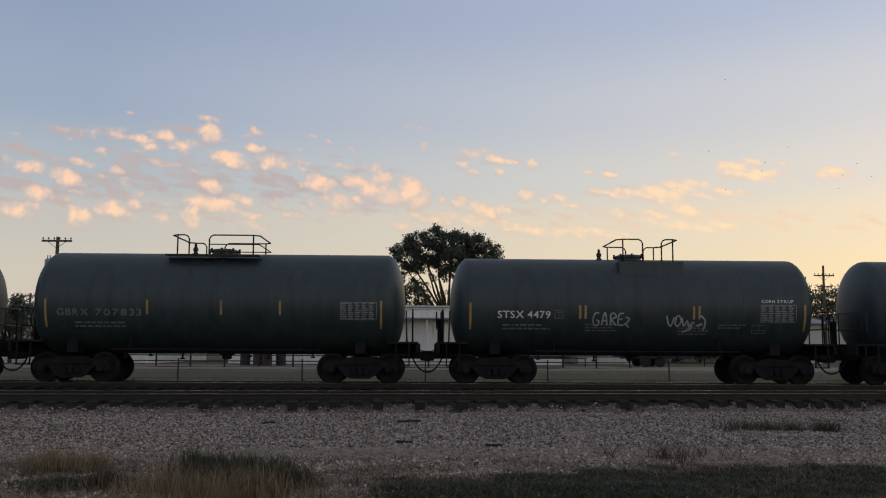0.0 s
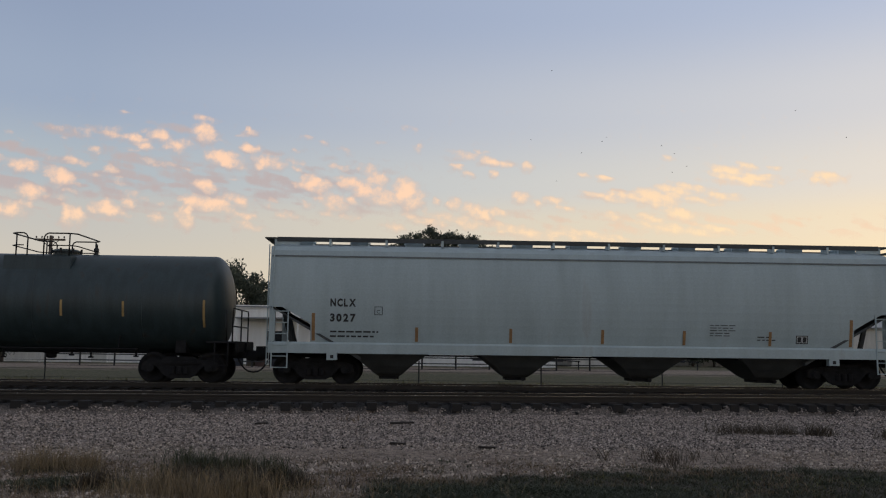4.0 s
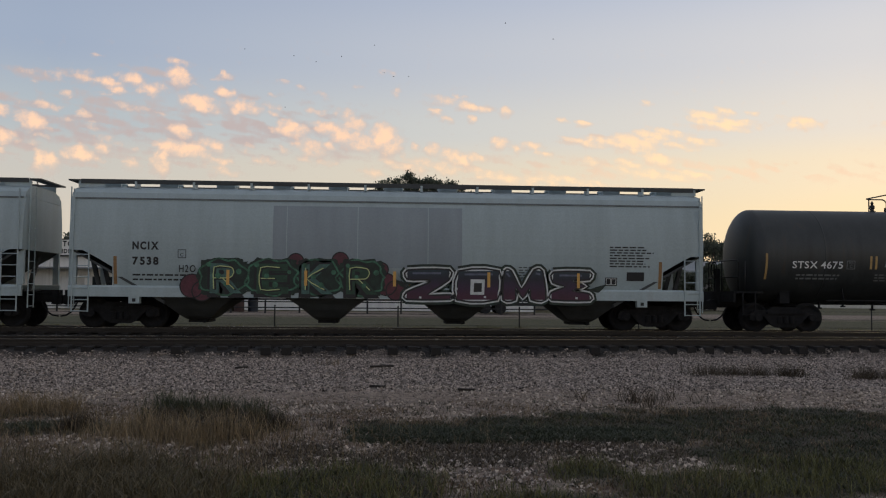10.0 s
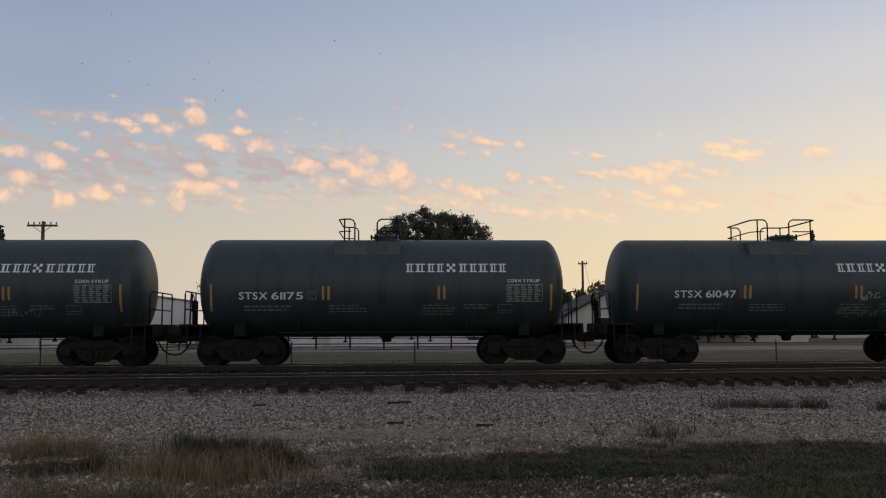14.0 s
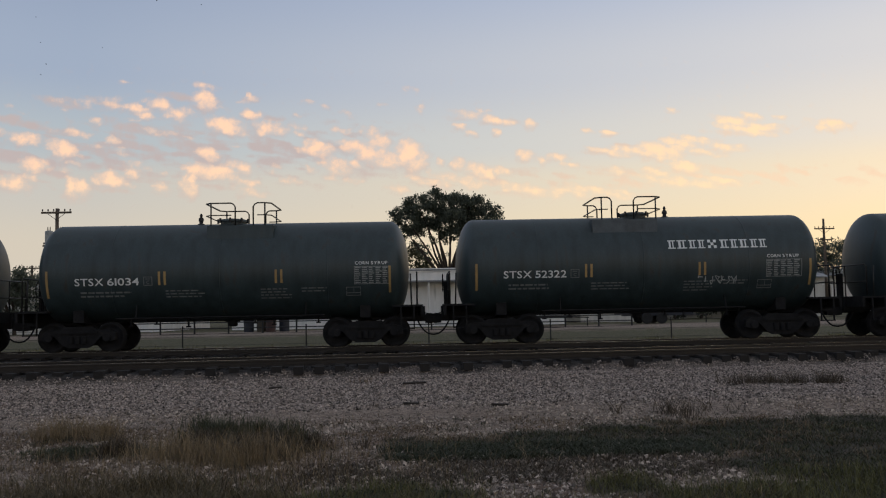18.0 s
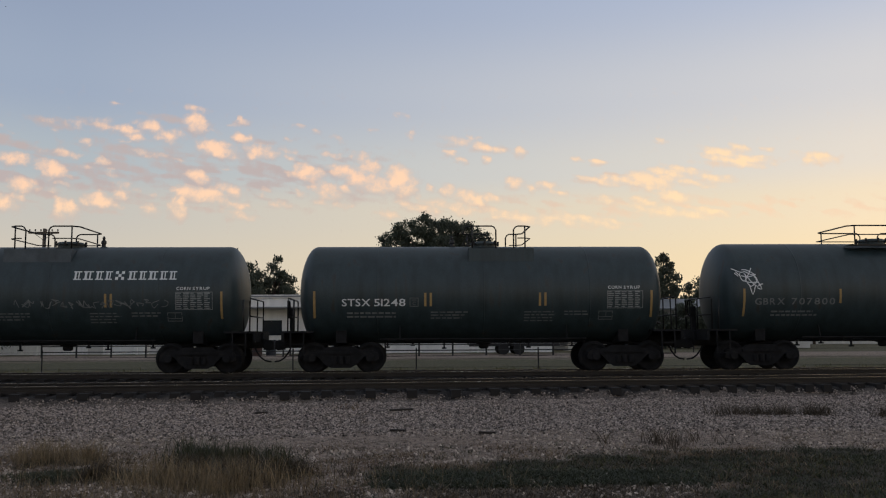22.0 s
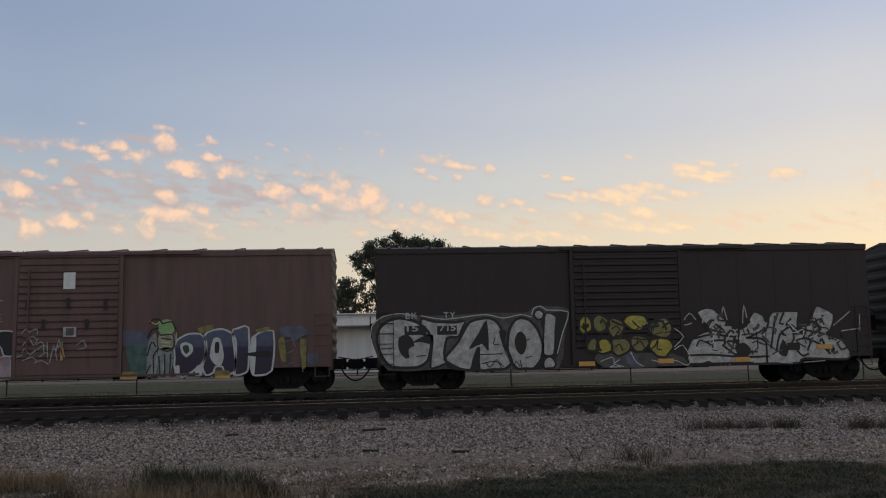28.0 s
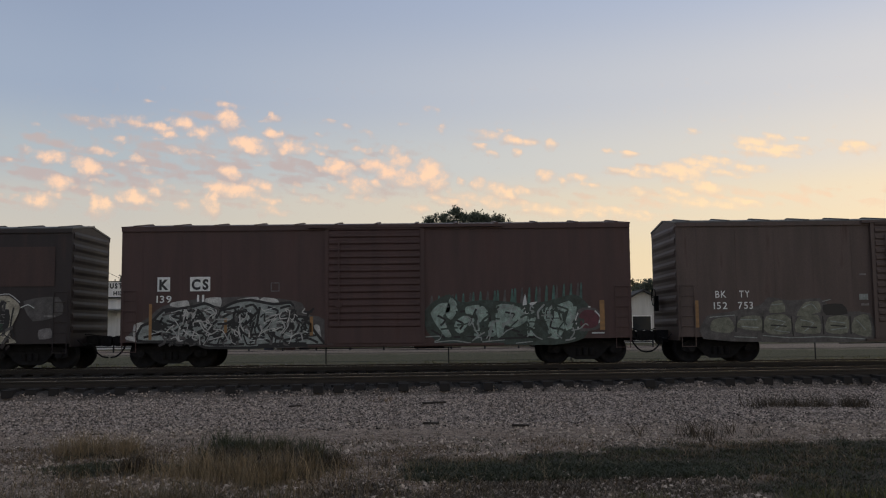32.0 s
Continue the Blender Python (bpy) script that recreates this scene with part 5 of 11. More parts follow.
for paint, pts in (
        (FADE_PINK, [(-4.92, 1.07), (-4.49, 1.18), (-4.51, 0.89), (-4.7, 0.67), (-4.85, 0.78)]),
        (FADE_PINK, [(-3.63, 1.4), (-3.48, 1.47), (-3.29, 1.28), (-3.34, 1.14), (-3.48, 1.11)]),
        (FADE_PINK, [(-5.75, 0.62), (-5.67, 1.13), (-5.53, 1.53), (-5.38, 1.3), (-5.43, 0.96), (-5.41, 0.62)]),
        (SP_BLUE, [(-5.54, 1.53), (-5.36, 1.77), (-5.29, 1.58), (-5.39, 1.3)]),
        (SP_BLUE, [(-4.81, 1.81), (-4.62, 1.95), (-4.55, 1.52), (-4.76, 1.49)]),
        (SP_BLUE, [(-2.94, 1.88), (-2.76, 1.94), (-2.74, 1.56), (-2.85, 1.62)]),
        (FADE_PINK, [(-2.11, 1.18), (-1.62, 1.29), (-1.58, 0.75), (-1.6, 0.62), (-2.31, 0.63), (-2.08, 0.93)]),
        (SP_TEAL, [(-2.4, 1.5), (-1.91, 1.57), (-2.11, 1.24), (-2.37, 1.21)]),
        (FADE_PINK, [(-4.17, 1.6), (-4.08, 1.57), (-4, 1.06), (-3.74, 0.63), (-4.08, 0.61), (-4.02, 1.12)]),
        ):
    part("graffiti_fill", area(Geo(), pts, BS, .012), paint, c, fix=False)
    part("graffiti_outline", stroke(Geo(), pts + pts[:1], .012, BS, .014), SP_WHITE, c, fix=False)
for x, z, r in [(-5.7, 1.19, 0.2), (-5.78, 0.85, 0.1), (-3.83, 1.96, 0.17), (-3.05, 1.91, 0.16), (-4.63, 2.11, 0.06), (-4.5, 2.19, 0.04), (-4.04, 2.15, 0.05), (-3.78, 2.25, 0.07), (-3.62, 2.16, 0.05), (-3.14, 2.15, 0.04), (-3.03, 2.17, 0.04), (-2.38, 2.11, 0.05), (-2.24, 2.15, 0.03), (-5.9, 1.37, 0.05), (-5.73, 1.49, 0.04), (-1.39, 1.12, 0.14), (-1.16, 1.75, 0.07)]:
    part("graffiti_bubble", area(Geo(), ring(x, z, r), BS, .004), SP_GREY, c, fix=False)
for i, pts in enumerate((
        [(3.17, 0.87), (3.34, 0.61), (3.51, 0.61), (3.96, 0.95), (4.09, 1.27), (4.09, 1.62), (3.92, 1.85), (3.57, 1.86), (3.27, 1.71), (3.15, 1.51), (3.17, 1.16)],
        [(4.04, 1.79), (4.22, 1.94), (4.57, 1.99), (4.87, 1.84), (4.98, 1.55), (4.96, 0.85), (4.9, 0.68), (4.66, 0.62), (4.58, 0.86), (4.37, 0.86), (4.31, 0.69), (4.1, 0.62), (3.99, 0.86), (4.09, 1.27)],
        [(4.87, 1.9), (4.99, 1.99), (5.35, 2.02), (5.35, 0.85), (5.25, 0.66), (4.96, 0.61), (4.97, 1.03)],
        [(5.46, 1.72), (6.09, 1.91), (6.05, 0.72), (5.55, 0.58), (5.43, 0.79)],
        )):
    part("graffiti_fill", area(Geo(), pts, BS, .006 + i * .001), FADE_PURPLE, c, fix=False)
    part("graffiti_outline", stroke(Geo(), pts + pts[:1], .027, BS, .011), SP_WHITE, c, fix=False)
for i, (paint, pts) in enumerate((
        (SP_WHITE, [(3.33, 1.54), (3.47, 1.62), (3.68, 1.53), (3.7, 1.33), (3.52, 1.16), (3.37, 1.3)]),
        (SP_GREEN, [(3.41, 1.5), (3.56, 1.52), (3.6, 1.36), (3.51, 1.26), (3.42, 1.36)]),
        (SP_WHITE, [(4.3, 1.7), (4.51, 1.7), (4.62, 1.21), (4.55, 0.92), (4.37, 0.92), (4.2, 1.18)]),
        (SP_BLACK, [(4.36, 1.59), (4.48, 1.58), (4.47, 1.29), (4.35, 1.29)]),
        (SP_WHITE, [(5.44, 1.67), (5.58, 1.72), (5.56, 1.02), (5.52, 0.6), (5.4, 0.76)]),
        (SP_BLACK, [(5.27, 1.25), (5.98, 1.31), (5.98, 1.1), (5.27, 1.19)]),
        (SP_WHITE, [(3.17, 0.87), (3.31, 0.93), (3.31, 0.61), (3.19, 0.63)]),
        (SP_WHITE, [(3.81, 0.89), (3.99, 0.93), (3.98, 0.62), (3.78, 0.62)]),
        (SP_SLATE, [(1.66, 1.96), (2.33, 1.95), (2.36, 1.49), (1.66, 1.52)]),
        (SP_TEAL, [(1.74, 1.49), (2.36, 1.49), (2.34, 0.68), (1.96, 0.68)]),
        (SP_GREY, [(2.48, 1.75), (2.62, 1.69), (2.67, 0.99), (2.61, 0.65), (2.46, 0.94), (2.38, 1.23)]),
        (SP_GREY, [(2.72, 1.34), (3.1, 1.34), (3.11, 0.93), (2.99, 0.61), (2.9, 0.9), (2.81, 0.61), (2.72, 0.88)]),
        (SP_BLACK, [(2.68, 1.72), (3.15, 1.74), (3.09, 1.39), (2.75, 1.37)]),
        (SP_OLIVE, [(3.84, 2.03), (4.28, 2.13), (4.31, 2), (4.1, 1.91), (3.89, 1.88)]),
        (SP_OLIVE, [(5.58, 1.96), (5.94, 2.04), (5.97, 1.94), (5.61, 1.87)]),
        (SP_OLIVE, [(6.23, 1.6), (6.41, 1.72), (6.48, 1.01), (6.33, 1.01)]),
        (SP_SLATE, [(6.27, 2.01), (6.9, 2.05), (7.19, 1.8), (6.89, 1.71), (6.73, 1.54), (6.59, 1.71), (6.35, 1.72)]),
        (SP_OLIVE, [(6.88, 1.53), (7.06, 1.65), (7.07, 0.83), (6.95, 0.8)]),
        (SP_SLATE, [(7.11, 1.18), (7.41, 1.21), (7.4, 0.89), (7.13, 0.86)]),
        (SP_OLIVE, [(1.64, 0.76), (2.08, 0.76), (2.08, 0.65), (1.64, 0.66)]),
        (SP_OLIVE, [(4.37, 0.74), (4.78, 0.74), (4.78, 0.59), (4.37, 0.6)]),
        )):
    part("graffiti_fill", area(Geo(), pts, BS, .013 + i * .0006), paint, c, fix=False)
part("graffiti_bubble", area(Geo(), ring(2.92, 2.06, 0.25), BS, .03), SP_LIME_GREEN, c, fix=False)
part("placard", patch(Geo(), -.1, .25, 3.25, 3.75, on_flat(-1.70)), WHITE_PAINT, c, fix=False)
g = fine_print(Geo(), -2.6, -2.1, 3.05, 6, .11, .03, rng, BS)
fine_print(g, -7.0, -6.2, 1.5, 2, .14, .03, rng, BS)
part("fine_print", g, SP_DIM, c, fix=False)

spray_line(c, SP_GREY, 0.014, 0.006, [(-1.27, 1.95), (-1.13, 2.08), (-1.01, 1.94), (-1.11, 1.77), (-0.94, 1.87), (-0.8, 1.73)], DS)
spray_line(c, SP_GREY, 0.014, 0.006, [(-1.22, 1.6), (-1.04, 1.81), (-0.91, 1.6), (-0.77, 1.8)], DS)
spray_line(c, SP_GREY, 0.014, 0.006, [(-1.23, 1.39), (-1.15, 1.51), (-1.01, 1.32), (-0.84, 1.46)], DS)
spray_line(c, SP_GREY, 0.014, 0.006, [(-1.22, 1.15), (-0.94, 1.25), (-0.77, 1.11)], DS)
spray_line(c, SP_GREY, 0.014, 0.006, [(-0.84, 1.6), (-0.7, 1.7), (-0.56, 1.56)], DS)
spray_line(c, SP_GREY, 0.014, 0.006, [(-0.8, 1.46), (-0.63, 1.59), (-0.6, 1.32)], DS)
spray_line(c, SP_GREY, 0.014, 0.006, [(-0.74, 1.25), (-0.53, 1.39)], DS)
spray_line(c, SP_GREY, 0.014, 0.006, [(-0.43, 1.08), (-0.32, 1.59), (-0.22, 1.14)], DS)
spray_line(c, SP_GREY, 0.014, 0.006, [(-0.35, 1.45), (-0.11, 1.59)], DS)
spray_line(c, SP_GREY, 0.014, 0.006, [(-0.27, 1.32), (-0.18, 1.76), (-0.08, 1.31)], DS)
spray_line(c, SP_GREY, 0.014, 0.006, [(-0.52, 1.68), (-0.49, 1.21)], DS)
spray_line(c, SP_GREY, 0.014, 0.006, [(-1.01, 2.01), (-0.83, 2.08), (-0.8, 1.91)], DS)
spray_line(c, SP_GREY, 0.014, 0.006, [(-0.87, 1.08), (-0.67, 1.15), (-0.46, 1.04)], DS)
spray_line(c, SP_GREY, 0.014, 0.006, [(-1.39, 1.26), (-1.22, 1.32)], DS)
spray_line(c, SP_GREY, 0.014, 0.006, [(0.34, 1.59), (0.52, 1.72), (0.62, 1.51)], DS)
spray_line(c, SP_GREY, 0.014, 0.006, [(0.37, 1.45), (0.58, 1.5)], DS)
spray_line(c, SP_GREY, 0.014, 0.006, [(-0.09, 1.68), (-0.01, 1.21)], DS)
part("latch_plate", patch(Geo(), -1.18, -1.07, 2.65, 2.97, DS, 0.004), SP_BLACK, c, fix=False)
part("latch_plate", patch(Geo(), 0.0, 0.11, 2.68, 2.99, DS, 0.004), SP_BLACK, c, fix=False)
part("latch_plate", patch(Geo(), 1.08, 1.19, 2.6, 2.92, DS, 0.004), SP_BLACK, c, fix=False)
part("latch_plate", patch(Geo(), -0.7, -0.59, 2.04, 2.36, DS, 0.004), SP_BLACK, c, fix=False)
part("latch_plate", patch(Geo(), 0.55, 0.66, 2.03, 2.35, DS, 0.004), SP_BLACK, c, fix=False)
part("placard", patch(Geo(), -0.07, 0.31, 1.83, 2.12, DS, 0.004), SP_GREY, c, fix=False)
part("stencil", patch(Geo(), 0.01, 0.24, 1.87, 2.09, DS, 0.006), SP_SHADOW, c, fix=False)
part("stencil", patch(Geo(), -0.09, 0.19, 3.4, 3.74, DS, 0.012), SP_SHADOW, c, fix=False)
part("reflector", patch(Geo(), -0.13, -0.06, 1.14, 1.59, DS, 0.006), YELLOW, c, fix=False)
spray_line(c, SP_BLACK, 0.02, 0.034, [(2.42, 2.18), (2.53, 2.32), (2.71, 2.3), (2.81, 2.16)], BS)
spray_line(c, SP_BLACK, 0.02, 0.034, [(2.36, 1.74), (2.49, 2.0), (2.7, 2.05)], BS)
spray_line(c, SP_BLACK, 0.02, 0.034, [(2.37, 1.22), (2.49, 1.65), (2.62, 1.48)], BS)
spray_line(c, SP_BLACK, 0.02, 0.034, [(2.57, 0.7), (2.55, 1.22), (2.69, 1.43)], BS)
spray_line(c, SP_BLACK, 0.02, 0.034, [(2.73, 1.83), (3.12, 1.84), (3.15, 1.47)], BS)
spray_line(c, SP_BLACK, 0.02, 0.034, [(2.73, 1.43), (2.97, 1.35), (3.15, 1.46)], BS)
spray_line(c, SP_BLACK, 0.02, 0.034, [(2.71, 1.22), (2.75, 0.61)], BS)
spray_line(c, SP_BLACK, 0.02, 0.034, [(2.88, 1.28), (2.89, 0.62)], BS)
spray_line(c, SP_BLACK, 0.02, 0.034, [(3.06, 1.28), (3.03, 0.6)], BS)
spray_line(c, SP_BLACK, 0.02, 0.034, [(2.81, 2.18), (3.08, 2.23), (3.18, 2.0)], BS)
spray_line(c, SP_BLACK, 0.02, 0.034, [(2.35, 0.7), (2.47, 0.96)], BS)
spray_line(c, SP_BLACK, 0.02, 0.034, [(2.77, 1.74), (3.08, 1.7)], BS)
spray_line(c, SP_LIME, 0.016, 0.033, [(2.42, 2.27), (2.6, 2.16), (2.74, 2.26)], BS)
spray_line(c, SP_LIME, 0.016, 0.033, [(2.77, 1.63), (3.05, 1.6)], BS)
spray_line(c, SP_LIME, 0.016, 0.033, [(2.8, 1.53), (3.08, 1.49)], BS)
spray_line(c, SP_LIME, 0.016, 0.033, [(3.21, 1.91), (3.21, 1.56)], BS)
cover_area(c, SP_TAN, 0.0305, [(2.7, 1.83), (3.16, 1.86), (3.17, 1.46), (2.73, 1.41)], BS)
cover_area(c, SP_FROST, 0.0305, [(2.69, 1.39), (3.1, 1.42), (3.05, 0.59), (2.89, 0.62), (2.86, 1.22), (2.78, 0.59), (2.68, 0.63)], BS)
cover_area(c, SP_FROST, 0.0304, [(2.38, 1.57), (2.6, 1.92), (2.66, 1.43), (2.54, 0.66), (2.36, 0.66)], BS)
spray_line(c, SP_DIM, 0.014, 0.02, [(6.32, 1.88), (6.54, 2.02), (6.72, 1.84)], BS)
spray_line(c, SP_DIM, 0.014, 0.02, [(6.35, 1.53), (6.64, 1.63), (6.74, 1.42)], BS)
spray_line(c, SP_DIM, 0.014, 0.02, [(6.41, 1.18), (6.7, 1.32)], BS)
spray_line(c, SP_DIM, 0.014, 0.02, [(6.44, 0.83), (6.69, 0.97)], BS)
spray_line(c, SP_DIM, 0.014, 0.02, [(6.9, 1.88), (6.97, 0.65)], BS)
spray_line(c, SP_DIM, 0.014, 0.02, [(7.11, 1.7), (7.02, 1.17)], BS)
spray_line(c, SP_GREY, 0.012, 0.004, [(-2.39, 2.93), (-1.87, 2.94)], BS)
spray_line(c, SP_GREY, 0.012, 0.004, [(-2.16, 2.79), (-1.99, 2.79)], BS)
spray_line(c, SP_GREY, 0.012, 0.004, [(-2.25, 2.65), (-1.97, 2.65)], BS)
spray_line(c, SP_GREY, 0.012, 0.004, [(-2.32, 2.53), (-1.9, 2.53)], BS)
spray_line(c, SP_GREY, 0.012, 0.004, [(-2.25, 2.41), (-1.9, 2.41)], BS)
spray_line(c, SP_GREY, 0.012, 0.004, [(-2.35, 2.32), (-1.87, 2.32)], BS)
spray_line(c, SP_GREY, 0.012, 0.004, [(-6.37, 3.34), (-6.27, 3.37)], BS)
spray_line(c, SP_GREY, 0.012, 0.004, [(-4.57, 3.36), (-4.49, 3.33)], BS)
spray_line(c, SP_GREY, 0.012, 0.004, [(-3.89, 3.18), (-3.77, 3.11)], BS)
spray_line(c, SP_GREY, 0.012, 0.004, [(-2.94, 3.14), (-2.73, 3.18)], BS)
spray_line(c, SP_GREY, 0.012, 0.004, [(-5.82, 3.54), (-5.79, 3.44)], BS)
part("reflector", patch(Geo(), -5.02, -4.55, 0.63, 0.71, BS, 0.035), YELLOW, c, fix=False)
part("reflector", patch(Geo(), -2.74, -2.36, 0.6, 0.68, BS, 0.035), YELLOW, c, fix=False)
part("reflector", patch(Geo(), 1.59, 2.08, 0.55, 0.63, BS, 0.035), YELLOW, c, fix=False)
part("reflector", patch(Geo(), 4.37, 4.81, 0.52, 0.6, BS, 0.035), YELLOW, c, fix=False)
part("reflector", patch(Geo(), -6.97, -6.9, 0.84, 1.91, BS, 0.012), AMBER, c, fix=False)

c = put_car(boxcar(BOX_DARK, rng, "dark brown boxcar covered in silver and yellow graffiti", roof=BOX_DARK), 23)
for txt, x, z, w in (("BK", -6.96, 2.2, .36), ("TY", -5.79, 2.2, .36), ("15", -6.93, 1.82, .36), ("715", -5.93, 1.82, .5)):
    part("lettering", letters(txt, x, z, .2, w, BS, .016), SP_SILVER, c, fix=False)
cover_area(c, SP_SHADOW, 0.0016, [(-7.99, 1.51), (-7.95, 2.1), (-7.61, 2.31), (-7.1, 2.38), (-6.59, 2.31), (-5.74, 2.29), (-4.46, 2.35), (-3.26, 2.34), (-3.05, 2.46), (-2.57, 2.53), (-1.88, 2.42), (-2.04, 1.65), (-2.27, 0.47), (-3.98, 0.43), (-4.99, 0.53), (-5.75, 0.66), (-7.52, 0.65)], BS)
cover_area(c, SP_SILVER, 0.004, [(-7.4, 0.75), (-7.69, 1.06), (-7.84, 1.51), (-7.79, 1.88), (-7.52, 2.14), (-7.15, 2.23), (-6.76, 2.15), (-6.52, 2.04), (-6.25, 1.76), (-6.19, 1.36), (-6.31, 0.91), (-6.65, 0.72)], BS)
spray_line(c, SP_BLACK, 0.044, 0.008, [(-7.4, 0.75), (-7.69, 1.06), (-7.84, 1.51), (-7.79, 1.88), (-7.52, 2.14), (-7.15, 2.23), (-6.76, 2.15), (-6.52, 2.04), (-6.25, 1.76), (-6.19, 1.36), (-6.31, 0.91), (-6.65, 0.72), (-7.4, 0.75)], BS)
cover_area(c, SP_BLACK, 0.009, [(-7.2, 1.38), (-7.17, 1.64), (-6.95, 1.73), (-6.78, 1.62), (-6.7, 1.38), (-6.8, 1.08), (-6.97, 1.0), (-7.13, 1.16)], BS)
cover_area(c, SP_BLACK, 0.009, [(-6.78, 1.47), (-6.47, 1.65), (-6.12, 1.7), (-6.2, 1.43), (-6.51, 1.49)], BS)
cover_area(c, SP_GREY, 0.0096, [(-6.88, 1.27), (-6.7, 1.37), (-6.75, 1.06), (-6.85, 1.02)], BS)
cover_area(c, SP_SILVER, 0.005, [(-6.49, 2.21), (-6.13, 2.11), (-5.49, 2.07), (-5.13, 2.1), (-5.25, 1.83), (-5.36, 1.63), (-5.7, 1.6), (-5.8, 1.1), (-5.73, 0.86), (-5.97, 0.73), (-6.23, 0.72), (-6.15, 1.45), (-6.19, 1.69), (-6.47, 1.73)], BS)
spray_line(c, SP_BLACK, 0.037, 0.009, [(-6.49, 2.21), (-6.13, 2.11), (-5.49, 2.07), (-5.13, 2.1), (-5.25, 1.83), (-5.36, 1.63), (-5.7, 1.6), (-5.8, 1.1), (-5.73, 0.86), (-5.97, 0.73), (-6.23, 0.72), (-6.15, 1.45), (-6.19, 1.69), (-6.47, 1.73), (-6.49, 2.21)], BS)
cover_area(c, SP_SILVER, 0.006, [(-5.01, 2.06), (-4.5, 2.19), (-4.21, 2.12), (-4.02, 1.85), (-3.93, 1.37), (-3.71, 0.86), (-3.94, 0.51), (-4.31, 0.59), (-4.72, 0.62), (-4.73, 1.31), (-4.89, 0.93), (-4.99, 0.55), (-5.33, 0.66), (-5.73, 0.88), (-5.77, 1.01), (-5.36, 1.47)], BS)
spray_line(c, SP_BLACK, 0.040, 0.01, [(-5.01, 2.06), (-4.5, 2.19), (-4.21, 2.12), (-4.02, 1.85), (-3.93, 1.37), (-3.71, 0.86), (-3.94, 0.51), (-4.31, 0.59), (-4.72, 0.62), (-4.73, 1.31), (-4.89, 0.93), (-4.99, 0.55), (-5.33, 0.66), (-5.73, 0.88), (-5.77, 1.01), (-5.36, 1.47), (-5.01, 2.06)], BS)
cover_area(c, SP_BLACK, 0.0105, [(-4.46, 2.13), (-4.42, 1.19), (-4.63, 1.4), (-5.04, 1.24), (-4.74, 1.71)], BS)
cover_area(c, SP_BLACK, 0.0105, [(-4.78, 1.32), (-4.99, 0.53), (-4.72, 0.55), (-4.73, 1.06)], BS)
cover_area(c, SP_BLACK, 0.0105, [(-4.09, 1.79), (-3.85, 1.78), (-3.93, 1.37), (-3.82, 0.89), (-4.0, 1.37)], BS)
cover_area(c, SP_BLACK, 0.0105, [(-5.73, 0.86), (-5.3, 0.69), (-4.99, 0.56), (-5.36, 0.58), (-5.7, 0.69)], BS)
cover_area(c, SP_SILVER, 0.0065, [(-3.84, 1.28), (-3.78, 1.79), (-3.61, 2.08), (-3.4, 2.18), (-3.13, 2.1), (-2.89, 1.82), (-2.73, 1.33), (-2.81, 0.89), (-3.04, 0.61), (-3.29, 0.54), (-3.55, 0.6), (-3.75, 0.86)], BS)
spray_line(c, SP_BLACK, 0.044, 0.0105, [(-3.84, 1.28), (-3.78, 1.79), (-3.61, 2.08), (-3.4, 2.18), (-3.13, 2.1), (-2.89, 1.82), (-2.73, 1.33), (-2.81, 0.89), (-3.04, 0.61), (-3.29, 0.54), (-3.55, 0.6), (-3.75, 0.86), (-3.84, 1.28)], BS)
cover_area(c, SP_BLACK, 0.011, [(-3.62, 1.45), (-3.53, 1.7), (-3.39, 1.76), (-3.27, 1.61), (-3.24, 1.35), (-3.32, 1.1), (-3.44, 1.05), (-3.56, 1.19)], BS)
cover_area(c, SP_BLACK, 0.0035, [(-2.79, 2.02), (-2.57, 2.29), (-1.95, 2.34), (-2.11, 1.65), (-2.29, 0.98), (-2.75, 0.48), (-3.21, 0.5), (-2.74, 0.99), (-2.69, 1.67)], BS)
cover_area(c, SP_SILVER, 0.0065, [(-2.62, 2.31), (-2.3, 2.21), (-2.33, 1.83), (-2.4, 1.05), (-2.72, 1.06), (-2.69, 1.81)], BS)
spray_line(c, SP_BLACK, 0.025, 0.0105, [(-2.62, 2.31), (-2.3, 2.21), (-2.33, 1.83), (-2.4, 1.05), (-2.72, 1.06), (-2.69, 1.81), (-2.62, 2.31)], BS)
cover_area(c, SP_SILVER, 0.0065, [(-2.74, 0.77), (-2.67, 0.92), (-2.53, 0.97), (-2.4, 0.88), (-2.35, 0.72), (-2.44, 0.56), (-2.6, 0.53), (-2.71, 0.62)], BS)
spray_line(c, SP_BLACK, 0.031, 0.0105, [(-2.74, 0.77), (-2.67, 0.92), (-2.53, 0.97), (-2.4, 0.88), (-2.35, 0.72), (-2.44, 0.56), (-2.6, 0.53), (-2.71, 0.62), (-2.74, 0.77)], BS)
cover_area(c, SP_SILVER, 0.0065, [(-2.99, 2.28), (-2.91, 2.4), (-2.78, 2.41), (-2.68, 2.31), (-2.73, 2.15), (-2.89, 2.12)], BS)
spray_line(c, SP_BLACK, 0.031, 0.0105, [(-2.99, 2.28), (-2.91, 2.4), (-2.78, 2.41), (-2.68, 2.31), (-2.73, 2.15), (-2.89, 2.12), (-2.99, 2.28)], BS)
part("lettering_block", patch(Geo(), -7.0, -6.34, 1.71, 1.98, BS, 0.0125), SP_BLACK, c, fix=False)
part("lettering_block", patch(Geo(), -6.0, -5.39, 1.7, 1.97, BS, 0.0125), SP_BLACK, c, fix=False)
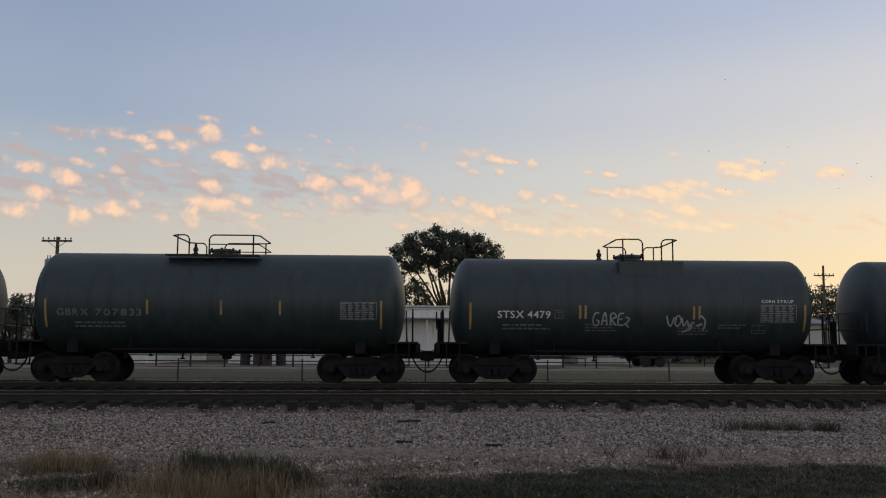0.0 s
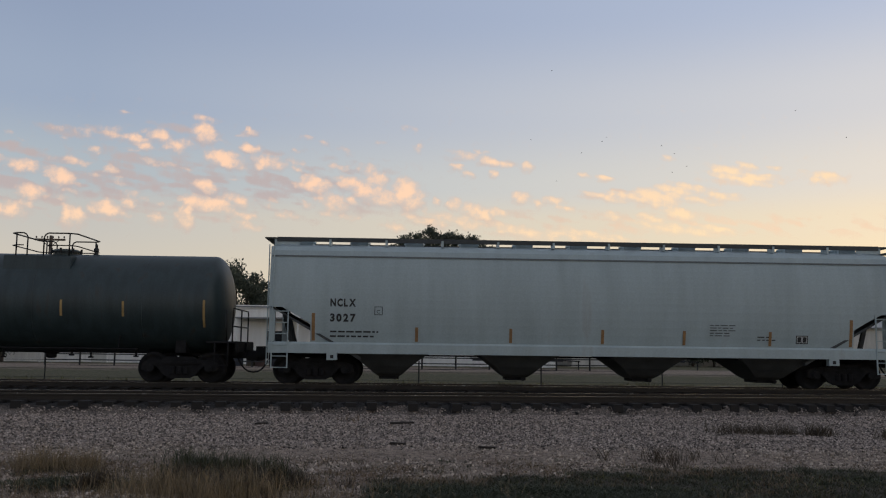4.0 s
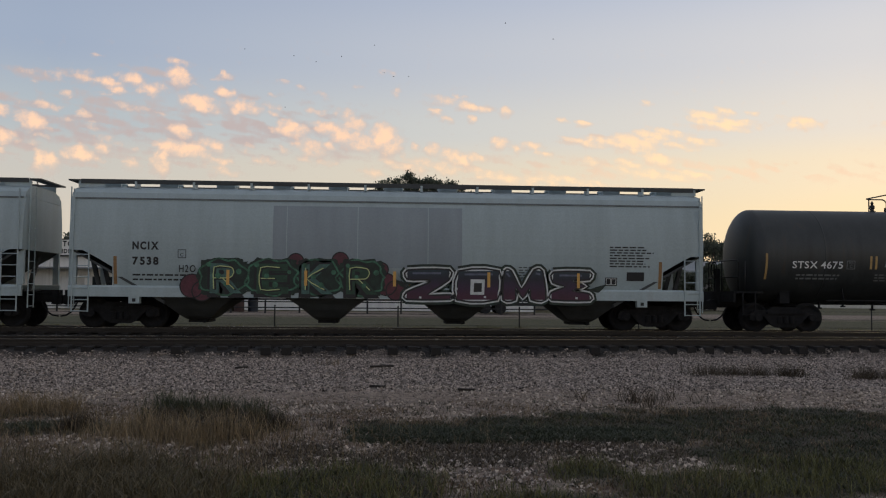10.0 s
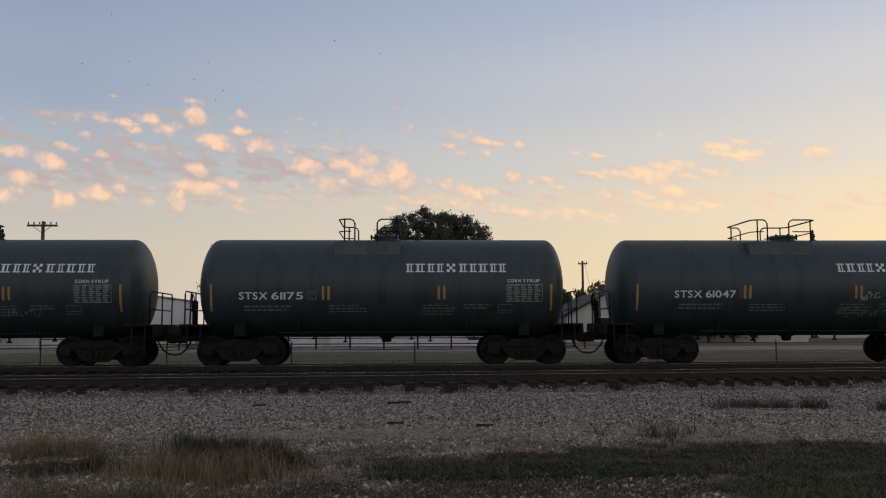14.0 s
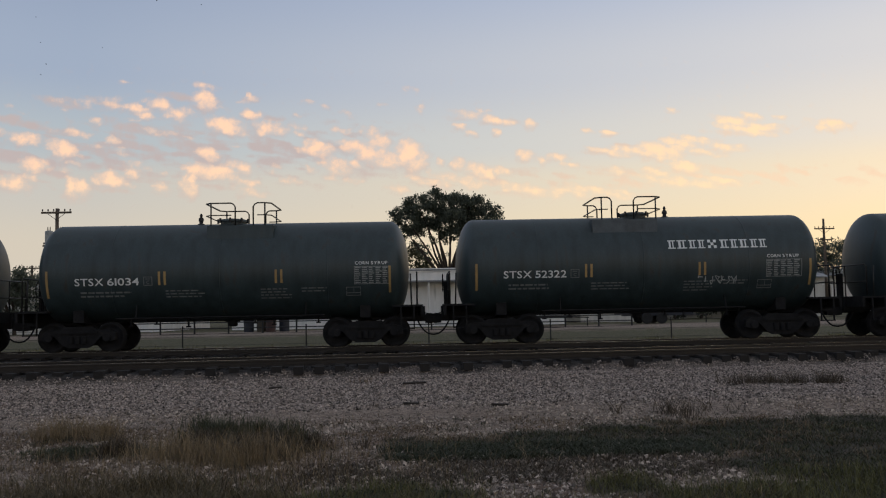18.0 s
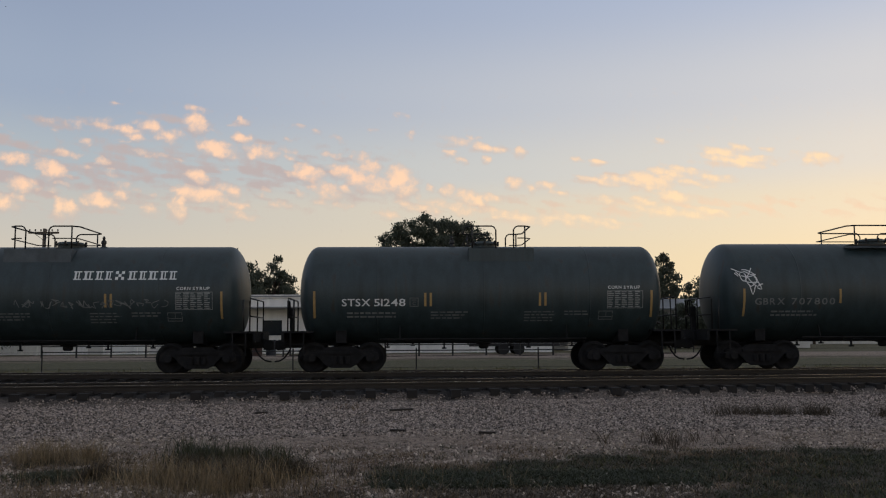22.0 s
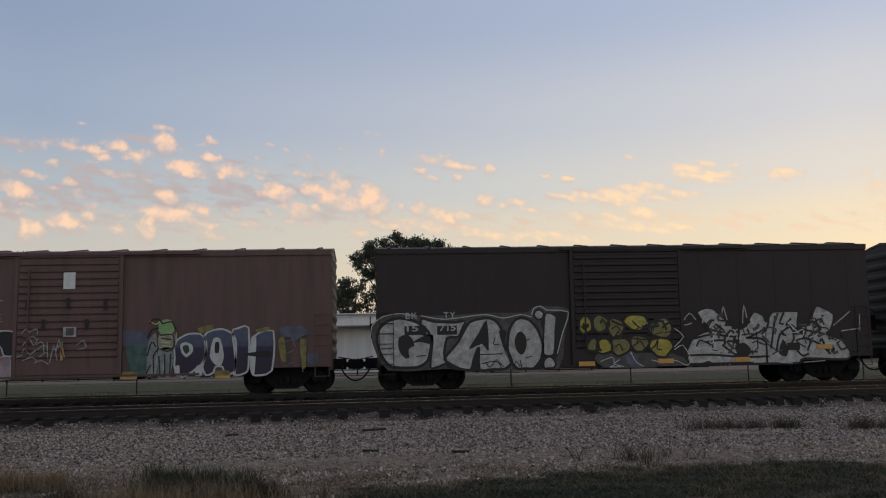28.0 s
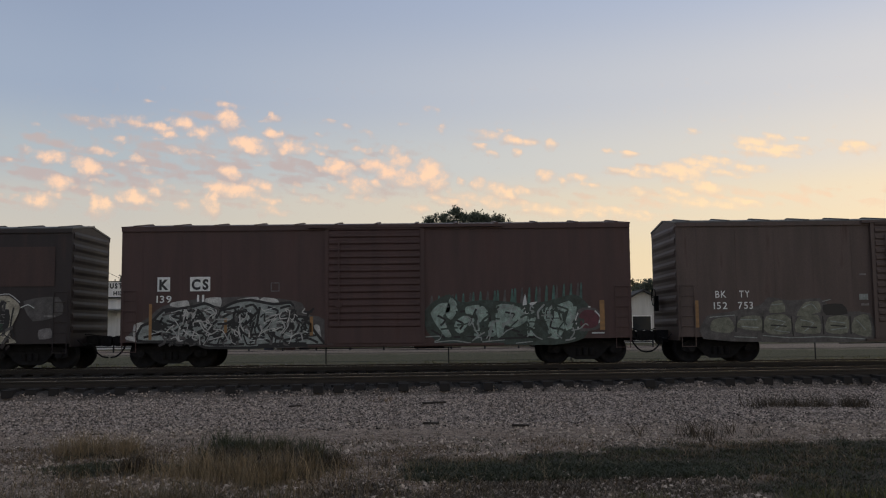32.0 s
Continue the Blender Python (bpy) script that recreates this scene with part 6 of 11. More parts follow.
spray_line(c, SP_WHITE, 0.014, 0.013, [(-8.06, 1.34), (-8.0, 1.99), (-7.66, 2.28), (-7.13, 2.37), (-6.61, 2.28)], BS)
spray_line(c, SP_WHITE, 0.014, 0.013, [(-6.49, 2.29), (-5.74, 2.17), (-4.53, 2.3), (-3.95, 2.18), (-3.4, 2.28), (-3.06, 2.2)], BS)
spray_line(c, SP_WHITE, 0.014, 0.013, [(-3.06, 2.27), (-2.98, 2.47), (-2.77, 2.53), (-2.57, 2.39)], BS)
spray_line(c, SP_WHITE, 0.014, 0.013, [(-2.57, 2.41), (-1.9, 2.33), (-2.11, 1.69), (-2.29, 1.06)], BS)
spray_line(c, SP_BLACK, 0.015, 0.0135, [(-4.73, 1.08), (-4.22, 1.08), (-4.0, 1.1)], BS)
spray_line(c, SP_BLACK, 0.015, 0.0135, [(-4.65, 0.79), (-4.23, 0.87), (-3.97, 0.7)], BS)
spray_line(c, SP_BLACK, 0.015, 0.0135, [(-4.53, 0.85), (-4.4, 0.68), (-4.17, 0.91), (-4.04, 0.63)], BS)
spray_line(c, SP_BLACK, 0.015, 0.0135, [(-3.67, 0.62), (-3.58, 0.85), (-3.46, 0.68)], BS)
spray_line(c, SP_BLACK, 0.015, 0.0135, [(-3.46, 0.88), (-3.4, 0.61)], BS)
spray_line(c, SP_BLACK, 0.015, 0.0135, [(-7.69, 1.76), (-7.32, 1.76)], BS)
spray_line(c, SP_BLACK, 0.015, 0.0135, [(-7.72, 1.3), (-7.35, 1.32)], BS)
spray_line(c, SP_BLACK, 0.015, 0.0135, [(-6.65, 1.06), (-6.34, 1.08)], BS)
spray_line(c, SP_BLACK, 0.015, 0.0135, [(-4.21, 1.59), (-4.27, 1.38), (-4.1, 1.38)], BS)
spray_line(c, SP_BLACK, 0.015, 0.0135, [(-3.41, 1.42), (-3.14, 1.52)], BS)
spray_line(c, SP_BLACK, 0.015, 0.0135, [(-3.29, 0.94), (-3.08, 1.0)], BS)
cover_area(c, SP_YELLOW, 0.004, [(-1.2, 1.91), (-1.22, 1.76), (-1.36, 1.68), (-1.49, 1.65), (-1.6, 1.76), (-1.6, 1.93), (-1.58, 2.08), (-1.47, 2.2), (-1.35, 2.2), (-1.23, 2.07)], DS)
spray_line(c, SP_BLACK, 0.035, 0.008, [(-1.2, 1.91), (-1.22, 1.76), (-1.36, 1.68), (-1.49, 1.65), (-1.6, 1.76), (-1.6, 1.93), (-1.58, 2.08), (-1.47, 2.2), (-1.35, 2.2), (-1.23, 2.07), (-1.2, 1.91)], DS)
cover_area(c, SP_OLIVE, 0.0046, [(-0.65, 1.95), (-0.72, 1.81), (-0.86, 1.71), (-1.02, 1.69), (-1.14, 1.81), (-1.17, 1.97), (-1.14, 2.12), (-1.0, 2.24), (-0.85, 2.2), (-0.7, 2.09)], DS)
spray_line(c, SP_BLACK, 0.035, 0.0086, [(-0.65, 1.95), (-0.72, 1.81), (-0.86, 1.71), (-1.02, 1.69), (-1.14, 1.81), (-1.17, 1.97), (-1.14, 2.12), (-1.0, 2.24), (-0.85, 2.2), (-0.7, 2.09), (-0.65, 1.95)], DS)
cover_area(c, SP_OLIVE, 0.0052, [(-0.18, 1.81), (-0.28, 1.64), (-0.39, 1.51), (-0.56, 1.52), (-0.66, 1.66), (-0.72, 1.83), (-0.68, 2.04), (-0.52, 2.13), (-0.37, 2.08), (-0.23, 2.0)], DS)
spray_line(c, SP_BLACK, 0.035, 0.0092, [(-0.18, 1.81), (-0.28, 1.64), (-0.39, 1.51), (-0.56, 1.52), (-0.66, 1.66), (-0.72, 1.83), (-0.68, 2.04), (-0.52, 2.13), (-0.37, 2.08), (-0.23, 2.0), (-0.18, 1.81)], DS)
cover_area(c, SP_YELLOW, 0.0058, [(0.55, 1.98), (0.44, 1.83), (0.3, 1.71), (0.06, 1.75), (-0.08, 1.86), (-0.21, 2.0), (-0.1, 2.17), (0.09, 2.22), (0.32, 2.21), (0.49, 2.15)], DS)
spray_line(c, SP_BLACK, 0.035, 0.0098, [(0.55, 1.98), (0.44, 1.83), (0.3, 1.71), (0.06, 1.75), (-0.08, 1.86), (-0.21, 2.0), (-0.1, 2.17), (0.09, 2.22), (0.32, 2.21), (0.49, 2.15), (0.55, 1.98)], DS)
cover_area(c, SP_OLIVE, 0.0064, [(1.33, 1.78), (1.27, 1.57), (1.09, 1.46), (0.86, 1.52), (0.66, 1.61), (0.56, 1.8), (0.71, 1.99), (0.87, 2.07), (1.11, 2.11), (1.26, 1.99)], DS)
spray_line(c, SP_BLACK, 0.035, 0.0104, [(1.33, 1.78), (1.27, 1.57), (1.09, 1.46), (0.86, 1.52), (0.66, 1.61), (0.56, 1.8), (0.71, 1.99), (0.87, 2.07), (1.11, 2.11), (1.26, 1.99), (1.33, 1.78)], DS)
cover_area(c, SP_OLIVE, 0.007, [(-1.01, 1.27), (-1.02, 1.14), (-1.14, 1.07), (-1.24, 1.09), (-1.36, 1.15), (-1.38, 1.29), (-1.32, 1.4), (-1.25, 1.49), (-1.13, 1.52), (-1.04, 1.41)], DS)
spray_line(c, SP_BLACK, 0.035, 0.011, [(-1.01, 1.27), (-1.02, 1.14), (-1.14, 1.07), (-1.24, 1.09), (-1.36, 1.15), (-1.38, 1.29), (-1.32, 1.4), (-1.25, 1.49), (-1.13, 1.52), (-1.04, 1.41), (-1.01, 1.27)], DS)
cover_area(c, SP_YELLOW, 0.0076, [(-0.58, 1.24), (-0.62, 1.11), (-0.78, 1.04), (-0.94, 1.03), (-1.07, 1.1), (-1.08, 1.26), (-1.05, 1.39), (-0.92, 1.49), (-0.77, 1.49), (-0.63, 1.38)], DS)
spray_line(c, SP_BLACK, 0.035, 0.0116, [(-0.58, 1.24), (-0.62, 1.11), (-0.78, 1.04), (-0.94, 1.03), (-1.07, 1.1), (-1.08, 1.26), (-1.05, 1.39), (-0.92, 1.49), (-0.77, 1.49), (-0.63, 1.38), (-0.58, 1.24)], DS)
cover_area(c, SP_OLIVE, 0.0082, [(0.0, 1.24), (-0.07, 1.09), (-0.25, 0.99), (-0.44, 0.95), (-0.59, 1.09), (-0.6, 1.26), (-0.6, 1.43), (-0.42, 1.56), (-0.23, 1.52), (-0.04, 1.39)], DS)
spray_line(c, SP_BLACK, 0.035, 0.0122, [(0.0, 1.24), (-0.07, 1.09), (-0.25, 0.99), (-0.44, 0.95), (-0.59, 1.09), (-0.6, 1.26), (-0.6, 1.43), (-0.42, 1.56), (-0.23, 1.52), (-0.04, 1.39), (0.0, 1.24)], DS)
cover_area(c, SP_OLIVE, 0.0088, [(0.59, 1.32), (0.49, 1.19), (0.34, 1.07), (0.15, 1.08), (0.04, 1.2), (-0.01, 1.34), (0.01, 1.51), (0.19, 1.59), (0.36, 1.55), (0.53, 1.48)], DS)
spray_line(c, SP_BLACK, 0.035, 0.0128, [(0.59, 1.32), (0.49, 1.19), (0.34, 1.07), (0.15, 1.08), (0.04, 1.2), (-0.01, 1.34), (0.01, 1.51), (0.19, 1.59), (0.36, 1.55), (0.53, 1.48), (0.59, 1.32)], DS)
cover_area(c, SP_YELLOW, 0.0094, [(1.34, 1.19), (1.21, 1.03), (1.06, 0.88), (0.82, 0.92), (0.69, 1.04), (0.57, 1.22), (0.65, 1.42), (0.86, 1.48), (1.09, 1.48), (1.27, 1.38)], DS)
spray_line(c, SP_BLACK, 0.035, 0.0134, [(1.34, 1.19), (1.21, 1.03), (1.06, 0.88), (0.82, 0.92), (0.69, 1.04), (0.57, 1.22), (0.65, 1.42), (0.86, 1.48), (1.09, 1.48), (1.27, 1.38), (1.34, 1.19)], DS)
spray_line(c, SP_LIME, 0.01, 0.018, [(0.01, 1.98), (0.4, 2.09), (0.56, 1.91)], DS)
spray_line(c, SP_LIME, 0.01, 0.018, [(0.74, 1.9), (1.06, 2.03), (1.26, 1.85)], DS)
spray_line(c, SP_LIME, 0.01, 0.018, [(0.19, 2.06), (0.32, 1.85), (0.5, 1.94)], DS)
spray_line(c, SP_BLACK, 0.020, 0.018, [(-0.6, 1.77), (-0.43, 1.87), (-0.31, 1.73)], DS)
spray_line(c, SP_BLACK, 0.020, 0.018, [(-0.66, 1.47), (-0.01, 1.48), (0.51, 1.43)], DS)
spray_line(c, SP_BLACK, 0.020, 0.018, [(-0.5, 1.22), (-0.36, 1.32), (-0.26, 1.11)], DS)
spray_line(c, SP_BLACK, 0.020, 0.018, [(0.07, 1.24), (0.3, 1.4), (0.42, 1.19)], DS)
spray_line(c, SP_BLACK, 0.020, 0.018, [(-1.55, 1.89), (-1.41, 1.77), (-1.48, 1.98)], DS)
spray_line(c, SP_BLACK, 0.020, 0.018, [(-0.94, 1.96), (-0.82, 2.06)], DS)
cover_area(c, SP_SLATE, 0.003, [(-0.23, 1.04), (0.07, 1.07), (0.34, 0.51), (-0.04, 0.52)], DS)
cover_area(c, SP_SHADOW, 0.0028, [(-1.06, 1.02), (1.33, 0.99), (1.78, 0.63), (0.48, 0.5), (-0.9, 0.52)], DS)
spray_line(c, SP_WHITE, 0.012, 0.006, [(-0.98, 0.79), (-0.59, 0.92), (-0.55, 0.68), (-0.69, 0.55), (-0.35, 0.5)], DS)
spray_line(c, SP_WHITE, 0.012, 0.006, [(-0.02, 1.07), (0.14, 0.76), (0.37, 0.51)], DS)
spray_line(c, SP_WHITE, 0.012, 0.006, [(0.63, 0.81), (1.01, 0.72), (1.39, 0.78), (1.74, 0.55), (1.89, 0.8), (1.65, 1.25), (1.37, 1.11)], DS)
spray_line(c, SP_WHITE, 0.012, 0.006, [(1.4, 1.78), (1.68, 1.51), (1.37, 1.19)], DS)
spray_line(c, SP_WHITE, 0.012, 0.006, [(-0.37, 0.84), (-0.55, 0.71), (-0.25, 0.39)], DS)
cover_area(c, SP_SILVER, 0.004, [(1.78, 0.92), (1.86, 1.21), (2.04, 1.48), (2.37, 1.64), (2.55, 1.72), (2.18, 2.24), (2.47, 2.4), (2.75, 2.34), (3.25, 1.85), (3.46, 1.71), (3.71, 1.8), (4.01, 2.25), (4.32, 2.13), (4.4, 1.92), (4.61, 2.23), (4.97, 2.25), (5.25, 2.26), (5.48, 2.22), (5.42, 1.8), (5.81, 1.82), (5.96, 2.24), (6.13, 2.41), (6.63, 2.13), (6.49, 1.64), (6.34, 1.51), (6.82, 1.32), (7.08, 0.96), (6.96, 0.71), (5.58, 0.76), (5.39, 0.54), (4.68, 0.44), (4.39, 0.23), (3.59, 0.29), (2.87, 0.49), (1.94, 0.62)], BS)
spray_line(c, SP_BLACK, 0.037, 0.008, [(1.78, 0.92), (1.86, 1.21), (2.04, 1.48), (2.37, 1.64), (2.55, 1.72), (2.18, 2.24), (2.47, 2.4), (2.75, 2.34), (3.25, 1.85), (3.46, 1.71), (3.71, 1.8), (4.01, 2.25), (4.32, 2.13), (4.4, 1.92), (4.61, 2.23), (4.97, 2.25), (5.25, 2.26), (5.48, 2.22), (5.42, 1.8), (5.81, 1.82), (5.96, 2.24), (6.13, 2.41), (6.63, 2.13), (6.49, 1.64), (6.34, 1.51), (6.82, 1.32), (7.08, 0.96), (6.96, 0.71), (5.58, 0.76), (5.39, 0.54), (4.68, 0.44), (4.39, 0.23), (3.59, 0.29), (2.87, 0.49), (1.94, 0.62), (1.78, 0.92)], BS)
spray_line(c, SP_BLACK, 0.033, 0.011, [(2.53, 1.72), (3.07, 1.62), (2.75, 1.89)], BS)
spray_line(c, SP_BLACK, 0.033, 0.011, [(2.04, 1.44), (2.61, 1.56), (3.39, 1.47)], BS)
spray_line(c, SP_BLACK, 0.033, 0.011, [(2.42, 1.33), (2.86, 1.38), (3.4, 1.3), (3.63, 1.01), (3.35, 0.92), (2.94, 1.24)], BS)
spray_line(c, SP_BLACK, 0.033, 0.011, [(3.51, 1.71), (3.46, 1.12), (3.62, 0.91)], BS)
spray_line(c, SP_BLACK, 0.033, 0.011, [(3.72, 1.44), (4.18, 1.41), (4.36, 1.26), (4.36, 0.33)], BS)
spray_line(c, SP_BLACK, 0.033, 0.011, [(4.5, 2.13), (4.41, 1.75), (3.76, 1.42)], BS)
spray_line(c, SP_BLACK, 0.033, 0.011, [(4.68, 0.99), (4.82, 1.52), (5.18, 1.76), (5.27, 1.37), (4.89, 0.9)], BS)
spray_line(c, SP_BLACK, 0.033, 0.011, [(4.71, 2.12), (4.61, 1.6), (4.51, 1.09)], BS)
spray_line(c, SP_BLACK, 0.033, 0.011, [(5.41, 1.75), (5.74, 1.63), (6.3, 1.51)], BS)
spray_line(c, SP_BLACK, 0.033, 0.011, [(5.67, 1.39), (6.1, 1.2), (6.44, 0.88)], BS)
spray_line(c, SP_BLACK, 0.033, 0.011, [(5.32, 1.06), (5.52, 0.84), (5.73, 0.91)], BS)
spray_line(c, SP_BLACK, 0.033, 0.011, [(5.0, 2.22), (4.84, 1.87), (5.22, 1.82), (5.39, 1.64)], BS)
spray_line(c, SP_BLACK, 0.033, 0.011, [(1.81, 0.92), (2.58, 0.93), (3.62, 0.84), (4.43, 0.85)], BS)
spray_line(c, SP_BLACK, 0.033, 0.011, [(3.84, 1.59), (3.74, 1.8), (3.89, 1.97)], BS)
spray_line(c, SP_BLACK, 0.033, 0.011, [(6.64, 1.32), (6.8, 1.01), (7.09, 1.14)], BS)
cover_area(c, SP_BLACK, 0.0115, [(3.36, 1.19), (3.64, 1.29), (3.85, 1.11), (3.76, 0.87), (3.45, 0.85)], BS)
cover_area(c, SP_BLACK, 0.0115, [(4.75, 0.94), (4.91, 1.38), (5.07, 1.07), (4.99, 0.83)], BS)
cover_area(c, SP_BLACK, 0.0115, [(2.1, 0.48), (2.25, 0.68), (2.5, 0.74), (2.7, 0.6), (2.72, 0.29), (2.16, 0.27)], BS)
cover_area(c, SP_BLACK, 0.0115, [(6.83, 1.53), (7.44, 1.61), (7.51, 0.98), (7.08, 1.0)], BS)
cover_area(c, SP_BLACK, 0.0118, [(5.29, 1.68), (5.61, 1.71), (5.59, 1.53), (5.31, 1.51)], BS)
part("consolidated_plate", patch(Geo(), 5.04, 5.45, 1.03, 1.26, BS, 0.012), SP_BLACK, c, fix=False)
spray_line(c, SP_GREY, 0.018, 0.003, [(1.64, 1.87), (1.94, 2.24), (2.14, 2.03)], BS)
spray_line(c, SP_GREY, 0.018, 0.003, [(2.99, 2.18), (3.04, 2.44), (3.15, 2.0)], BS)
spray_line(c, SP_GREY, 0.018, 0.003, [(3.64, 1.89), (3.71, 2.47), (3.79, 2.06)], BS)
spray_line(c, SP_GREY, 0.018, 0.003, [(6.49, 1.71), (6.77, 1.91), (7.17, 2.22)], BS)
spray_line(c, SP_GREY, 0.018, 0.003, [(7.48, 2.12), (7.4, 0.99)], BS)
spray_line(c, SP_GREY, 0.018, 0.003, [(1.41, 2.05), (1.75, 1.87), (2.01, 1.93)], BS)
spray_line(c, SP_GREY, 0.018, 0.003, [(6.84, 1.6), (7.48, 1.68)], BS)
spray_line(c, SP_WHITE, 0.011, 0.013, [(2.83, 0.66), (2.95, 0.76), (2.87, 0.49)], BS)
spray_line(c, SP_WHITE, 0.011, 0.013, [(3.01, 0.52), (3.02, 0.72), (3.15, 0.58), (3.27, 0.71)], BS)
spray_line(c, SP_WHITE, 0.011, 0.013, [(1.89, 1.09), (2.41, 1.16), (2.93, 1.04)], BS)
spray_line(c, SP_WHITE, 0.011, 0.013, [(5.54, 0.64), (6.25, 0.68)], BS)
spray_line(c, SP_WHITE, 0.011, 0.013, [(4.66, 0.67), (5.18, 0.58)], BS)
spray_line(c, SP_WHITE, 0.011, 0.013, [(4.03, 1.93), (4.21, 2.03)], BS)
spray_line(c, SP_WHITE, 0.011, 0.013, [(6.02, 2.08), (6.33, 2.0), (6.14, 1.72)], BS)
wild(c, SP_BLACK, 2.2, 6.6, 1.0, 2.0, 44, 231, .026, BS, .0114)
wild(c, SP_SHADOW, 2.2, 6.8, .8, 2.2, 22, 232, .04, BS, .0108)
wild(c, SP_WHITE, 2.4, 6.6, .9, 2.2, 12, 233, .014, BS, .0134)
wild(c, SP_BLACK, -1.3, 1.3, 1.1, 2.1, 22, 234, .026, DS, .0172)
for x, z in ((-1.65, .66), (.83, .7), (3.3, .7), (6.0, 1.05)):
    part("reflector", patch(Geo(), x, x + .5, z, z + .14, on_flat(-1.70 if abs(x) < 1.7 else -1.62), .004), YELLOW, c, "yellow reflective strip", fix=False)

BOX_PANEL = material("brown_panel_paint", (0.054, 0.029, 0.026), 0.6, 0, 0.25, 1.1, 30, 0.06, (0.035, 0.021, 0.02), streak=True)
c = put_car(boxcar(BOX_DARK, rng, "dark boxcar with pale graffiti and brown repainted panels", (-1.6, 1.3), ROOF_METAL), 24)
for txt, x, z, w in (("BK", -6.76, 2.17, .36), ("TY", -6.05, 2.21, .3), ("154", -6.88, 1.74, .5), ("303", -6.1, 1.76, .55)):
    part("lettering", letters(txt, x, z, .22, w, BS), WHITE_PAINT, c, fix=False)
part("repaint_patch", patch(Geo(), -5.4, -3.4, 2.8, 4.05, BS, .003), BOX_PANEL, c, fix=False)
cover_area(c, SP_TAN, 0.0032, [(-5.48, 1.95), (-5.22, 1.87), (-4.79, 2.02), (-4.5, 2.02), (-4.02, 1.94), (-3.74, 2.01), (-3.5, 2.05), (-2.79, 2.03), (-2.64, 1.97), (-2.44, 1.77), (-2.23, 1.85), (-2.02, 2.01), (-1.72, 2.08), (-1.73, 1.85), (-2.03, 1.71), (-2.44, 1.65), (-2.65, 1.56), (-2.72, 0.88), (-2.66, 0.6), (-2.93, 0.56), (-3.72, 0.54), (-4.13, 0.61), (-4.44, 0.7), (-4.83, 0.63), (-5.14, 0.67), (-5.34, 0.88), (-5.46, 1.28)], BS)
cover_area(c, SP_SILVER, 0.004, [(-5.43, 1.88), (-5.19, 1.82), (-4.77, 1.96), (-4.46, 1.97), (-4.37, 1.65), (-4.57, 0.98), (-4.81, 0.72), (-5.12, 0.72), (-5.3, 0.91), (-5.41, 1.33)], BS)
cover_area(c, SP_SILVER, 0.0042, [(-3.47, 2.0), (-2.98, 2.01), (-2.71, 1.97), (-2.78, 1.05), (-2.83, 0.68), (-3.29, 0.63), (-3.54, 0.92), (-3.35, 1.51)], BS)
cover_area(c, SP_TAN, 0.0044, [(-2.53, 1.33), (-1.96, 1.37), (-2.08, 0.59), (-2.52, 0.58), (-2.69, 0.74)], BS)
spray_line(c, SP_WHITE, 0.014, 0.005, [(-5.48, 2.0), (-5.19, 1.9), (-4.74, 2.07), (-4.02, 1.99), (-3.5, 2.1), (-2.77, 2.08), (-2.6, 2.0), (-2.4, 1.8), (-2.09, 1.96), (-1.7, 2.13)], BS)
spray_line(c, SP_WHITE, 0.014, 0.005, [(-5.48, 1.88), (-5.5, 1.28), (-5.36, 0.85), (-5.12, 0.63)], BS)
spray_line(c, SP_WHITE, 0.014, 0.005, [(-2.71, 1.91), (-2.75, 0.88)], BS)
spray_line(c, SP_WHITE, 0.014, 0.005, [(-2.52, 1.38), (-1.94, 1.42)], BS)
spray_line(c, SP_BLACK, 0.030, 0.0075, [(-5.39, 1.91), (-5.05, 1.82), (-4.6, 1.96), (-4.89, 1.71), (-5.23, 1.7), (-5.27, 1.39), (-4.81, 1.33), (-4.55, 1.57), (-4.49, 1.83)], BS)
spray_line(c, SP_BLACK, 0.030, 0.0075, [(-5.28, 1.02), (-5.0, 0.74), (-4.74, 0.85), (-4.54, 1.15), (-4.99, 1.05), (-5.24, 1.32)], BS)
spray_line(c, SP_BLACK, 0.030, 0.0075, [(-4.4, 1.91), (-4.47, 1.4), (-4.31, 0.96), (-4.1, 0.61)], BS)
spray_line(c, SP_BLACK, 0.030, 0.0075, [(-4.19, 1.9), (-4.28, 1.39), (-4.05, 0.86), (-3.79, 0.66), (-3.51, 1.26), (-3.84, 1.19), (-3.95, 1.46), (-3.5, 1.52), (-3.59, 1.78)], BS)
spray_line(c, SP_BLACK, 0.030, 0.0075, [(-3.24, 1.59), (-3.52, 0.92), (-3.36, 0.57)], BS)
spray_line(c, SP_BLACK, 0.030, 0.0075, [(-3.05, 1.92), (-3.26, 1.51), (-3.04, 0.62)], BS)
spray_line(c, SP_BLACK, 0.030, 0.0075, [(-2.81, 1.98), (-2.82, 0.88), (-3.06, 0.88), (-3.07, 1.58)], BS)
spray_line(c, SP_BLACK, 0.030, 0.0075, [(-2.61, 1.92), (-2.48, 1.72), (-2.13, 1.79), (-1.77, 1.98)], BS)
spray_line(c, SP_BLACK, 0.030, 0.0075, [(-2.32, 1.28), (-2.49, 0.61)], BS)
spray_line(c, SP_BLACK, 0.030, 0.0075, [(-2.15, 1.31), (-2.26, 0.6)], BS)
spray_line(c, SP_BLACK, 0.030, 0.0075, [(-2.54, 1.33), (-2.72, 0.71)], BS)
spray_line(c, SP_BLACK, 0.030, 0.0075, [(-4.03, 1.63), (-3.75, 1.69), (-3.62, 1.58)], BS)
spray_line(c, SP_BLACK, 0.030, 0.0075, [(-3.42, 1.29), (-3.08, 1.31)], BS)
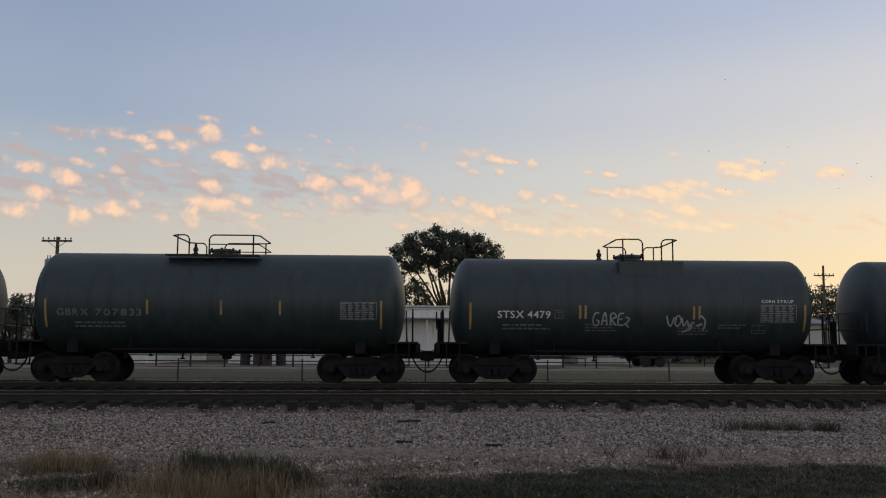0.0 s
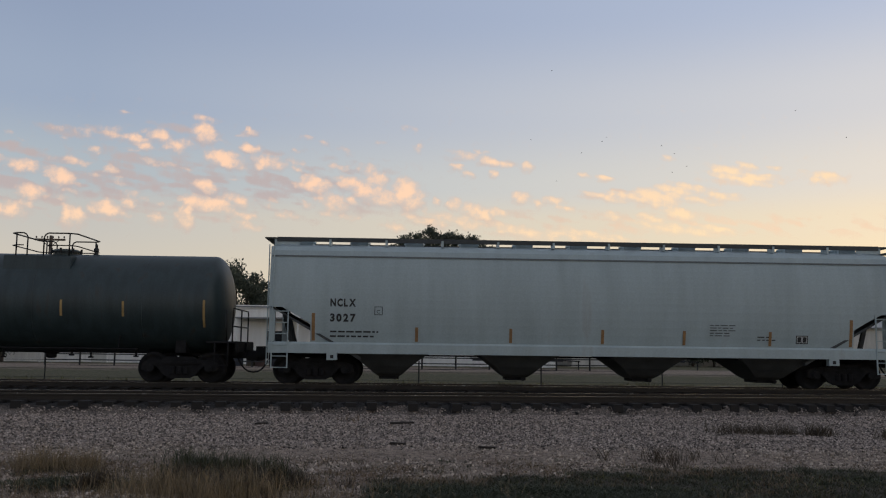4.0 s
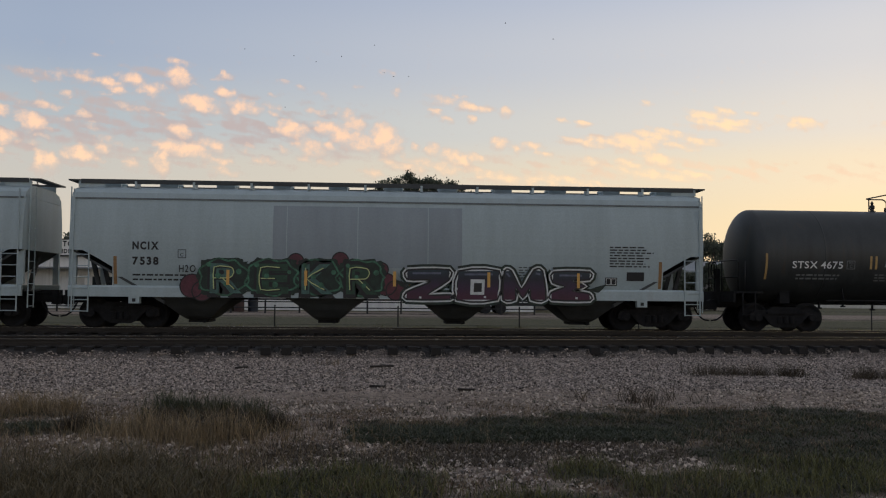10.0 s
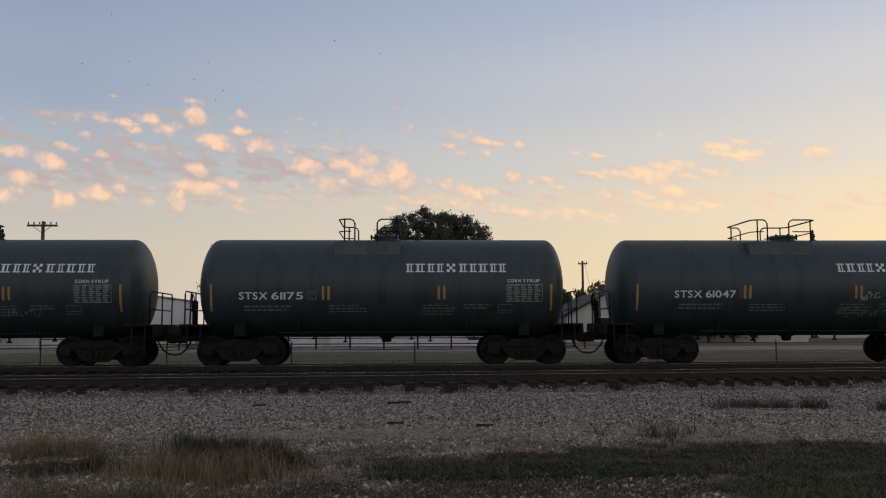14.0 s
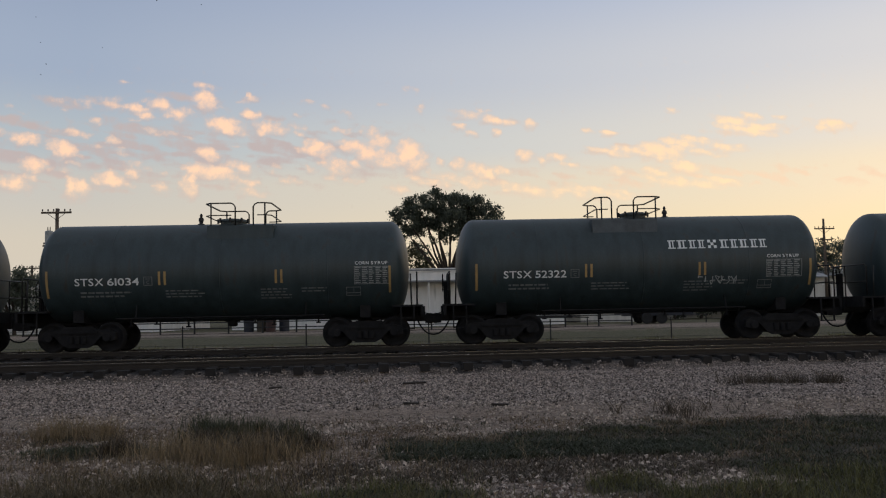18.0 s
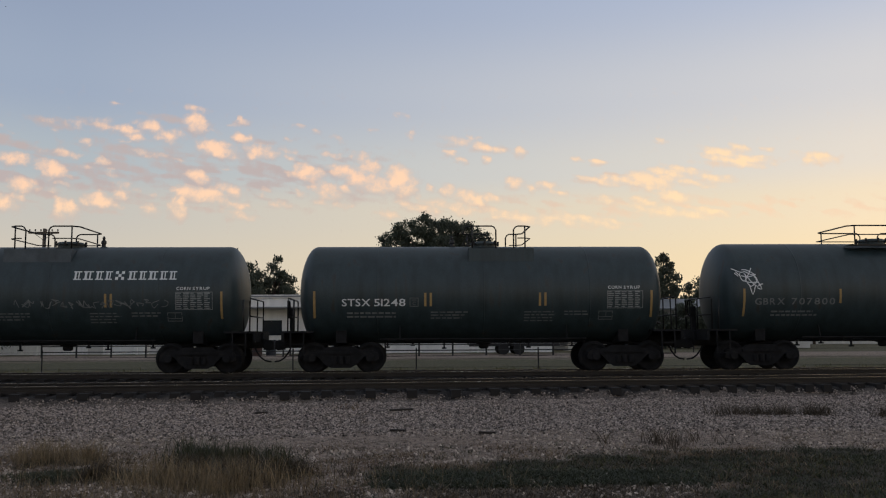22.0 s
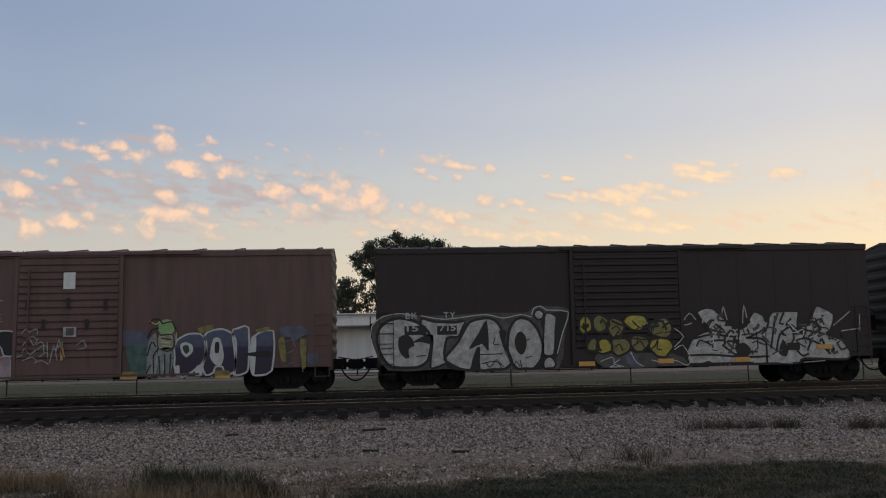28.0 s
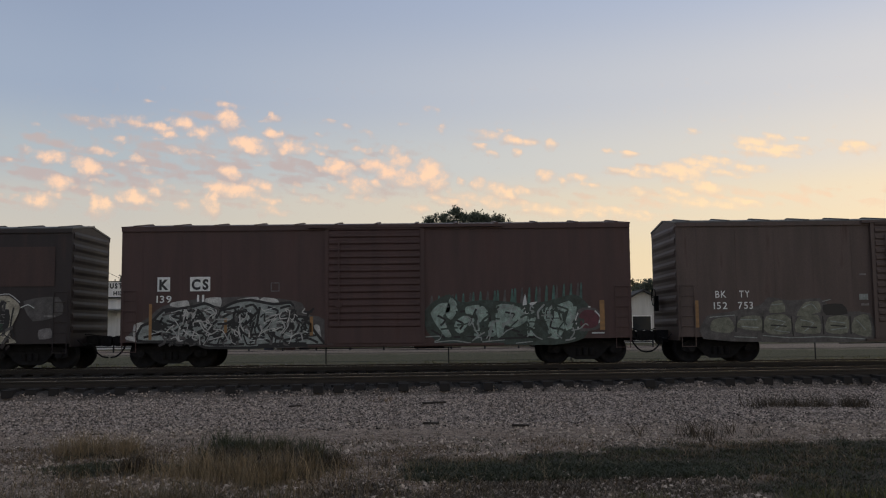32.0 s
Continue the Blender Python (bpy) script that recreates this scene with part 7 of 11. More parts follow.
spray_line(c, SP_BLACK, 0.030, 0.0075, [(-4.3, 1.65), (-4.39, 1.17), (-4.19, 0.79)], BS)
spray_line(c, SP_BLACK, 0.030, 0.0075, [(-5.06, 1.6), (-4.68, 1.6)], BS)
spray_line(c, SP_BLACK, 0.030, 0.0075, [(-3.71, 0.93), (-3.55, 0.67)], BS)
cover_area(c, SP_BLACK, 0.008, [(-5.06, 1.52), (-4.68, 1.56), (-4.79, 1.36), (-5.03, 1.39)], BS)
cover_area(c, SP_SHADOW, 0.008, [(-5.21, 1.01), (-4.87, 1.03), (-4.88, 0.87), (-5.18, 0.87)], BS)
cover_area(c, BOX_DARK, 0.008, [(-2.65, 1.73), (-1.99, 1.7), (-2.01, 1.42), (-2.66, 1.42)], BS)
spray_line(c, SP_DIM, 0.012, 0.004, [(-6.98, 3.03), (-6.87, 3.3), (-6.78, 2.99), (-6.67, 3.24)], BS)
spray_line(c, SP_DIM, 0.012, 0.004, [(-6.91, 3.08), (-6.66, 2.81), (-6.44, 2.66)], BS)
spray_line(c, SP_DIM, 0.012, 0.004, [(-6.95, 2.96), (-6.57, 3.11), (-6.47, 2.93)], BS)
spray_line(c, SP_DIM, 0.012, 0.004, [(-6.65, 3.29), (-6.75, 2.72), (-6.72, 2.53)], BS)
spray_line(c, SP_DIM, 0.012, 0.004, [(-7.74, 2.78), (-7.43, 2.85)], BS)
spray_line(c, SP_DIM, 0.012, 0.004, [(-7.68, 2.52), (-7.47, 2.92), (-7.33, 2.64)], BS)
spray_line(c, SP_DIM, 0.012, 0.004, [(-4.53, 2.09), (-4.18, 2.29), (-3.83, 2.31), (-3.81, 2.05)], BS)
spray_line(c, SP_DIM, 0.012, 0.004, [(-2.88, 2.35), (-2.63, 2.28), (-2.42, 2.13)], BS)
spray_line(c, SP_DIM, 0.012, 0.004, [(-5.14, 2.38), (-5.04, 2.44), (-4.93, 2.37)], BS)
part("reflector", patch(Geo(), -7.71, -7.26, 1.08, 1.24, BS, 0.006), YELLOW, c, fix=False)
part("stencil", patch(Geo(), -7.62, -7.33, 0.97, 1.02, BS, 0.006), SP_TAN, c, fix=False)
part("stencil", patch(Geo(), -6.86, -6.51, 0.96, 1.0, BS, 0.006), SP_TAN, c, fix=False)
part("stencil", patch(Geo(), -5.9, -5.66, 0.96, 1.0, BS, 0.006), SP_TAN, c, fix=False)
part("stencil", patch(Geo(), -5.97, -5.73, 0.83, 0.87, BS, 0.006), SP_TAN, c, fix=False)
part("repaint_patch", patch(Geo(), -1.4, 1.36, 0.77, 1.39, DS, 0.003), BLACK_PAINT, c, fix=False)
part("stencil", patch(Geo(), -1.28, -0.55, 2.92, 2.94, DS, 0.004), SP_DIM, c, fix=False)
part("stencil", patch(Geo(), -1.12, -0.77, 2.74, 2.82, DS, 0.004), SP_TAN, c, fix=False)
spray_line(c, SP_DIM, 0.02, 0.004, [(-1.04, 2.2), (-0.76, 2.2)], DS)
spray_line(c, SP_DIM, 0.02, 0.004, [(-1.04, 2.06), (-0.73, 2.06)], DS)
spray_line(c, SP_DIM, 0.02, 0.004, [(-1.12, 1.91), (-0.74, 1.9)], DS)
spray_line(c, SP_DIM, 0.02, 0.004, [(-1.16, 1.72), (-0.75, 1.73)], DS)
spray_line(c, SP_DIM, 0.02, 0.004, [(-0.57, 1.95), (0.13, 1.98)], DS)
spray_line(c, SP_DIM, 0.02, 0.004, [(-0.57, 1.79), (0.03, 1.83)], DS)
spray_line(c, SP_DIM, 0.02, 0.004, [(0.23, 2.18), (0.49, 2.25)], DS)
spray_line(c, SP_DIM, 0.02, 0.004, [(1.17, 2.01), (1.38, 2.03)], DS)
spray_line(c, SP_DIM, 0.02, 0.004, [(1.03, 1.95), (1.38, 1.93)], DS)
spray_line(c, SP_DIM, 0.02, 0.004, [(-0.32, 1.57), (0.02, 1.59)], DS)
spray_line(c, SP_DIM, 0.02, 0.004, [(0.21, 1.47), (0.8, 1.51)], DS)
cover_area(c, SP_SHADOW, 0.0035, [(-0.76, 1.46), (-0.68, 1.66), (-0.51, 1.72), (-0.37, 1.61), (-0.42, 1.4)], DS)
cover_area(c, SP_SHADOW, 0.0035, [(0.31, 1.47), (0.39, 1.67), (0.6, 1.69), (0.69, 1.52), (0.62, 1.42)], DS)
cover_area(c, SP_SHADOW, 0.0035, [(-1.14, 1.44), (-1.11, 2.06), (-0.77, 2.11), (-0.76, 1.42)], DS)
part("repaint_patch", patch(Geo(), 2.6, 7.34, 2.56, 3.78, BS, 0.003), BOX_PANEL, c, fix=False)
cover_area(c, SP_TAN, 0.004, [(1.41, 2.29), (1.71, 2.35), (2.06, 2.28), (2.37, 2.31), (2.33, 1.03), (2.85, 0.95), (3.88, 0.9), (4.67, 0.96), (4.73, 0.58), (3.34, 0.58), (1.78, 0.55), (1.36, 0.66)], BS)
cover_area(c, SP_SILVER, 0.0045, [(2.65, 2.3), (3.02, 2.33), (3.22, 2.2), (3.13, 1.04), (2.64, 1.03)], BS)
cover_area(c, SP_SILVER, 0.0045, [(3.45, 2.18), (3.76, 2.24), (4.07, 2.13), (3.99, 0.96), (3.44, 0.96)], BS)
cover_area(c, SP_TAN, 0.0045, [(4.39, 2.43), (4.77, 2.34), (5.2, 2.35), (5.55, 2.26), (5.94, 2.28), (6.27, 2.03), (6.28, 1.77), (5.99, 1.1), (6.23, 0.84), (5.27, 0.82), (4.78, 0.85), (4.32, 0.98)], BS)
cover_area(c, SP_BLACK, 0.006, [(5.2, 1.8), (5.97, 1.86), (5.93, 1.2), (5.15, 1.14)], BS)
part("repaint_patch", patch(Geo(), 2.31, 2.76, 1.02, 4.06, BS, 0.0085), BOX_DARK, c, fix=False)
part("repaint_patch", patch(Geo(), 3.14, 3.56, 0.97, 4.02, BS, 0.0085), BOX_DARK, c, fix=False)
part("repaint_patch", patch(Geo(), 4.03, 4.47, 1.2, 3.97, BS, 0.0085), BOX_DARK, c, fix=False)
cover_area(c, SP_SHADOW, 0.0065, [(1.46, 1.03), (2.32, 0.91), (2.85, 0.99), (3.88, 0.83), (4.58, 0.89), (4.7, 0.65), (3.35, 0.65), (1.96, 0.69)], BS)
spray_line(c, SP_BLACK, 0.026, 0.0075, [(1.5, 2.2), (1.8, 2.01), (2.05, 2.14), (2.32, 1.98)], BS)
spray_line(c, SP_BLACK, 0.026, 0.0075, [(1.54, 1.77), (1.86, 1.87), (2.16, 1.68)], BS)
spray_line(c, SP_BLACK, 0.026, 0.0075, [(1.48, 1.34), (1.74, 1.67), (1.97, 1.31), (2.22, 1.56)], BS)
spray_line(c, SP_BLACK, 0.026, 0.0075, [(1.71, 2.22), (1.61, 1.76), (1.75, 1.12)], BS)
spray_line(c, SP_BLACK, 0.026, 0.0075, [(2.09, 2.2), (2.11, 1.48), (1.92, 1.07)], BS)
spray_line(c, SP_BLACK, 0.026, 0.0075, [(2.29, 2.05), (2.13, 1.23)], BS)
spray_line(c, SP_BLACK, 0.026, 0.0075, [(1.45, 0.86), (1.98, 0.97), (2.28, 0.78)], BS)
spray_line(c, SP_BLACK, 0.026, 0.0075, [(2.71, 2.17), (2.95, 2.02), (3.16, 2.11)], BS)
spray_line(c, SP_BLACK, 0.026, 0.0075, [(2.72, 1.79), (3.01, 1.88), (3.08, 1.42)], BS)
spray_line(c, SP_BLACK, 0.026, 0.0075, [(2.73, 1.27), (2.95, 1.43), (2.99, 1.08)], BS)
spray_line(c, SP_BLACK, 0.026, 0.0075, [(2.89, 2.21), (2.81, 1.44)], BS)
spray_line(c, SP_BLACK, 0.026, 0.0075, [(3.51, 2.06), (3.78, 1.91), (4.0, 2.07)], BS)
spray_line(c, SP_BLACK, 0.026, 0.0075, [(3.51, 1.57), (3.76, 1.7), (3.95, 1.38)], BS)
spray_line(c, SP_BLACK, 0.026, 0.0075, [(3.55, 1.14), (3.77, 1.28), (3.9, 1.07)], BS)
spray_line(c, SP_BLACK, 0.026, 0.0075, [(3.72, 2.12), (3.63, 1.22)], BS)
spray_line(c, SP_BLACK, 0.026, 0.0075, [(4.46, 2.22), (4.73, 2.06), (5.09, 2.15), (5.42, 1.96), (5.88, 2.04)], BS)
spray_line(c, SP_BLACK, 0.026, 0.0075, [(4.42, 1.18), (4.69, 1.51), (4.82, 1.85), (5.0, 1.98)], BS)
spray_line(c, SP_BLACK, 0.026, 0.0075, [(6.12, 1.92), (6.04, 1.37), (6.16, 1.02)], BS)
spray_line(c, SP_BLACK, 0.026, 0.0075, [(4.59, 1.1), (4.94, 1.01), (5.28, 1.03)], BS)
spray_line(c, SP_BLACK, 0.026, 0.0075, [(5.57, 1.12), (5.62, 0.91)], BS)
spray_line(c, SP_BLACK, 0.026, 0.0075, [(1.62, 0.64), (1.97, 0.76), (2.48, 0.6)], BS)
spray_line(c, SP_BLACK, 0.026, 0.0075, [(2.83, 0.75), (3.36, 0.82), (3.87, 0.66)], BS)
spray_line(c, SP_BLACK, 0.026, 0.0075, [(4.47, 1.87), (4.62, 2.0)], BS)
spray_line(c, SP_WHITE, 0.013, 0.0085, [(1.42, 2.33), (1.75, 2.4), (2.06, 2.33), (2.38, 2.36)], BS)
spray_line(c, SP_WHITE, 0.013, 0.0085, [(2.63, 2.33), (3.0, 2.38), (3.24, 2.25)], BS)
spray_line(c, SP_WHITE, 0.013, 0.0085, [(3.45, 2.24), (3.77, 2.29), (4.09, 2.18)], BS)
spray_line(c, SP_WHITE, 0.013, 0.0085, [(4.41, 2.46), (4.79, 2.39), (5.21, 2.4), (5.59, 2.31), (5.97, 2.33), (6.31, 2.07)], BS)
spray_line(c, SP_WHITE, 0.013, 0.0085, [(6.33, 1.91), (6.55, 2.0), (6.75, 1.89)], BS)
cover_area(c, SP_GREEN, 0.0095, [(5.56, 1.39), (5.8, 1.42), (5.79, 1.24), (5.54, 1.22)], BS)
part("stencil", patch(Geo(), 5.3, 5.54, 1.67, 1.71, BS, 0.0095), SP_DIM, c, fix=False)
part("stencil", patch(Geo(), 5.61, 5.86, 1.69, 1.71, BS, 0.0095), SP_DIM, c, fix=False)
part("stencil", patch(Geo(), 5.29, 5.46, 1.53, 1.57, BS, 0.0095), SP_DIM, c, fix=False)
part("stencil", patch(Geo(), 5.61, 5.85, 1.6, 1.62, BS, 0.0095), SP_DIM, c, fix=False)
part("stencil", patch(Geo(), 5.28, 5.52, 1.39, 1.43, BS, 0.0095), SP_DIM, c, fix=False)
part("stencil", patch(Geo(), 5.6, 5.85, 1.51, 1.54, BS, 0.0095), SP_DIM, c, fix=False)
part("stencil", patch(Geo(), 5.27, 5.44, 1.25, 1.3, BS, 0.0095), SP_DIM, c, fix=False)
part("stencil", patch(Geo(), 5.59, 5.84, 1.43, 1.45, BS, 0.0095), SP_DIM, c, fix=False)
part("stencil_box", frame_patch(Geo(), 4.42, 4.91, 1.42, 1.65, .03, BS, .0105), SP_WHITE, c, fix=False)
part("consolidated_plate", patch(Geo(), 4.44, 4.89, 1.44, 1.62, BS, 0.0098), SP_BLACK, c, fix=False)
cover_area(c, SP_DIM, 0.004, [(6.9, 1.22), (7.26, 1.27), (7.31, 0.99), (6.92, 0.94)], BS)
part("stencil", patch(Geo(), 7.04, 7.4, 1.61, 1.68, BS, 0.004), SP_DIM, c, fix=False)
cover_area(c, SP_SHADOW, 0.0035, [(6.41, 2.11), (7.48, 2.23), (7.61, 1.7), (6.72, 1.49)], BS)

wild(c, SP_BLACK, -5.1, -2.0, .8, 1.9, 22, 241, .022, BS, .0078)
wild(c, SP_BLACK, 1.45, 2.2, .85, 2.2, 34, 242, .022, BS, .0078)
wild(c, SP_BLACK, 2.6, 4.0, .9, 2.2, 44, 243, .022, BS, .0078)
wild(c, SP_BLACK, 4.2, 6.0, .8, 2.1, 34, 245, .022, BS, .0096)
wild(c, SP_SHADOW, 1.4, 6.0, .72, 2.1, 30, 244, .05, BS, .0074)
wild(c, BOX_DARK, 1.4, 6.2, .66, 1.0, 26, 246, .05, BS, .0082)
SP_SPRUCE = spray("spruce_spray", (0.032, 0.048, 0.041), .5)
c = put_car(boxcar(BOX_RED_DARK, rng, "oxide red boxcar with silver and mint wild-style graffiti", (-1.5, 1.4)), 25)
for x0, x1 in ((-6.72, -6.33), (-5.72, -5.1)):
    part("stencil_box", patch(Geo(), x0, x1, 2.36, 2.8, BS), WHITE_PAINT, c, fix=False)
part("lettering", letters("K", -6.66, 2.42, .31, .29, BS, .009, FAT), BLACK_PAINT, c, fix=False)
part("lettering", letters("CS", -5.67, 2.42, .31, .52, BS, .009, FAT), BLACK_PAINT, c, fix=False)
part("lettering", letters("139", -6.74, 2.02, .22, .46, BS), WHITE_PAINT, c, fix=False)
part("lettering", letters("11", -5.5, 2.04, .22, .22, BS), WHITE_PAINT, c, fix=False)
part("stencil_box", frame_patch(Geo(), -3.24, -2.98, 2.33, 2.6, .02, BS), DIM_PAINT, c, fix=False)
cover_area(c, SP_SHADOW, 0.0016, [(-7.66, 0.82), (-7.32, 1.33), (-6.97, 1.58), (-6.53, 1.92), (-5.58, 2.11), (-4.71, 2.16), (-3.84, 2.18), (-2.98, 2.11), (-2.29, 1.97), (-2.12, 1.62), (-1.6, 1.47), (-1.36, 0.69), (-3.87, 0.56), (-6.28, 0.78)], BS)
cover_area(c, SP_FROST, 0.003, [(-7.32, 0.87), (-7.18, 1.31), (-6.9, 1.41), (-6.53, 1.78), (-6.1, 1.82), (-5.58, 1.9), (-5.23, 1.98), (-4.8, 1.8), (-4.47, 1.96), (-4.19, 2.05), (-3.84, 2.07), (-3.15, 1.94), (-2.63, 1.98), (-2.53, 1.74), (-2.78, 1.57), (-2.12, 1.52), (-1.92, 1.14), (-1.65, 0.79), (-1.62, 0.68), (-2.83, 0.67), (-3.87, 0.61), (-4.9, 0.63), (-5.25, 0.65), (-5.76, 0.87), (-6.45, 0.83)], BS)
spray_line(c, SP_BLACK, 0.042, 0.007, [(-7.32, 0.87), (-7.18, 1.31), (-6.9, 1.41), (-6.53, 1.78), (-6.1, 1.82), (-5.58, 1.9), (-5.23, 1.98), (-4.8, 1.8), (-4.47, 1.96), (-4.19, 2.05), (-3.84, 2.07), (-3.15, 1.94), (-2.63, 1.98), (-2.53, 1.74), (-2.78, 1.57), (-2.12, 1.52), (-1.92, 1.14), (-1.65, 0.79), (-1.62, 0.68), (-2.83, 0.67), (-3.87, 0.61), (-4.9, 0.63), (-5.25, 0.65), (-5.76, 0.87), (-6.45, 0.83), (-7.32, 0.87)], BS)
cover_area(c, SP_SILVER, 0.0026, [(-6.31, 1.91), (-6.27, 2.02), (-5.79, 2.08), (-5.75, 1.83)], BS)
cover_area(c, SP_SILVER, 0.0026, [(-5.23, 2.0), (-5.23, 2.14), (-4.78, 2.16), (-4.78, 1.88)], BS)
cover_area(c, SP_SILVER, 0.0026, [(-4.4, 1.98), (-4.19, 2.11), (-3.64, 2.17), (-3.64, 2.0)], BS)
cover_area(c, SP_SILVER, 0.0026, [(-3.57, 2.03), (-3.46, 2.15), (-3.05, 2.09), (-3.01, 1.95)], BS)
cover_area(c, SP_SILVER, 0.0026, [(-7.42, 0.97), (-7.42, 1.35), (-7.11, 1.41), (-7.14, 0.9)], BS)
cover_area(c, SP_SILVER, 0.0026, [(-7.66, 0.91), (-7.63, 1.01), (-7.32, 0.97), (-7.32, 0.83)], BS)
cover_area(c, SP_SILVER, 0.0026, [(-1.92, 1.27), (-1.75, 1.27), (-1.69, 0.79), (-1.89, 0.79)], BS)
spray_line(c, SP_BLACK, 0.036, 0.0085, [(-7.11, 1.33), (-6.8, 1.48), (-6.49, 1.37), (-6.63, 1.06), (-6.9, 1.17)], BS)
spray_line(c, SP_BLACK, 0.036, 0.0085, [(-6.48, 1.71), (-6.17, 1.77), (-5.9, 1.63), (-6.1, 1.39), (-6.42, 1.47)], BS)
spray_line(c, SP_BLACK, 0.036, 0.0085, [(-6.28, 1.29), (-5.93, 1.46), (-5.59, 1.31)], BS)
spray_line(c, SP_BLACK, 0.036, 0.0085, [(-5.82, 1.73), (-5.51, 1.79), (-5.31, 1.62), (-5.48, 1.35), (-5.72, 1.45)], BS)
spray_line(c, SP_BLACK, 0.036, 0.0085, [(-5.27, 1.82), (-4.96, 1.75), (-4.89, 1.44), (-5.14, 1.3), (-5.27, 1.55)], BS)
spray_line(c, SP_BLACK, 0.036, 0.0085, [(-5.2, 1.68), (-5.06, 1.61), (-5.1, 1.44)], BS)
spray_line(c, SP_BLACK, 0.036, 0.0085, [(-4.82, 1.75), (-4.51, 1.81), (-4.19, 1.87)], BS)
spray_line(c, SP_BLACK, 0.036, 0.0085, [(-4.72, 1.54), (-4.4, 1.7), (-4.02, 1.73), (-3.85, 1.59)], BS)
spray_line(c, SP_BLACK, 0.036, 0.0085, [(-4.55, 1.26), (-4.3, 1.49), (-4.03, 1.32), (-3.78, 1.55)], BS)
spray_line(c, SP_BLACK, 0.036, 0.0085, [(-4.02, 1.87), (-3.78, 1.93), (-3.64, 1.72), (-3.85, 1.52)], BS)
spray_line(c, SP_BLACK, 0.036, 0.0085, [(-3.57, 1.86), (-3.65, 1.31), (-3.45, 0.99)], BS)
spray_line(c, SP_BLACK, 0.036, 0.0085, [(-3.33, 1.85), (-3.02, 1.74), (-3.13, 1.5), (-3.37, 1.58)], BS)
spray_line(c, SP_BLACK, 0.036, 0.0085, [(-2.95, 1.81), (-2.67, 1.88), (-2.57, 1.74)], BS)
spray_line(c, SP_BLACK, 0.036, 0.0085, [(-3.02, 1.4), (-2.71, 1.57), (-2.37, 1.39), (-2.48, 1.08), (-2.82, 1.15)], BS)
spray_line(c, SP_BLACK, 0.036, 0.0085, [(-2.3, 1.45), (-2.02, 1.28), (-2.13, 0.97)], BS)
spray_line(c, SP_BLACK, 0.036, 0.0085, [(-7.11, 0.96), (-6.63, 1.06), (-6.11, 0.91)], BS)
spray_line(c, SP_BLACK, 0.036, 0.0085, [(-6.18, 1.15), (-5.76, 1.25), (-5.52, 1.04), (-5.76, 0.87)], BS)
spray_line(c, SP_BLACK, 0.036, 0.0085, [(-5.48, 1.1), (-5.14, 1.23), (-4.9, 0.99), (-5.14, 0.79)], BS)
spray_line(c, SP_BLACK, 0.036, 0.0085, [(-4.86, 1.19), (-4.55, 1.05), (-4.73, 0.81)], BS)
spray_line(c, SP_BLACK, 0.036, 0.0085, [(-4.49, 0.88), (-4.17, 1.11), (-3.83, 0.9)], BS)
spray_line(c, SP_BLACK, 0.036, 0.0085, [(-3.87, 0.76), (-3.59, 0.96), (-3.24, 0.78)], BS)
spray_line(c, SP_BLACK, 0.036, 0.0085, [(-3.17, 0.99), (-2.79, 0.84), (-2.41, 0.97)], BS)
spray_line(c, SP_BLACK, 0.036, 0.0085, [(-2.48, 0.8), (-2.13, 0.9), (-1.79, 0.75)], BS)
spray_line(c, SP_BLACK, 0.036, 0.0085, [(-5.59, 0.8), (-4.9, 0.71), (-4.04, 0.73)], BS)
spray_line(c, SP_BLACK, 0.036, 0.0085, [(-3.62, 0.69), (-2.83, 0.74), (-2.14, 0.73)], BS)
spray_line(c, SP_BLACK, 0.036, 0.0085, [(-6.54, 1.57), (-6.69, 1.27)], BS)
spray_line(c, SP_BLACK, 0.036, 0.0085, [(-5.58, 1.59), (-5.66, 1.21)], BS)
spray_line(c, SP_BLACK, 0.036, 0.0085, [(-4.16, 1.59), (-4.28, 1.01)], BS)
spray_line(c, SP_BLACK, 0.036, 0.0085, [(-3.75, 1.41), (-3.86, 1.0)], BS)
spray_line(c, SP_BLACK, 0.036, 0.0085, [(-3.23, 1.4), (-3.27, 1.09)], BS)
spray_line(c, SP_BLACK, 0.036, 0.0085, [(-2.64, 1.39), (-2.68, 1.08)], BS)
spray_line(c, SP_BLACK, 0.036, 0.0085, [(-6.8, 1.37), (-6.69, 1.2)], BS)
spray_line(c, SP_BLACK, 0.036, 0.0085, [(-4.9, 0.85), (-5.0, 1.06)], BS)
spray_line(c, SP_BLACK, 0.036, 0.0085, [(-6.28, 1.6), (-6.0, 1.53)], BS)
cover_area(c, SP_BLACK, 0.009, [(-2.89, 1.22), (-2.75, 1.46), (-2.51, 1.29), (-2.54, 1.15)], BS)
cover_area(c, SP_BLACK, 0.009, [(-6.97, 1.38), (-6.73, 1.44), (-6.52, 1.33), (-6.63, 1.16), (-6.87, 1.2)], BS)
cover_area(c, SP_BLACK, 0.009, [(-4.44, 1.43), (-4.2, 1.53), (-4.13, 1.35), (-4.38, 1.25)], BS)
cover_area(c, SP_BLACK, 0.009, [(-5.52, 1.52), (-5.34, 1.58), (-5.31, 1.38)], BS)
cover_area(c, SP_BLACK, 0.009, [(-3.34, 1.1), (-3.13, 1.19), (-3.1, 0.99)], BS)
spray_line(c, SP_WHITE, 0.009, 0.0095, [(-6.97, 1.03), (-6.52, 1.16)], BS)
spray_line(c, SP_WHITE, 0.009, 0.0095, [(-6.04, 1.05), (-5.66, 1.14)], BS)
spray_line(c, SP_WHITE, 0.009, 0.0095, [(-5.37, 1.72), (-5.06, 1.86)], BS)
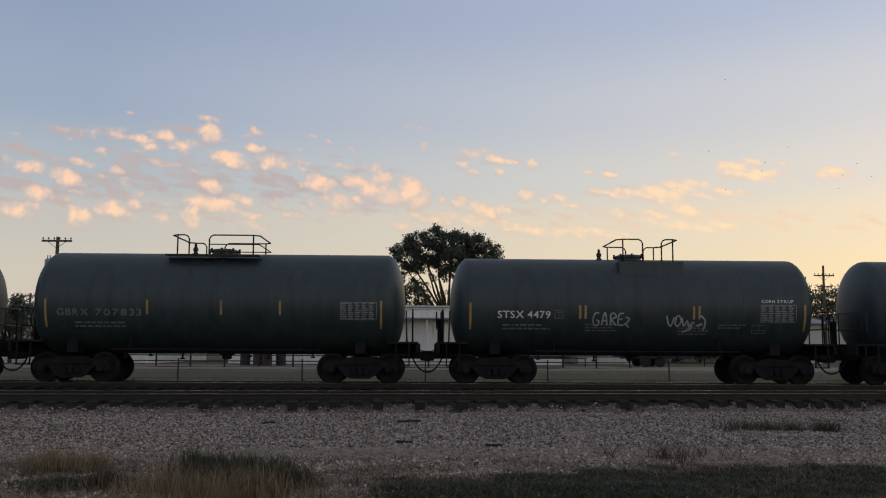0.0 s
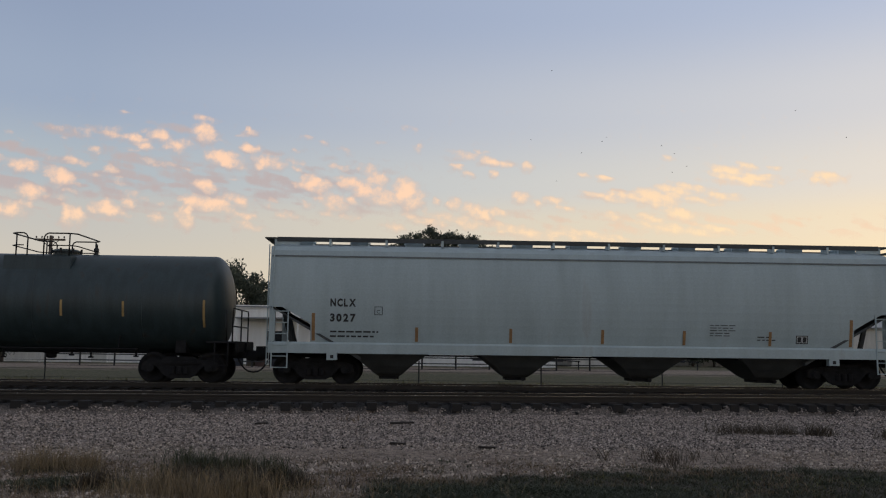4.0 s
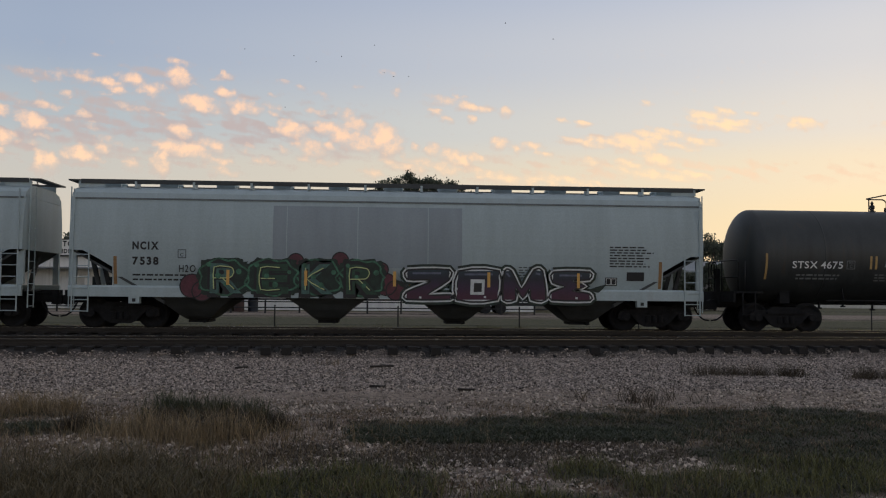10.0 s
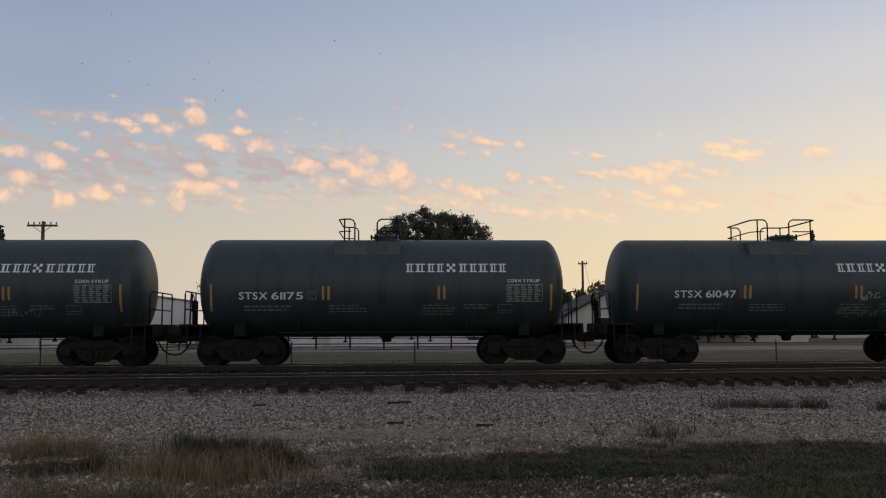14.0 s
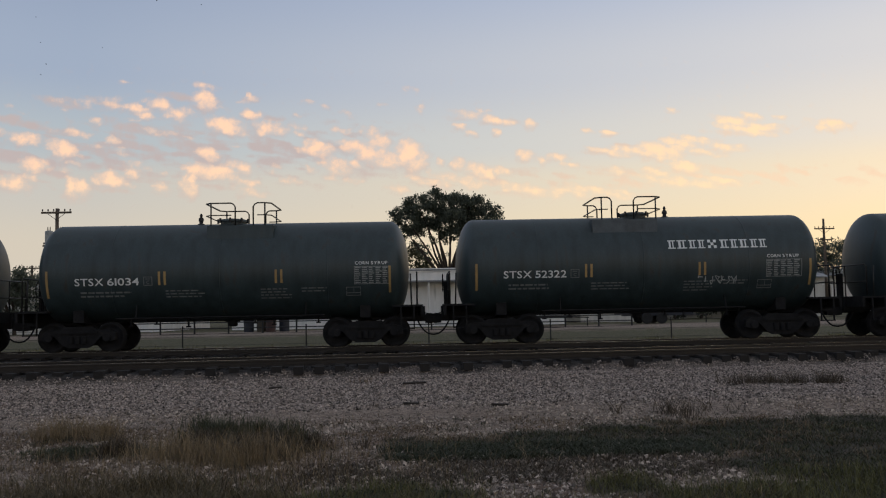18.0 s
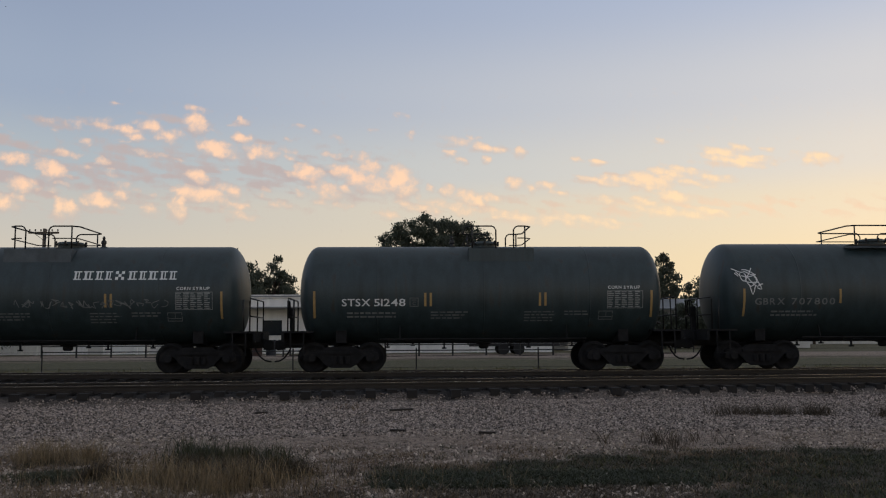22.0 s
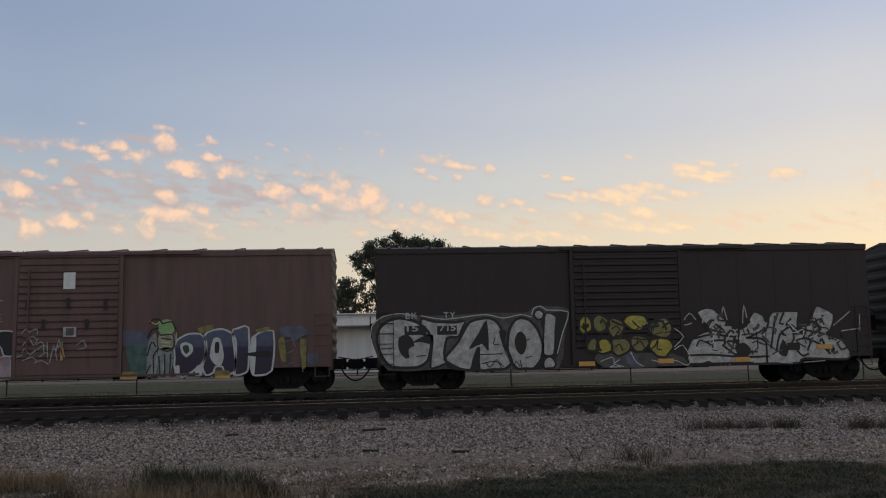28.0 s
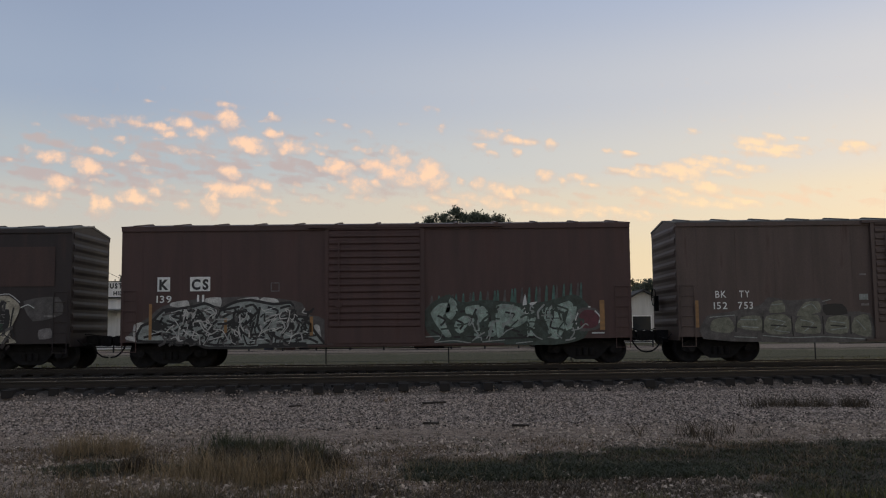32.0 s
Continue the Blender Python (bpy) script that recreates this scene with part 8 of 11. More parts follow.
spray_line(c, SP_WHITE, 0.009, 0.0095, [(-4.72, 1.64), (-4.27, 1.77)], BS)
spray_line(c, SP_WHITE, 0.009, 0.0095, [(-3.96, 1.42), (-3.85, 1.76)], BS)
spray_line(c, SP_WHITE, 0.009, 0.0095, [(-3.43, 1.75), (-3.09, 1.85)], BS)
spray_line(c, SP_WHITE, 0.009, 0.0095, [(-2.89, 1.33), (-2.54, 1.49)], BS)
spray_line(c, SP_WHITE, 0.009, 0.0095, [(-2.3, 1.14), (-2.03, 1.03)], BS)
spray_line(c, SP_WHITE, 0.009, 0.0095, [(-4.89, 1.3), (-4.62, 1.43)], BS)
spray_line(c, SP_WHITE, 0.009, 0.0095, [(-3.86, 0.83), (-3.34, 0.89)], BS)
spray_line(c, SP_WHITE, 0.009, 0.0095, [(-6.28, 1.71), (-5.93, 1.8)], BS)
part("graffiti_block", patch(Geo(), -3.48, -3.09, 1.1, 1.37, BS, 0.0092), SP_FROST, c, fix=False)
part("reflector", patch(Geo(), -6.96, -6.87, 0.89, 1.98, BS, 0.012), AMBER, c, fix=False)
part("reflector", patch(Geo(), -4.66, -4.57, 1.02, 1.53, BS, 0.012), AMBER, c, fix=False)
part("reflector", patch(Geo(), -2.04, -1.94, 0.97, 1.55, BS, 0.012), AMBER, c, fix=False)
cover_area(c, SP_SHADOW, 0.0016, [(1.63, 1.76), (1.74, 1.75), (1.73, 2.1), (1.68, 2.14)], BS)
cover_area(c, SP_TEAL, 0.0016, [(1.85, 1.75), (1.95, 1.75), (1.95, 2.11), (1.9, 2.15)], BS)
cover_area(c, SP_TEAL, 0.0016, [(2.07, 1.75), (2.17, 1.74), (2.17, 2.13), (2.12, 2.16)], BS)
cover_area(c, SP_SHADOW, 0.0016, [(2.28, 1.74), (2.39, 1.74), (2.38, 2.14), (2.33, 2.17)], BS)
cover_area(c, SP_TEAL, 0.0016, [(2.38, 1.74), (2.48, 1.74), (2.48, 2.15), (2.43, 2.19)], BS)
cover_area(c, SP_TEAL, 0.0016, [(2.6, 1.74), (2.7, 1.73), (2.7, 2.17), (2.65, 2.2)], BS)
cover_area(c, SP_SHADOW, 0.0016, [(2.81, 1.73), (2.92, 1.73), (2.92, 2.18), (2.87, 2.22)], BS)
cover_area(c, SP_TEAL, 0.0016, [(2.91, 1.73), (3.01, 1.73), (3.01, 2.2), (2.96, 2.23)], BS)
cover_area(c, SP_TEAL, 0.0016, [(3.12, 1.73), (3.23, 1.72), (3.23, 2.21), (3.18, 2.24)], BS)
cover_area(c, SP_SHADOW, 0.0016, [(3.34, 1.72), (3.45, 1.72), (3.45, 2.22), (3.4, 2.26)], BS)
cover_area(c, SP_TEAL, 0.0016, [(3.56, 1.72), (3.66, 1.71), (3.67, 2.24), (3.62, 2.27)], BS)
cover_area(c, SP_TEAL, 0.0016, [(3.65, 1.71), (3.76, 1.71), (3.76, 2.25), (3.71, 2.29)], BS)
cover_area(c, SP_SHADOW, 0.0016, [(3.87, 1.71), (3.98, 1.71), (3.98, 2.26), (3.93, 2.3)], BS)
cover_area(c, SP_TEAL, 0.0016, [(4.09, 1.71), (4.19, 1.7), (4.2, 2.28), (4.15, 2.31)], BS)
cover_area(c, SP_TEAL, 0.0016, [(4.18, 1.7), (4.29, 1.7), (4.3, 2.29), (4.24, 2.33)], BS)
cover_area(c, SP_SHADOW, 0.0016, [(4.4, 1.7), (4.51, 1.7), (4.51, 2.31), (4.46, 2.34)], BS)
cover_area(c, SP_TEAL, 0.0016, [(4.62, 1.7), (4.72, 1.69), (4.73, 2.32), (4.68, 2.35)], BS)
cover_area(c, SP_TEAL, 0.0016, [(4.84, 1.69), (4.94, 1.69), (4.95, 2.33), (4.9, 2.37)], BS)
cover_area(c, SP_SHADOW, 0.0016, [(4.93, 1.69), (5.03, 1.69), (5.05, 2.35), (5.0, 2.38)], BS)
cover_area(c, SP_TEAL, 0.0016, [(5.15, 1.68), (5.25, 1.68), (5.27, 2.36), (5.21, 2.4)], BS)
cover_area(c, SP_TEAL, 0.0016, [(5.36, 1.68), (5.47, 1.68), (5.48, 2.37), (5.43, 2.41)], BS)
cover_area(c, SP_SHADOW, 0.0016, [(5.46, 1.68), (5.56, 1.68), (5.58, 2.39), (5.53, 2.42)], BS)
cover_area(c, SP_TEAL, 0.0016, [(5.68, 1.67), (5.78, 1.67), (5.8, 2.4), (5.75, 2.44)], BS)
cover_area(c, SP_TEAL, 0.0016, [(5.89, 1.67), (6.0, 1.67), (6.02, 2.41), (5.97, 2.45)], BS)
cover_area(c, SP_SHADOW, 0.0016, [(6.11, 1.67), (6.22, 1.66), (6.24, 2.43), (6.18, 2.46)], BS)
cover_area(c, SP_TEAL, 0.0016, [(6.21, 1.66), (6.31, 1.66), (6.33, 2.44), (6.28, 2.48)], BS)
cover_area(c, SP_SPRUCE, 0.0024, [(1.45, 1.62), (1.74, 1.96), (2.24, 2.19), (2.58, 1.94), (3.27, 2.0), (3.97, 1.95), (4.66, 1.87), (5.27, 1.96), (6.07, 2.15), (6.5, 1.83), (6.55, 1.31), (6.35, 0.8), (5.47, 0.57), (3.4, 0.65), (2.01, 0.68), (1.54, 1.07)], BS)
cover_area(c, SP_MINT, 0.004, [(1.66, 1.62), (1.91, 1.89), (2.23, 1.92), (2.25, 1.67), (2.04, 1.54), (2.17, 1.16), (2.3, 0.91), (2.12, 0.88), (1.82, 1.27)], BS)
cover_area(c, SP_MINT, 0.004, [(2.27, 2.09), (2.47, 1.91), (2.5, 1.65), (2.28, 1.4), (2.11, 1.61)], BS)
cover_area(c, SP_MINT, 0.004, [(2.75, 1.8), (3.3, 1.86), (3.47, 1.68), (3.39, 1.37), (3.14, 1.31), (3.2, 0.96), (2.99, 0.9), (2.94, 1.52), (2.74, 1.59)], BS)
cover_area(c, SP_MINT, 0.004, [(2.45, 1.39), (2.7, 1.53), (2.9, 1.35), (2.75, 1.11), (2.54, 0.98), (2.37, 1.15)], BS)
cover_area(c, SP_MINT, 0.004, [(3.68, 1.82), (4.17, 1.84), (4.58, 1.66), (4.6, 1.35), (4.25, 1.15), (3.94, 1.22), (3.86, 0.92), (3.68, 0.88)], BS)
cover_area(c, SP_MINT, 0.004, [(4.64, 1.49), (4.83, 1.76), (5.03, 1.69), (4.84, 1.31), (4.86, 0.93), (4.62, 0.93)], BS)
cover_area(c, SP_MINT, 0.004, [(5.07, 1.69), (5.53, 1.82), (5.92, 1.95), (6.05, 1.77), (5.69, 1.54), (5.77, 1.12), (5.55, 0.78), (5.28, 0.89), (5.19, 1.3)], BS)
cover_area(c, SP_MINT, 0.004, [(5.9, 1.67), (6.15, 1.77), (6.06, 1.32), (5.91, 0.98), (5.77, 1.15)], BS)
cover_area(c, SP_MINT, 0.004, [(3.42, 1.27), (3.6, 1.37), (3.65, 0.92), (3.44, 0.89)], BS)
spray_line(c, SP_FROST, 0.016, 0.0055, [(1.77, 1.68), (1.98, 1.82), (2.22, 1.81)], BS)
spray_line(c, SP_FROST, 0.016, 0.0055, [(2.34, 1.98), (2.43, 1.74)], BS)
spray_line(c, SP_FROST, 0.016, 0.0055, [(2.85, 1.73), (3.33, 1.76)], BS)
spray_line(c, SP_FROST, 0.016, 0.0055, [(3.79, 1.75), (4.13, 1.74), (4.51, 1.56), (4.47, 1.39), (4.11, 1.29)], BS)
spray_line(c, SP_FROST, 0.016, 0.0055, [(4.76, 1.66), (4.81, 1.41)], BS)
spray_line(c, SP_FROST, 0.016, 0.0055, [(5.21, 1.61), (5.59, 1.71), (5.91, 1.84)], BS)
spray_line(c, SP_FROST, 0.016, 0.0055, [(2.04, 1.4), (2.23, 0.98)], BS)
spray_line(c, SP_FROST, 0.016, 0.0055, [(3.08, 1.59), (3.13, 1.03)], BS)
spray_line(c, SP_FROST, 0.016, 0.0055, [(1.77, 0.72), (2.36, 0.77), (2.88, 0.69)], BS)
spray_line(c, SP_FROST, 0.016, 0.0055, [(3.23, 0.72), (3.92, 0.78)], BS)
spray_line(c, SP_FROST, 0.016, 0.0055, [(4.26, 0.67), (4.78, 0.72)], BS)
spray_line(c, SP_FROST, 0.016, 0.0055, [(1.5, 0.89), (2.02, 0.92)], BS)
spray_line(c, SP_FROST, 0.016, 0.0055, [(5.22, 0.85), (5.48, 0.81)], BS)
spray_line(c, SP_BLACK, 0.030, 0.0065, [(1.87, 1.54), (2.11, 1.4), (1.96, 1.23)], BS)
spray_line(c, SP_BLACK, 0.030, 0.0065, [(2.45, 1.39), (2.66, 1.28), (2.55, 1.11)], BS)
spray_line(c, SP_BLACK, 0.030, 0.0065, [(3.06, 1.73), (2.9, 1.38)], BS)
spray_line(c, SP_BLACK, 0.030, 0.0065, [(3.95, 1.62), (4.23, 1.56), (4.12, 1.43)], BS)
spray_line(c, SP_BLACK, 0.030, 0.0065, [(3.94, 1.16), (4.38, 1.01)], BS)
spray_line(c, SP_BLACK, 0.030, 0.0065, [(4.92, 1.41), (5.19, 1.23)], BS)
spray_line(c, SP_BLACK, 0.030, 0.0065, [(5.45, 1.54), (5.32, 1.16), (5.6, 1.09)], BS)
spray_line(c, SP_BLACK, 0.030, 0.0065, [(3.44, 1.72), (3.49, 1.34)], BS)
spray_line(c, SP_BLACK, 0.030, 0.0065, [(2.43, 1.65), (2.71, 1.66)], BS)
spray_line(c, SP_BLACK, 0.030, 0.0065, [(1.68, 1.1), (2.09, 0.85)], BS)
spray_line(c, SP_BLACK, 0.030, 0.0065, [(3.24, 1.2), (3.58, 1.02)], BS)
spray_line(c, SP_BLACK, 0.030, 0.0065, [(4.31, 0.94), (4.79, 0.83)], BS)
spray_line(c, SP_BLACK, 0.030, 0.0065, [(2.37, 0.88), (3.58, 0.85)], BS)
spray_line(c, SP_BLACK, 0.030, 0.0065, [(3.75, 0.81), (4.96, 0.86)], BS)
part("consolidated_plate", patch(Geo(), 5.2, 5.64, 1.41, 1.67, BS, 0.0068), SP_BLACK, c, fix=False)
part("stencil", patch(Geo(), 5.23, 5.4, 1.44, 1.64, BS, 0.008), SP_MINT, c, fix=False)
part("stencil", patch(Geo(), 5.44, 5.61, 1.44, 1.64, BS, 0.008), SP_MINT, c, fix=False)
cover_area(c, SP_WHITE, 0.007, [(4.57, 2.18), (4.62, 1.83), (4.52, 1.77), (4.49, 1.87)], BS)
cover_area(c, SP_WHITE, 0.007, [(4.52, 1.8), (4.69, 1.73), (4.65, 1.56), (4.54, 1.59)], BS)
cover_area(c, SP_WHITE, 0.007, [(4.7, 1.9), (4.94, 1.93), (4.76, 1.8)], BS)
cover_area(c, SP_SHADOW, 0.005, [(6.14, 1.58), (6.32, 1.73), (6.71, 1.72), (6.9, 1.51), (6.85, 1.13), (6.6, 1.03), (6.22, 1.04)], BS)
cover_area(c, SP_RED, 0.0065, [(6.21, 1.49), (6.39, 1.66), (6.67, 1.65), (6.83, 1.48), (6.78, 1.2), (6.57, 1.1), (6.26, 1.14)], BS)
spray_line(c, SP_WHITE, 0.02, 0.0085, [(6.18, 1.58), (6.1, 1.35), (6.19, 1.08)], BS)
spray_line(c, SP_WHITE, 0.02, 0.0085, [(6.7, 1.64), (6.87, 1.44), (6.82, 1.27)], BS)
spray_line(c, SP_WHITE, 0.02, 0.0085, [(6.6, 0.96), (6.98, 0.96)], BS)
spray_line(c, SP_WHITE, 0.02, 0.0085, [(6.5, 1.76), (6.57, 1.76)], BS)
part("reflector", patch(Geo(), 6.85, 7.0, 1.05, 1.96, BS, 0.012), AMBER, c, fix=False)
part("stencil", patch(Geo(), 0.6, 0.88, 1.02, 1.1, BS, 0.0065), SP_WHITE, c, fix=False)

wild(c, SP_BLACK, -6.4, -1.9, .72, 1.8, 96, 251, .027, BS, .0088)
wild(c, SP_SHADOW, -6.6, -1.9, .7, 1.85, 36, 252, .034, BS, .0084)
wild(c, SP_SILVER, -6.4, -2.0, .72, 1.8, 56, 255, .017, BS, .0165)
wild(c, SP_SPRUCE, 1.8, 6.2, .75, 1.85, 56, 253, .032, BS, .0066)
wild(c, SP_FROST, 1.8, 6.2, .75, 1.85, 30, 254, .024, BS, .0112)
SP_FADED = spray("faded_green_spray", (0.15, 0.155, 0.12), .4)
c = put_car(boxcar(BOX_BROWN, rng, "dull brown boxcar with faded green graffiti", roof=ROOF_METAL), 26)
for txt, x, z, w in (("BK", -6.69, 2.0, .34), ("TY", -5.95, 2.0, .32), ("152", -6.75, 1.65, .42), ("753", -6.0, 1.65, .46)):
    part("lettering", letters(txt, x, z, .22, w, BS), WHITE_PAINT, c, fix=False)
cover_area(c, SP_SHADOW, 0.0016, [(-7.1, 0.74), (-6.99, 1.43), (-6.29, 1.56), (-5.32, 1.76), (-5.05, 2.0), (-4.36, 1.89), (-3.48, 1.95), (-2.98, 1.56), (-1.94, 1.47), (-1.9, 0.65), (-4.42, 0.61)], BS)
cover_area(c, SP_FADED, 0.003, [(-6.87, 1.0), (-6.78, 1.33), (-6.3, 1.39), (-6.13, 1.08), (-6.31, 0.91)], BS)
cover_area(c, SP_FADED, 0.003, [(-6.05, 1.08), (-5.91, 1.39), (-5.34, 1.42), (-5.3, 0.98)], BS)
cover_area(c, SP_FADED, 0.003, [(-5.23, 1.0), (-5.15, 1.41), (-4.64, 1.48), (-4.39, 1.3), (-4.44, 0.89), (-5.0, 0.86)], BS)
cover_area(c, SP_FADED, 0.003, [(-4.26, 0.92), (-4.17, 1.37), (-3.54, 1.43), (-3.5, 0.88)], BS)
cover_area(c, SP_FADED, 0.003, [(-4.21, 1.4), (-3.94, 1.82), (-3.52, 1.85), (-3.47, 1.53)], BS)
cover_area(c, SP_FADED, 0.003, [(-5.04, 1.52), (-4.95, 1.83), (-4.64, 1.89), (-4.55, 1.55)], BS)
cover_area(c, SP_FADED, 0.003, [(-3.33, 0.91), (-3.23, 1.36), (-2.64, 1.39), (-2.67, 0.87)], BS)
cover_area(c, SP_FADED, 0.003, [(-2.53, 0.9), (-2.43, 1.35), (-2.01, 1.42), (-1.94, 0.76)], BS)
spray_line(c, SP_FROST, 0.014, 0.005, [(-6.89, 1.4), (-6.12, 1.46)], BS)
spray_line(c, SP_FROST, 0.014, 0.005, [(-5.95, 1.32), (-5.43, 1.31)], BS)
spray_line(c, SP_FROST, 0.014, 0.005, [(-5.92, 1.11), (-5.4, 1.07)], BS)
spray_line(c, SP_FROST, 0.014, 0.005, [(-5.08, 1.34), (-4.56, 1.23), (-4.92, 1.0), (-4.44, 0.92)], BS)
spray_line(c, SP_FROST, 0.014, 0.005, [(-4.11, 1.3), (-3.69, 1.19), (-3.98, 0.95)], BS)
spray_line(c, SP_FROST, 0.014, 0.005, [(-4.02, 1.66), (-3.74, 1.78), (-3.57, 1.6)], BS)
spray_line(c, SP_FROST, 0.014, 0.005, [(-3.4, 1.85), (-3.14, 1.91)], BS)
spray_line(c, SP_FROST, 0.014, 0.005, [(-3.2, 1.25), (-2.72, 1.18)], BS)
spray_line(c, SP_FROST, 0.014, 0.005, [(-3.18, 0.98), (-2.69, 1.04)], BS)
spray_line(c, SP_FROST, 0.014, 0.005, [(-2.37, 1.28), (-2.1, 0.97)], BS)
spray_line(c, SP_FROST, 0.014, 0.005, [(-5.28, 0.83), (-4.41, 0.75), (-3.37, 0.77), (-2.15, 0.69)], BS)
spray_line(c, SP_FROST, 0.014, 0.005, [(-6.15, 0.8), (-5.45, 0.76)], BS)
spray_line(c, SP_FROST, 0.014, 0.005, [(-4.99, 1.76), (-4.64, 1.79)], BS)
spray_line(c, SP_BLACK, 0.02, 0.006, [(-4.38, 1.41), (-4.34, 0.8)], BS)
spray_line(c, SP_BLACK, 0.02, 0.006, [(-3.41, 1.4), (-3.4, 0.84)], BS)
spray_line(c, SP_BLACK, 0.02, 0.006, [(-2.57, 1.39), (-2.56, 0.83)], BS)
spray_line(c, SP_BLACK, 0.02, 0.006, [(-5.25, 1.41), (-5.27, 0.9)], BS)
spray_line(c, SP_BLACK, 0.02, 0.006, [(-6.05, 1.42), (-6.1, 0.94)], BS)
spray_line(c, SP_BLACK, 0.02, 0.006, [(-3.18, 1.12), (-2.73, 1.08)], BS)
spray_line(c, SP_BLACK, 0.02, 0.006, [(-5.02, 1.14), (-4.53, 1.1)], BS)
spray_line(c, SP_BLACK, 0.02, 0.006, [(-4.08, 1.09), (-3.6, 1.05)], BS)
cover_area(c, SP_BLACK, 0.0062, [(-3.39, 1.74), (-2.79, 1.77), (-2.64, 1.46), (-3.3, 1.43)], BS)
part("placard", patch(Geo(), -2.25, -1.98, 1.89, 2.07, BS, 0.006), SP_FROST, c, fix=False)
part("stencil", patch(Geo(), -2.2, -1.96, 1.71, 1.78, BS, 0.006), SP_DIM, c, fix=False)
part("stencil", patch(Geo(), -2.22, -2.01, 2.65, 2.7, BS, 0.006), SP_DIM, c, fix=False)
part("reflector", patch(Geo(), -7.34, -7.22, 1.09, 1.92, BS, 0.012), AMBER, c, fix=False)

# ---- ground ----
# grassy and weedy patches of the near ground: x, y, half width, half depth, weight
COVER = [(-2.77, 11.85, .32, .28, 1.0), (-1.9, 10.3, .24, .4, .9), (-1.85, 11.35, .75, .5, 1.0), (-4.35, 11.2, .45, .45, .8), (-3.75, 11.35, .3, .4, .8),
         (-2.5, 8.8, .5, .4, 1.0), (-3.1, 7.9, .95, .7, 1.0), (-1.55, 7.85, 1.2, .75, 1.0), (-.2, 8.05, .8, .9, 1.0), (1.85, 8.6, .4, .42, 1.0), (1.2, 7.4, .7, .25, .9),
         (.3, 11.4, 1.0, .75, 1.0), (1.7, 11.6, 1.1, .95, 1.0), (3.0, 12.3, .95, .8, .85), (4.6, 11.6, 1.6, 1.8, 1.0), (6.3, 12.2, 1.8, 1.5, .9), (4.1, 9.5, 1.1, 1.1, 1.0),
         (8.3, 12.0, 1.7, 1.4, .8), (5.6, 9.6, 1.3, 1.2, 1.0)]
COVER += [(3.0, 7.9, 1.3, .7, 1.0), (4.6, 8.2, 1.3, .9, 1.0), (-5.0, 12.6, .35, .6, .5)]


def cover(x, y):
    """How thickly plants cover the near ground, from 0 to about 1."""
    if y > 15 or y < 5:
        return 0.0
    x, y = x + .35 * noise.noise((x * 1.3, y * 1.3, 21)), y + .3 * noise.noise((x * 1.3, y * 1.6, 27))
    k = max(w * (1.25 - ((x - a) / rx) ** 2 - ((y - b) / ry) ** 2) for a, b, rx, ry, w in COVER)
    return max(0.0, min(1.0, k + .35 * noise.noise((x * 2.6, y * 3.2, 5))))


def height(x, y):
    """Rail tops are at 0; the near ground lies about 0.6 below."""
    b = y - .0859 * x * min(1, max(0, (30 - abs(x)) / 8))
    if y < 17.0:
        z = -0.60
    elif b < 21.3:
        z = -0.60 + max(0, y - 17.0) / (21.3 + y - b - 17.0) * 0.17
    elif b < 21.5:
        z = -.43 + (b - 21.3) * 1.0
    elif y < 31.2:
        z = -0.22
    elif y < 33.2:
        z = -0.22 - (y - 31.2) / 2.0 * 0.5
    else:
        z = -0.72 + min((y - 33.2) / 14, 1) * .72
    if y > 120:
        z -= min((y - 120) * .002, 2)
    if b < 21.0 or y > 33.2:
        z += 0.05 * noise.noise((x * .35, y * .35, 0)) + 0.02 * noise.noise((x * 1.7, y * 1.7, 3))
    return z


def sheet(name, xs, ys, mat, label, kind="structure"):
    g = Geo()
    pts = [(x, y, height(x, y)) for y in ys for x in xs]
    n = len(xs)
    g.add(pts, [(j * n + i, j * n + i + 1, (j + 1) * n + i + 1, (j + 1) * n + i) for j in range(len(ys) - 1) for i in range(n - 1)])
    ob = part(name, g, mat, smooth=True, fix=False)
    at = ob.data.attributes.new("cover", "FLOAT", "POINT")
    at.data.foreach_set("value", [cover(x, y) for x, y, z in pts])
    return tagged(ob, label, "ground", kind=kind)


XS = [-3000, -1000, -300, -120, -80, -60, -45] + [-32 + i * .8 for i in range(25)] + [-12 + i * .2 for i in range(125)] + [13 + i for i in range(20)] + [45, 60, 80, 120, 300, 1000, 3000]
YS = [-3000, -800, -200, -60, -20, -5, 0, 3] + [5 + i * .2 for i in range(72)] + [19.4 + i * .15 for i in range(32)] + [24.4 + i * .5 for i in range(22)] + [36, 38, 40, 44, 48, 54, 60, 70, 80, 100, 140, 200, 400, 900, 2000, 4000]


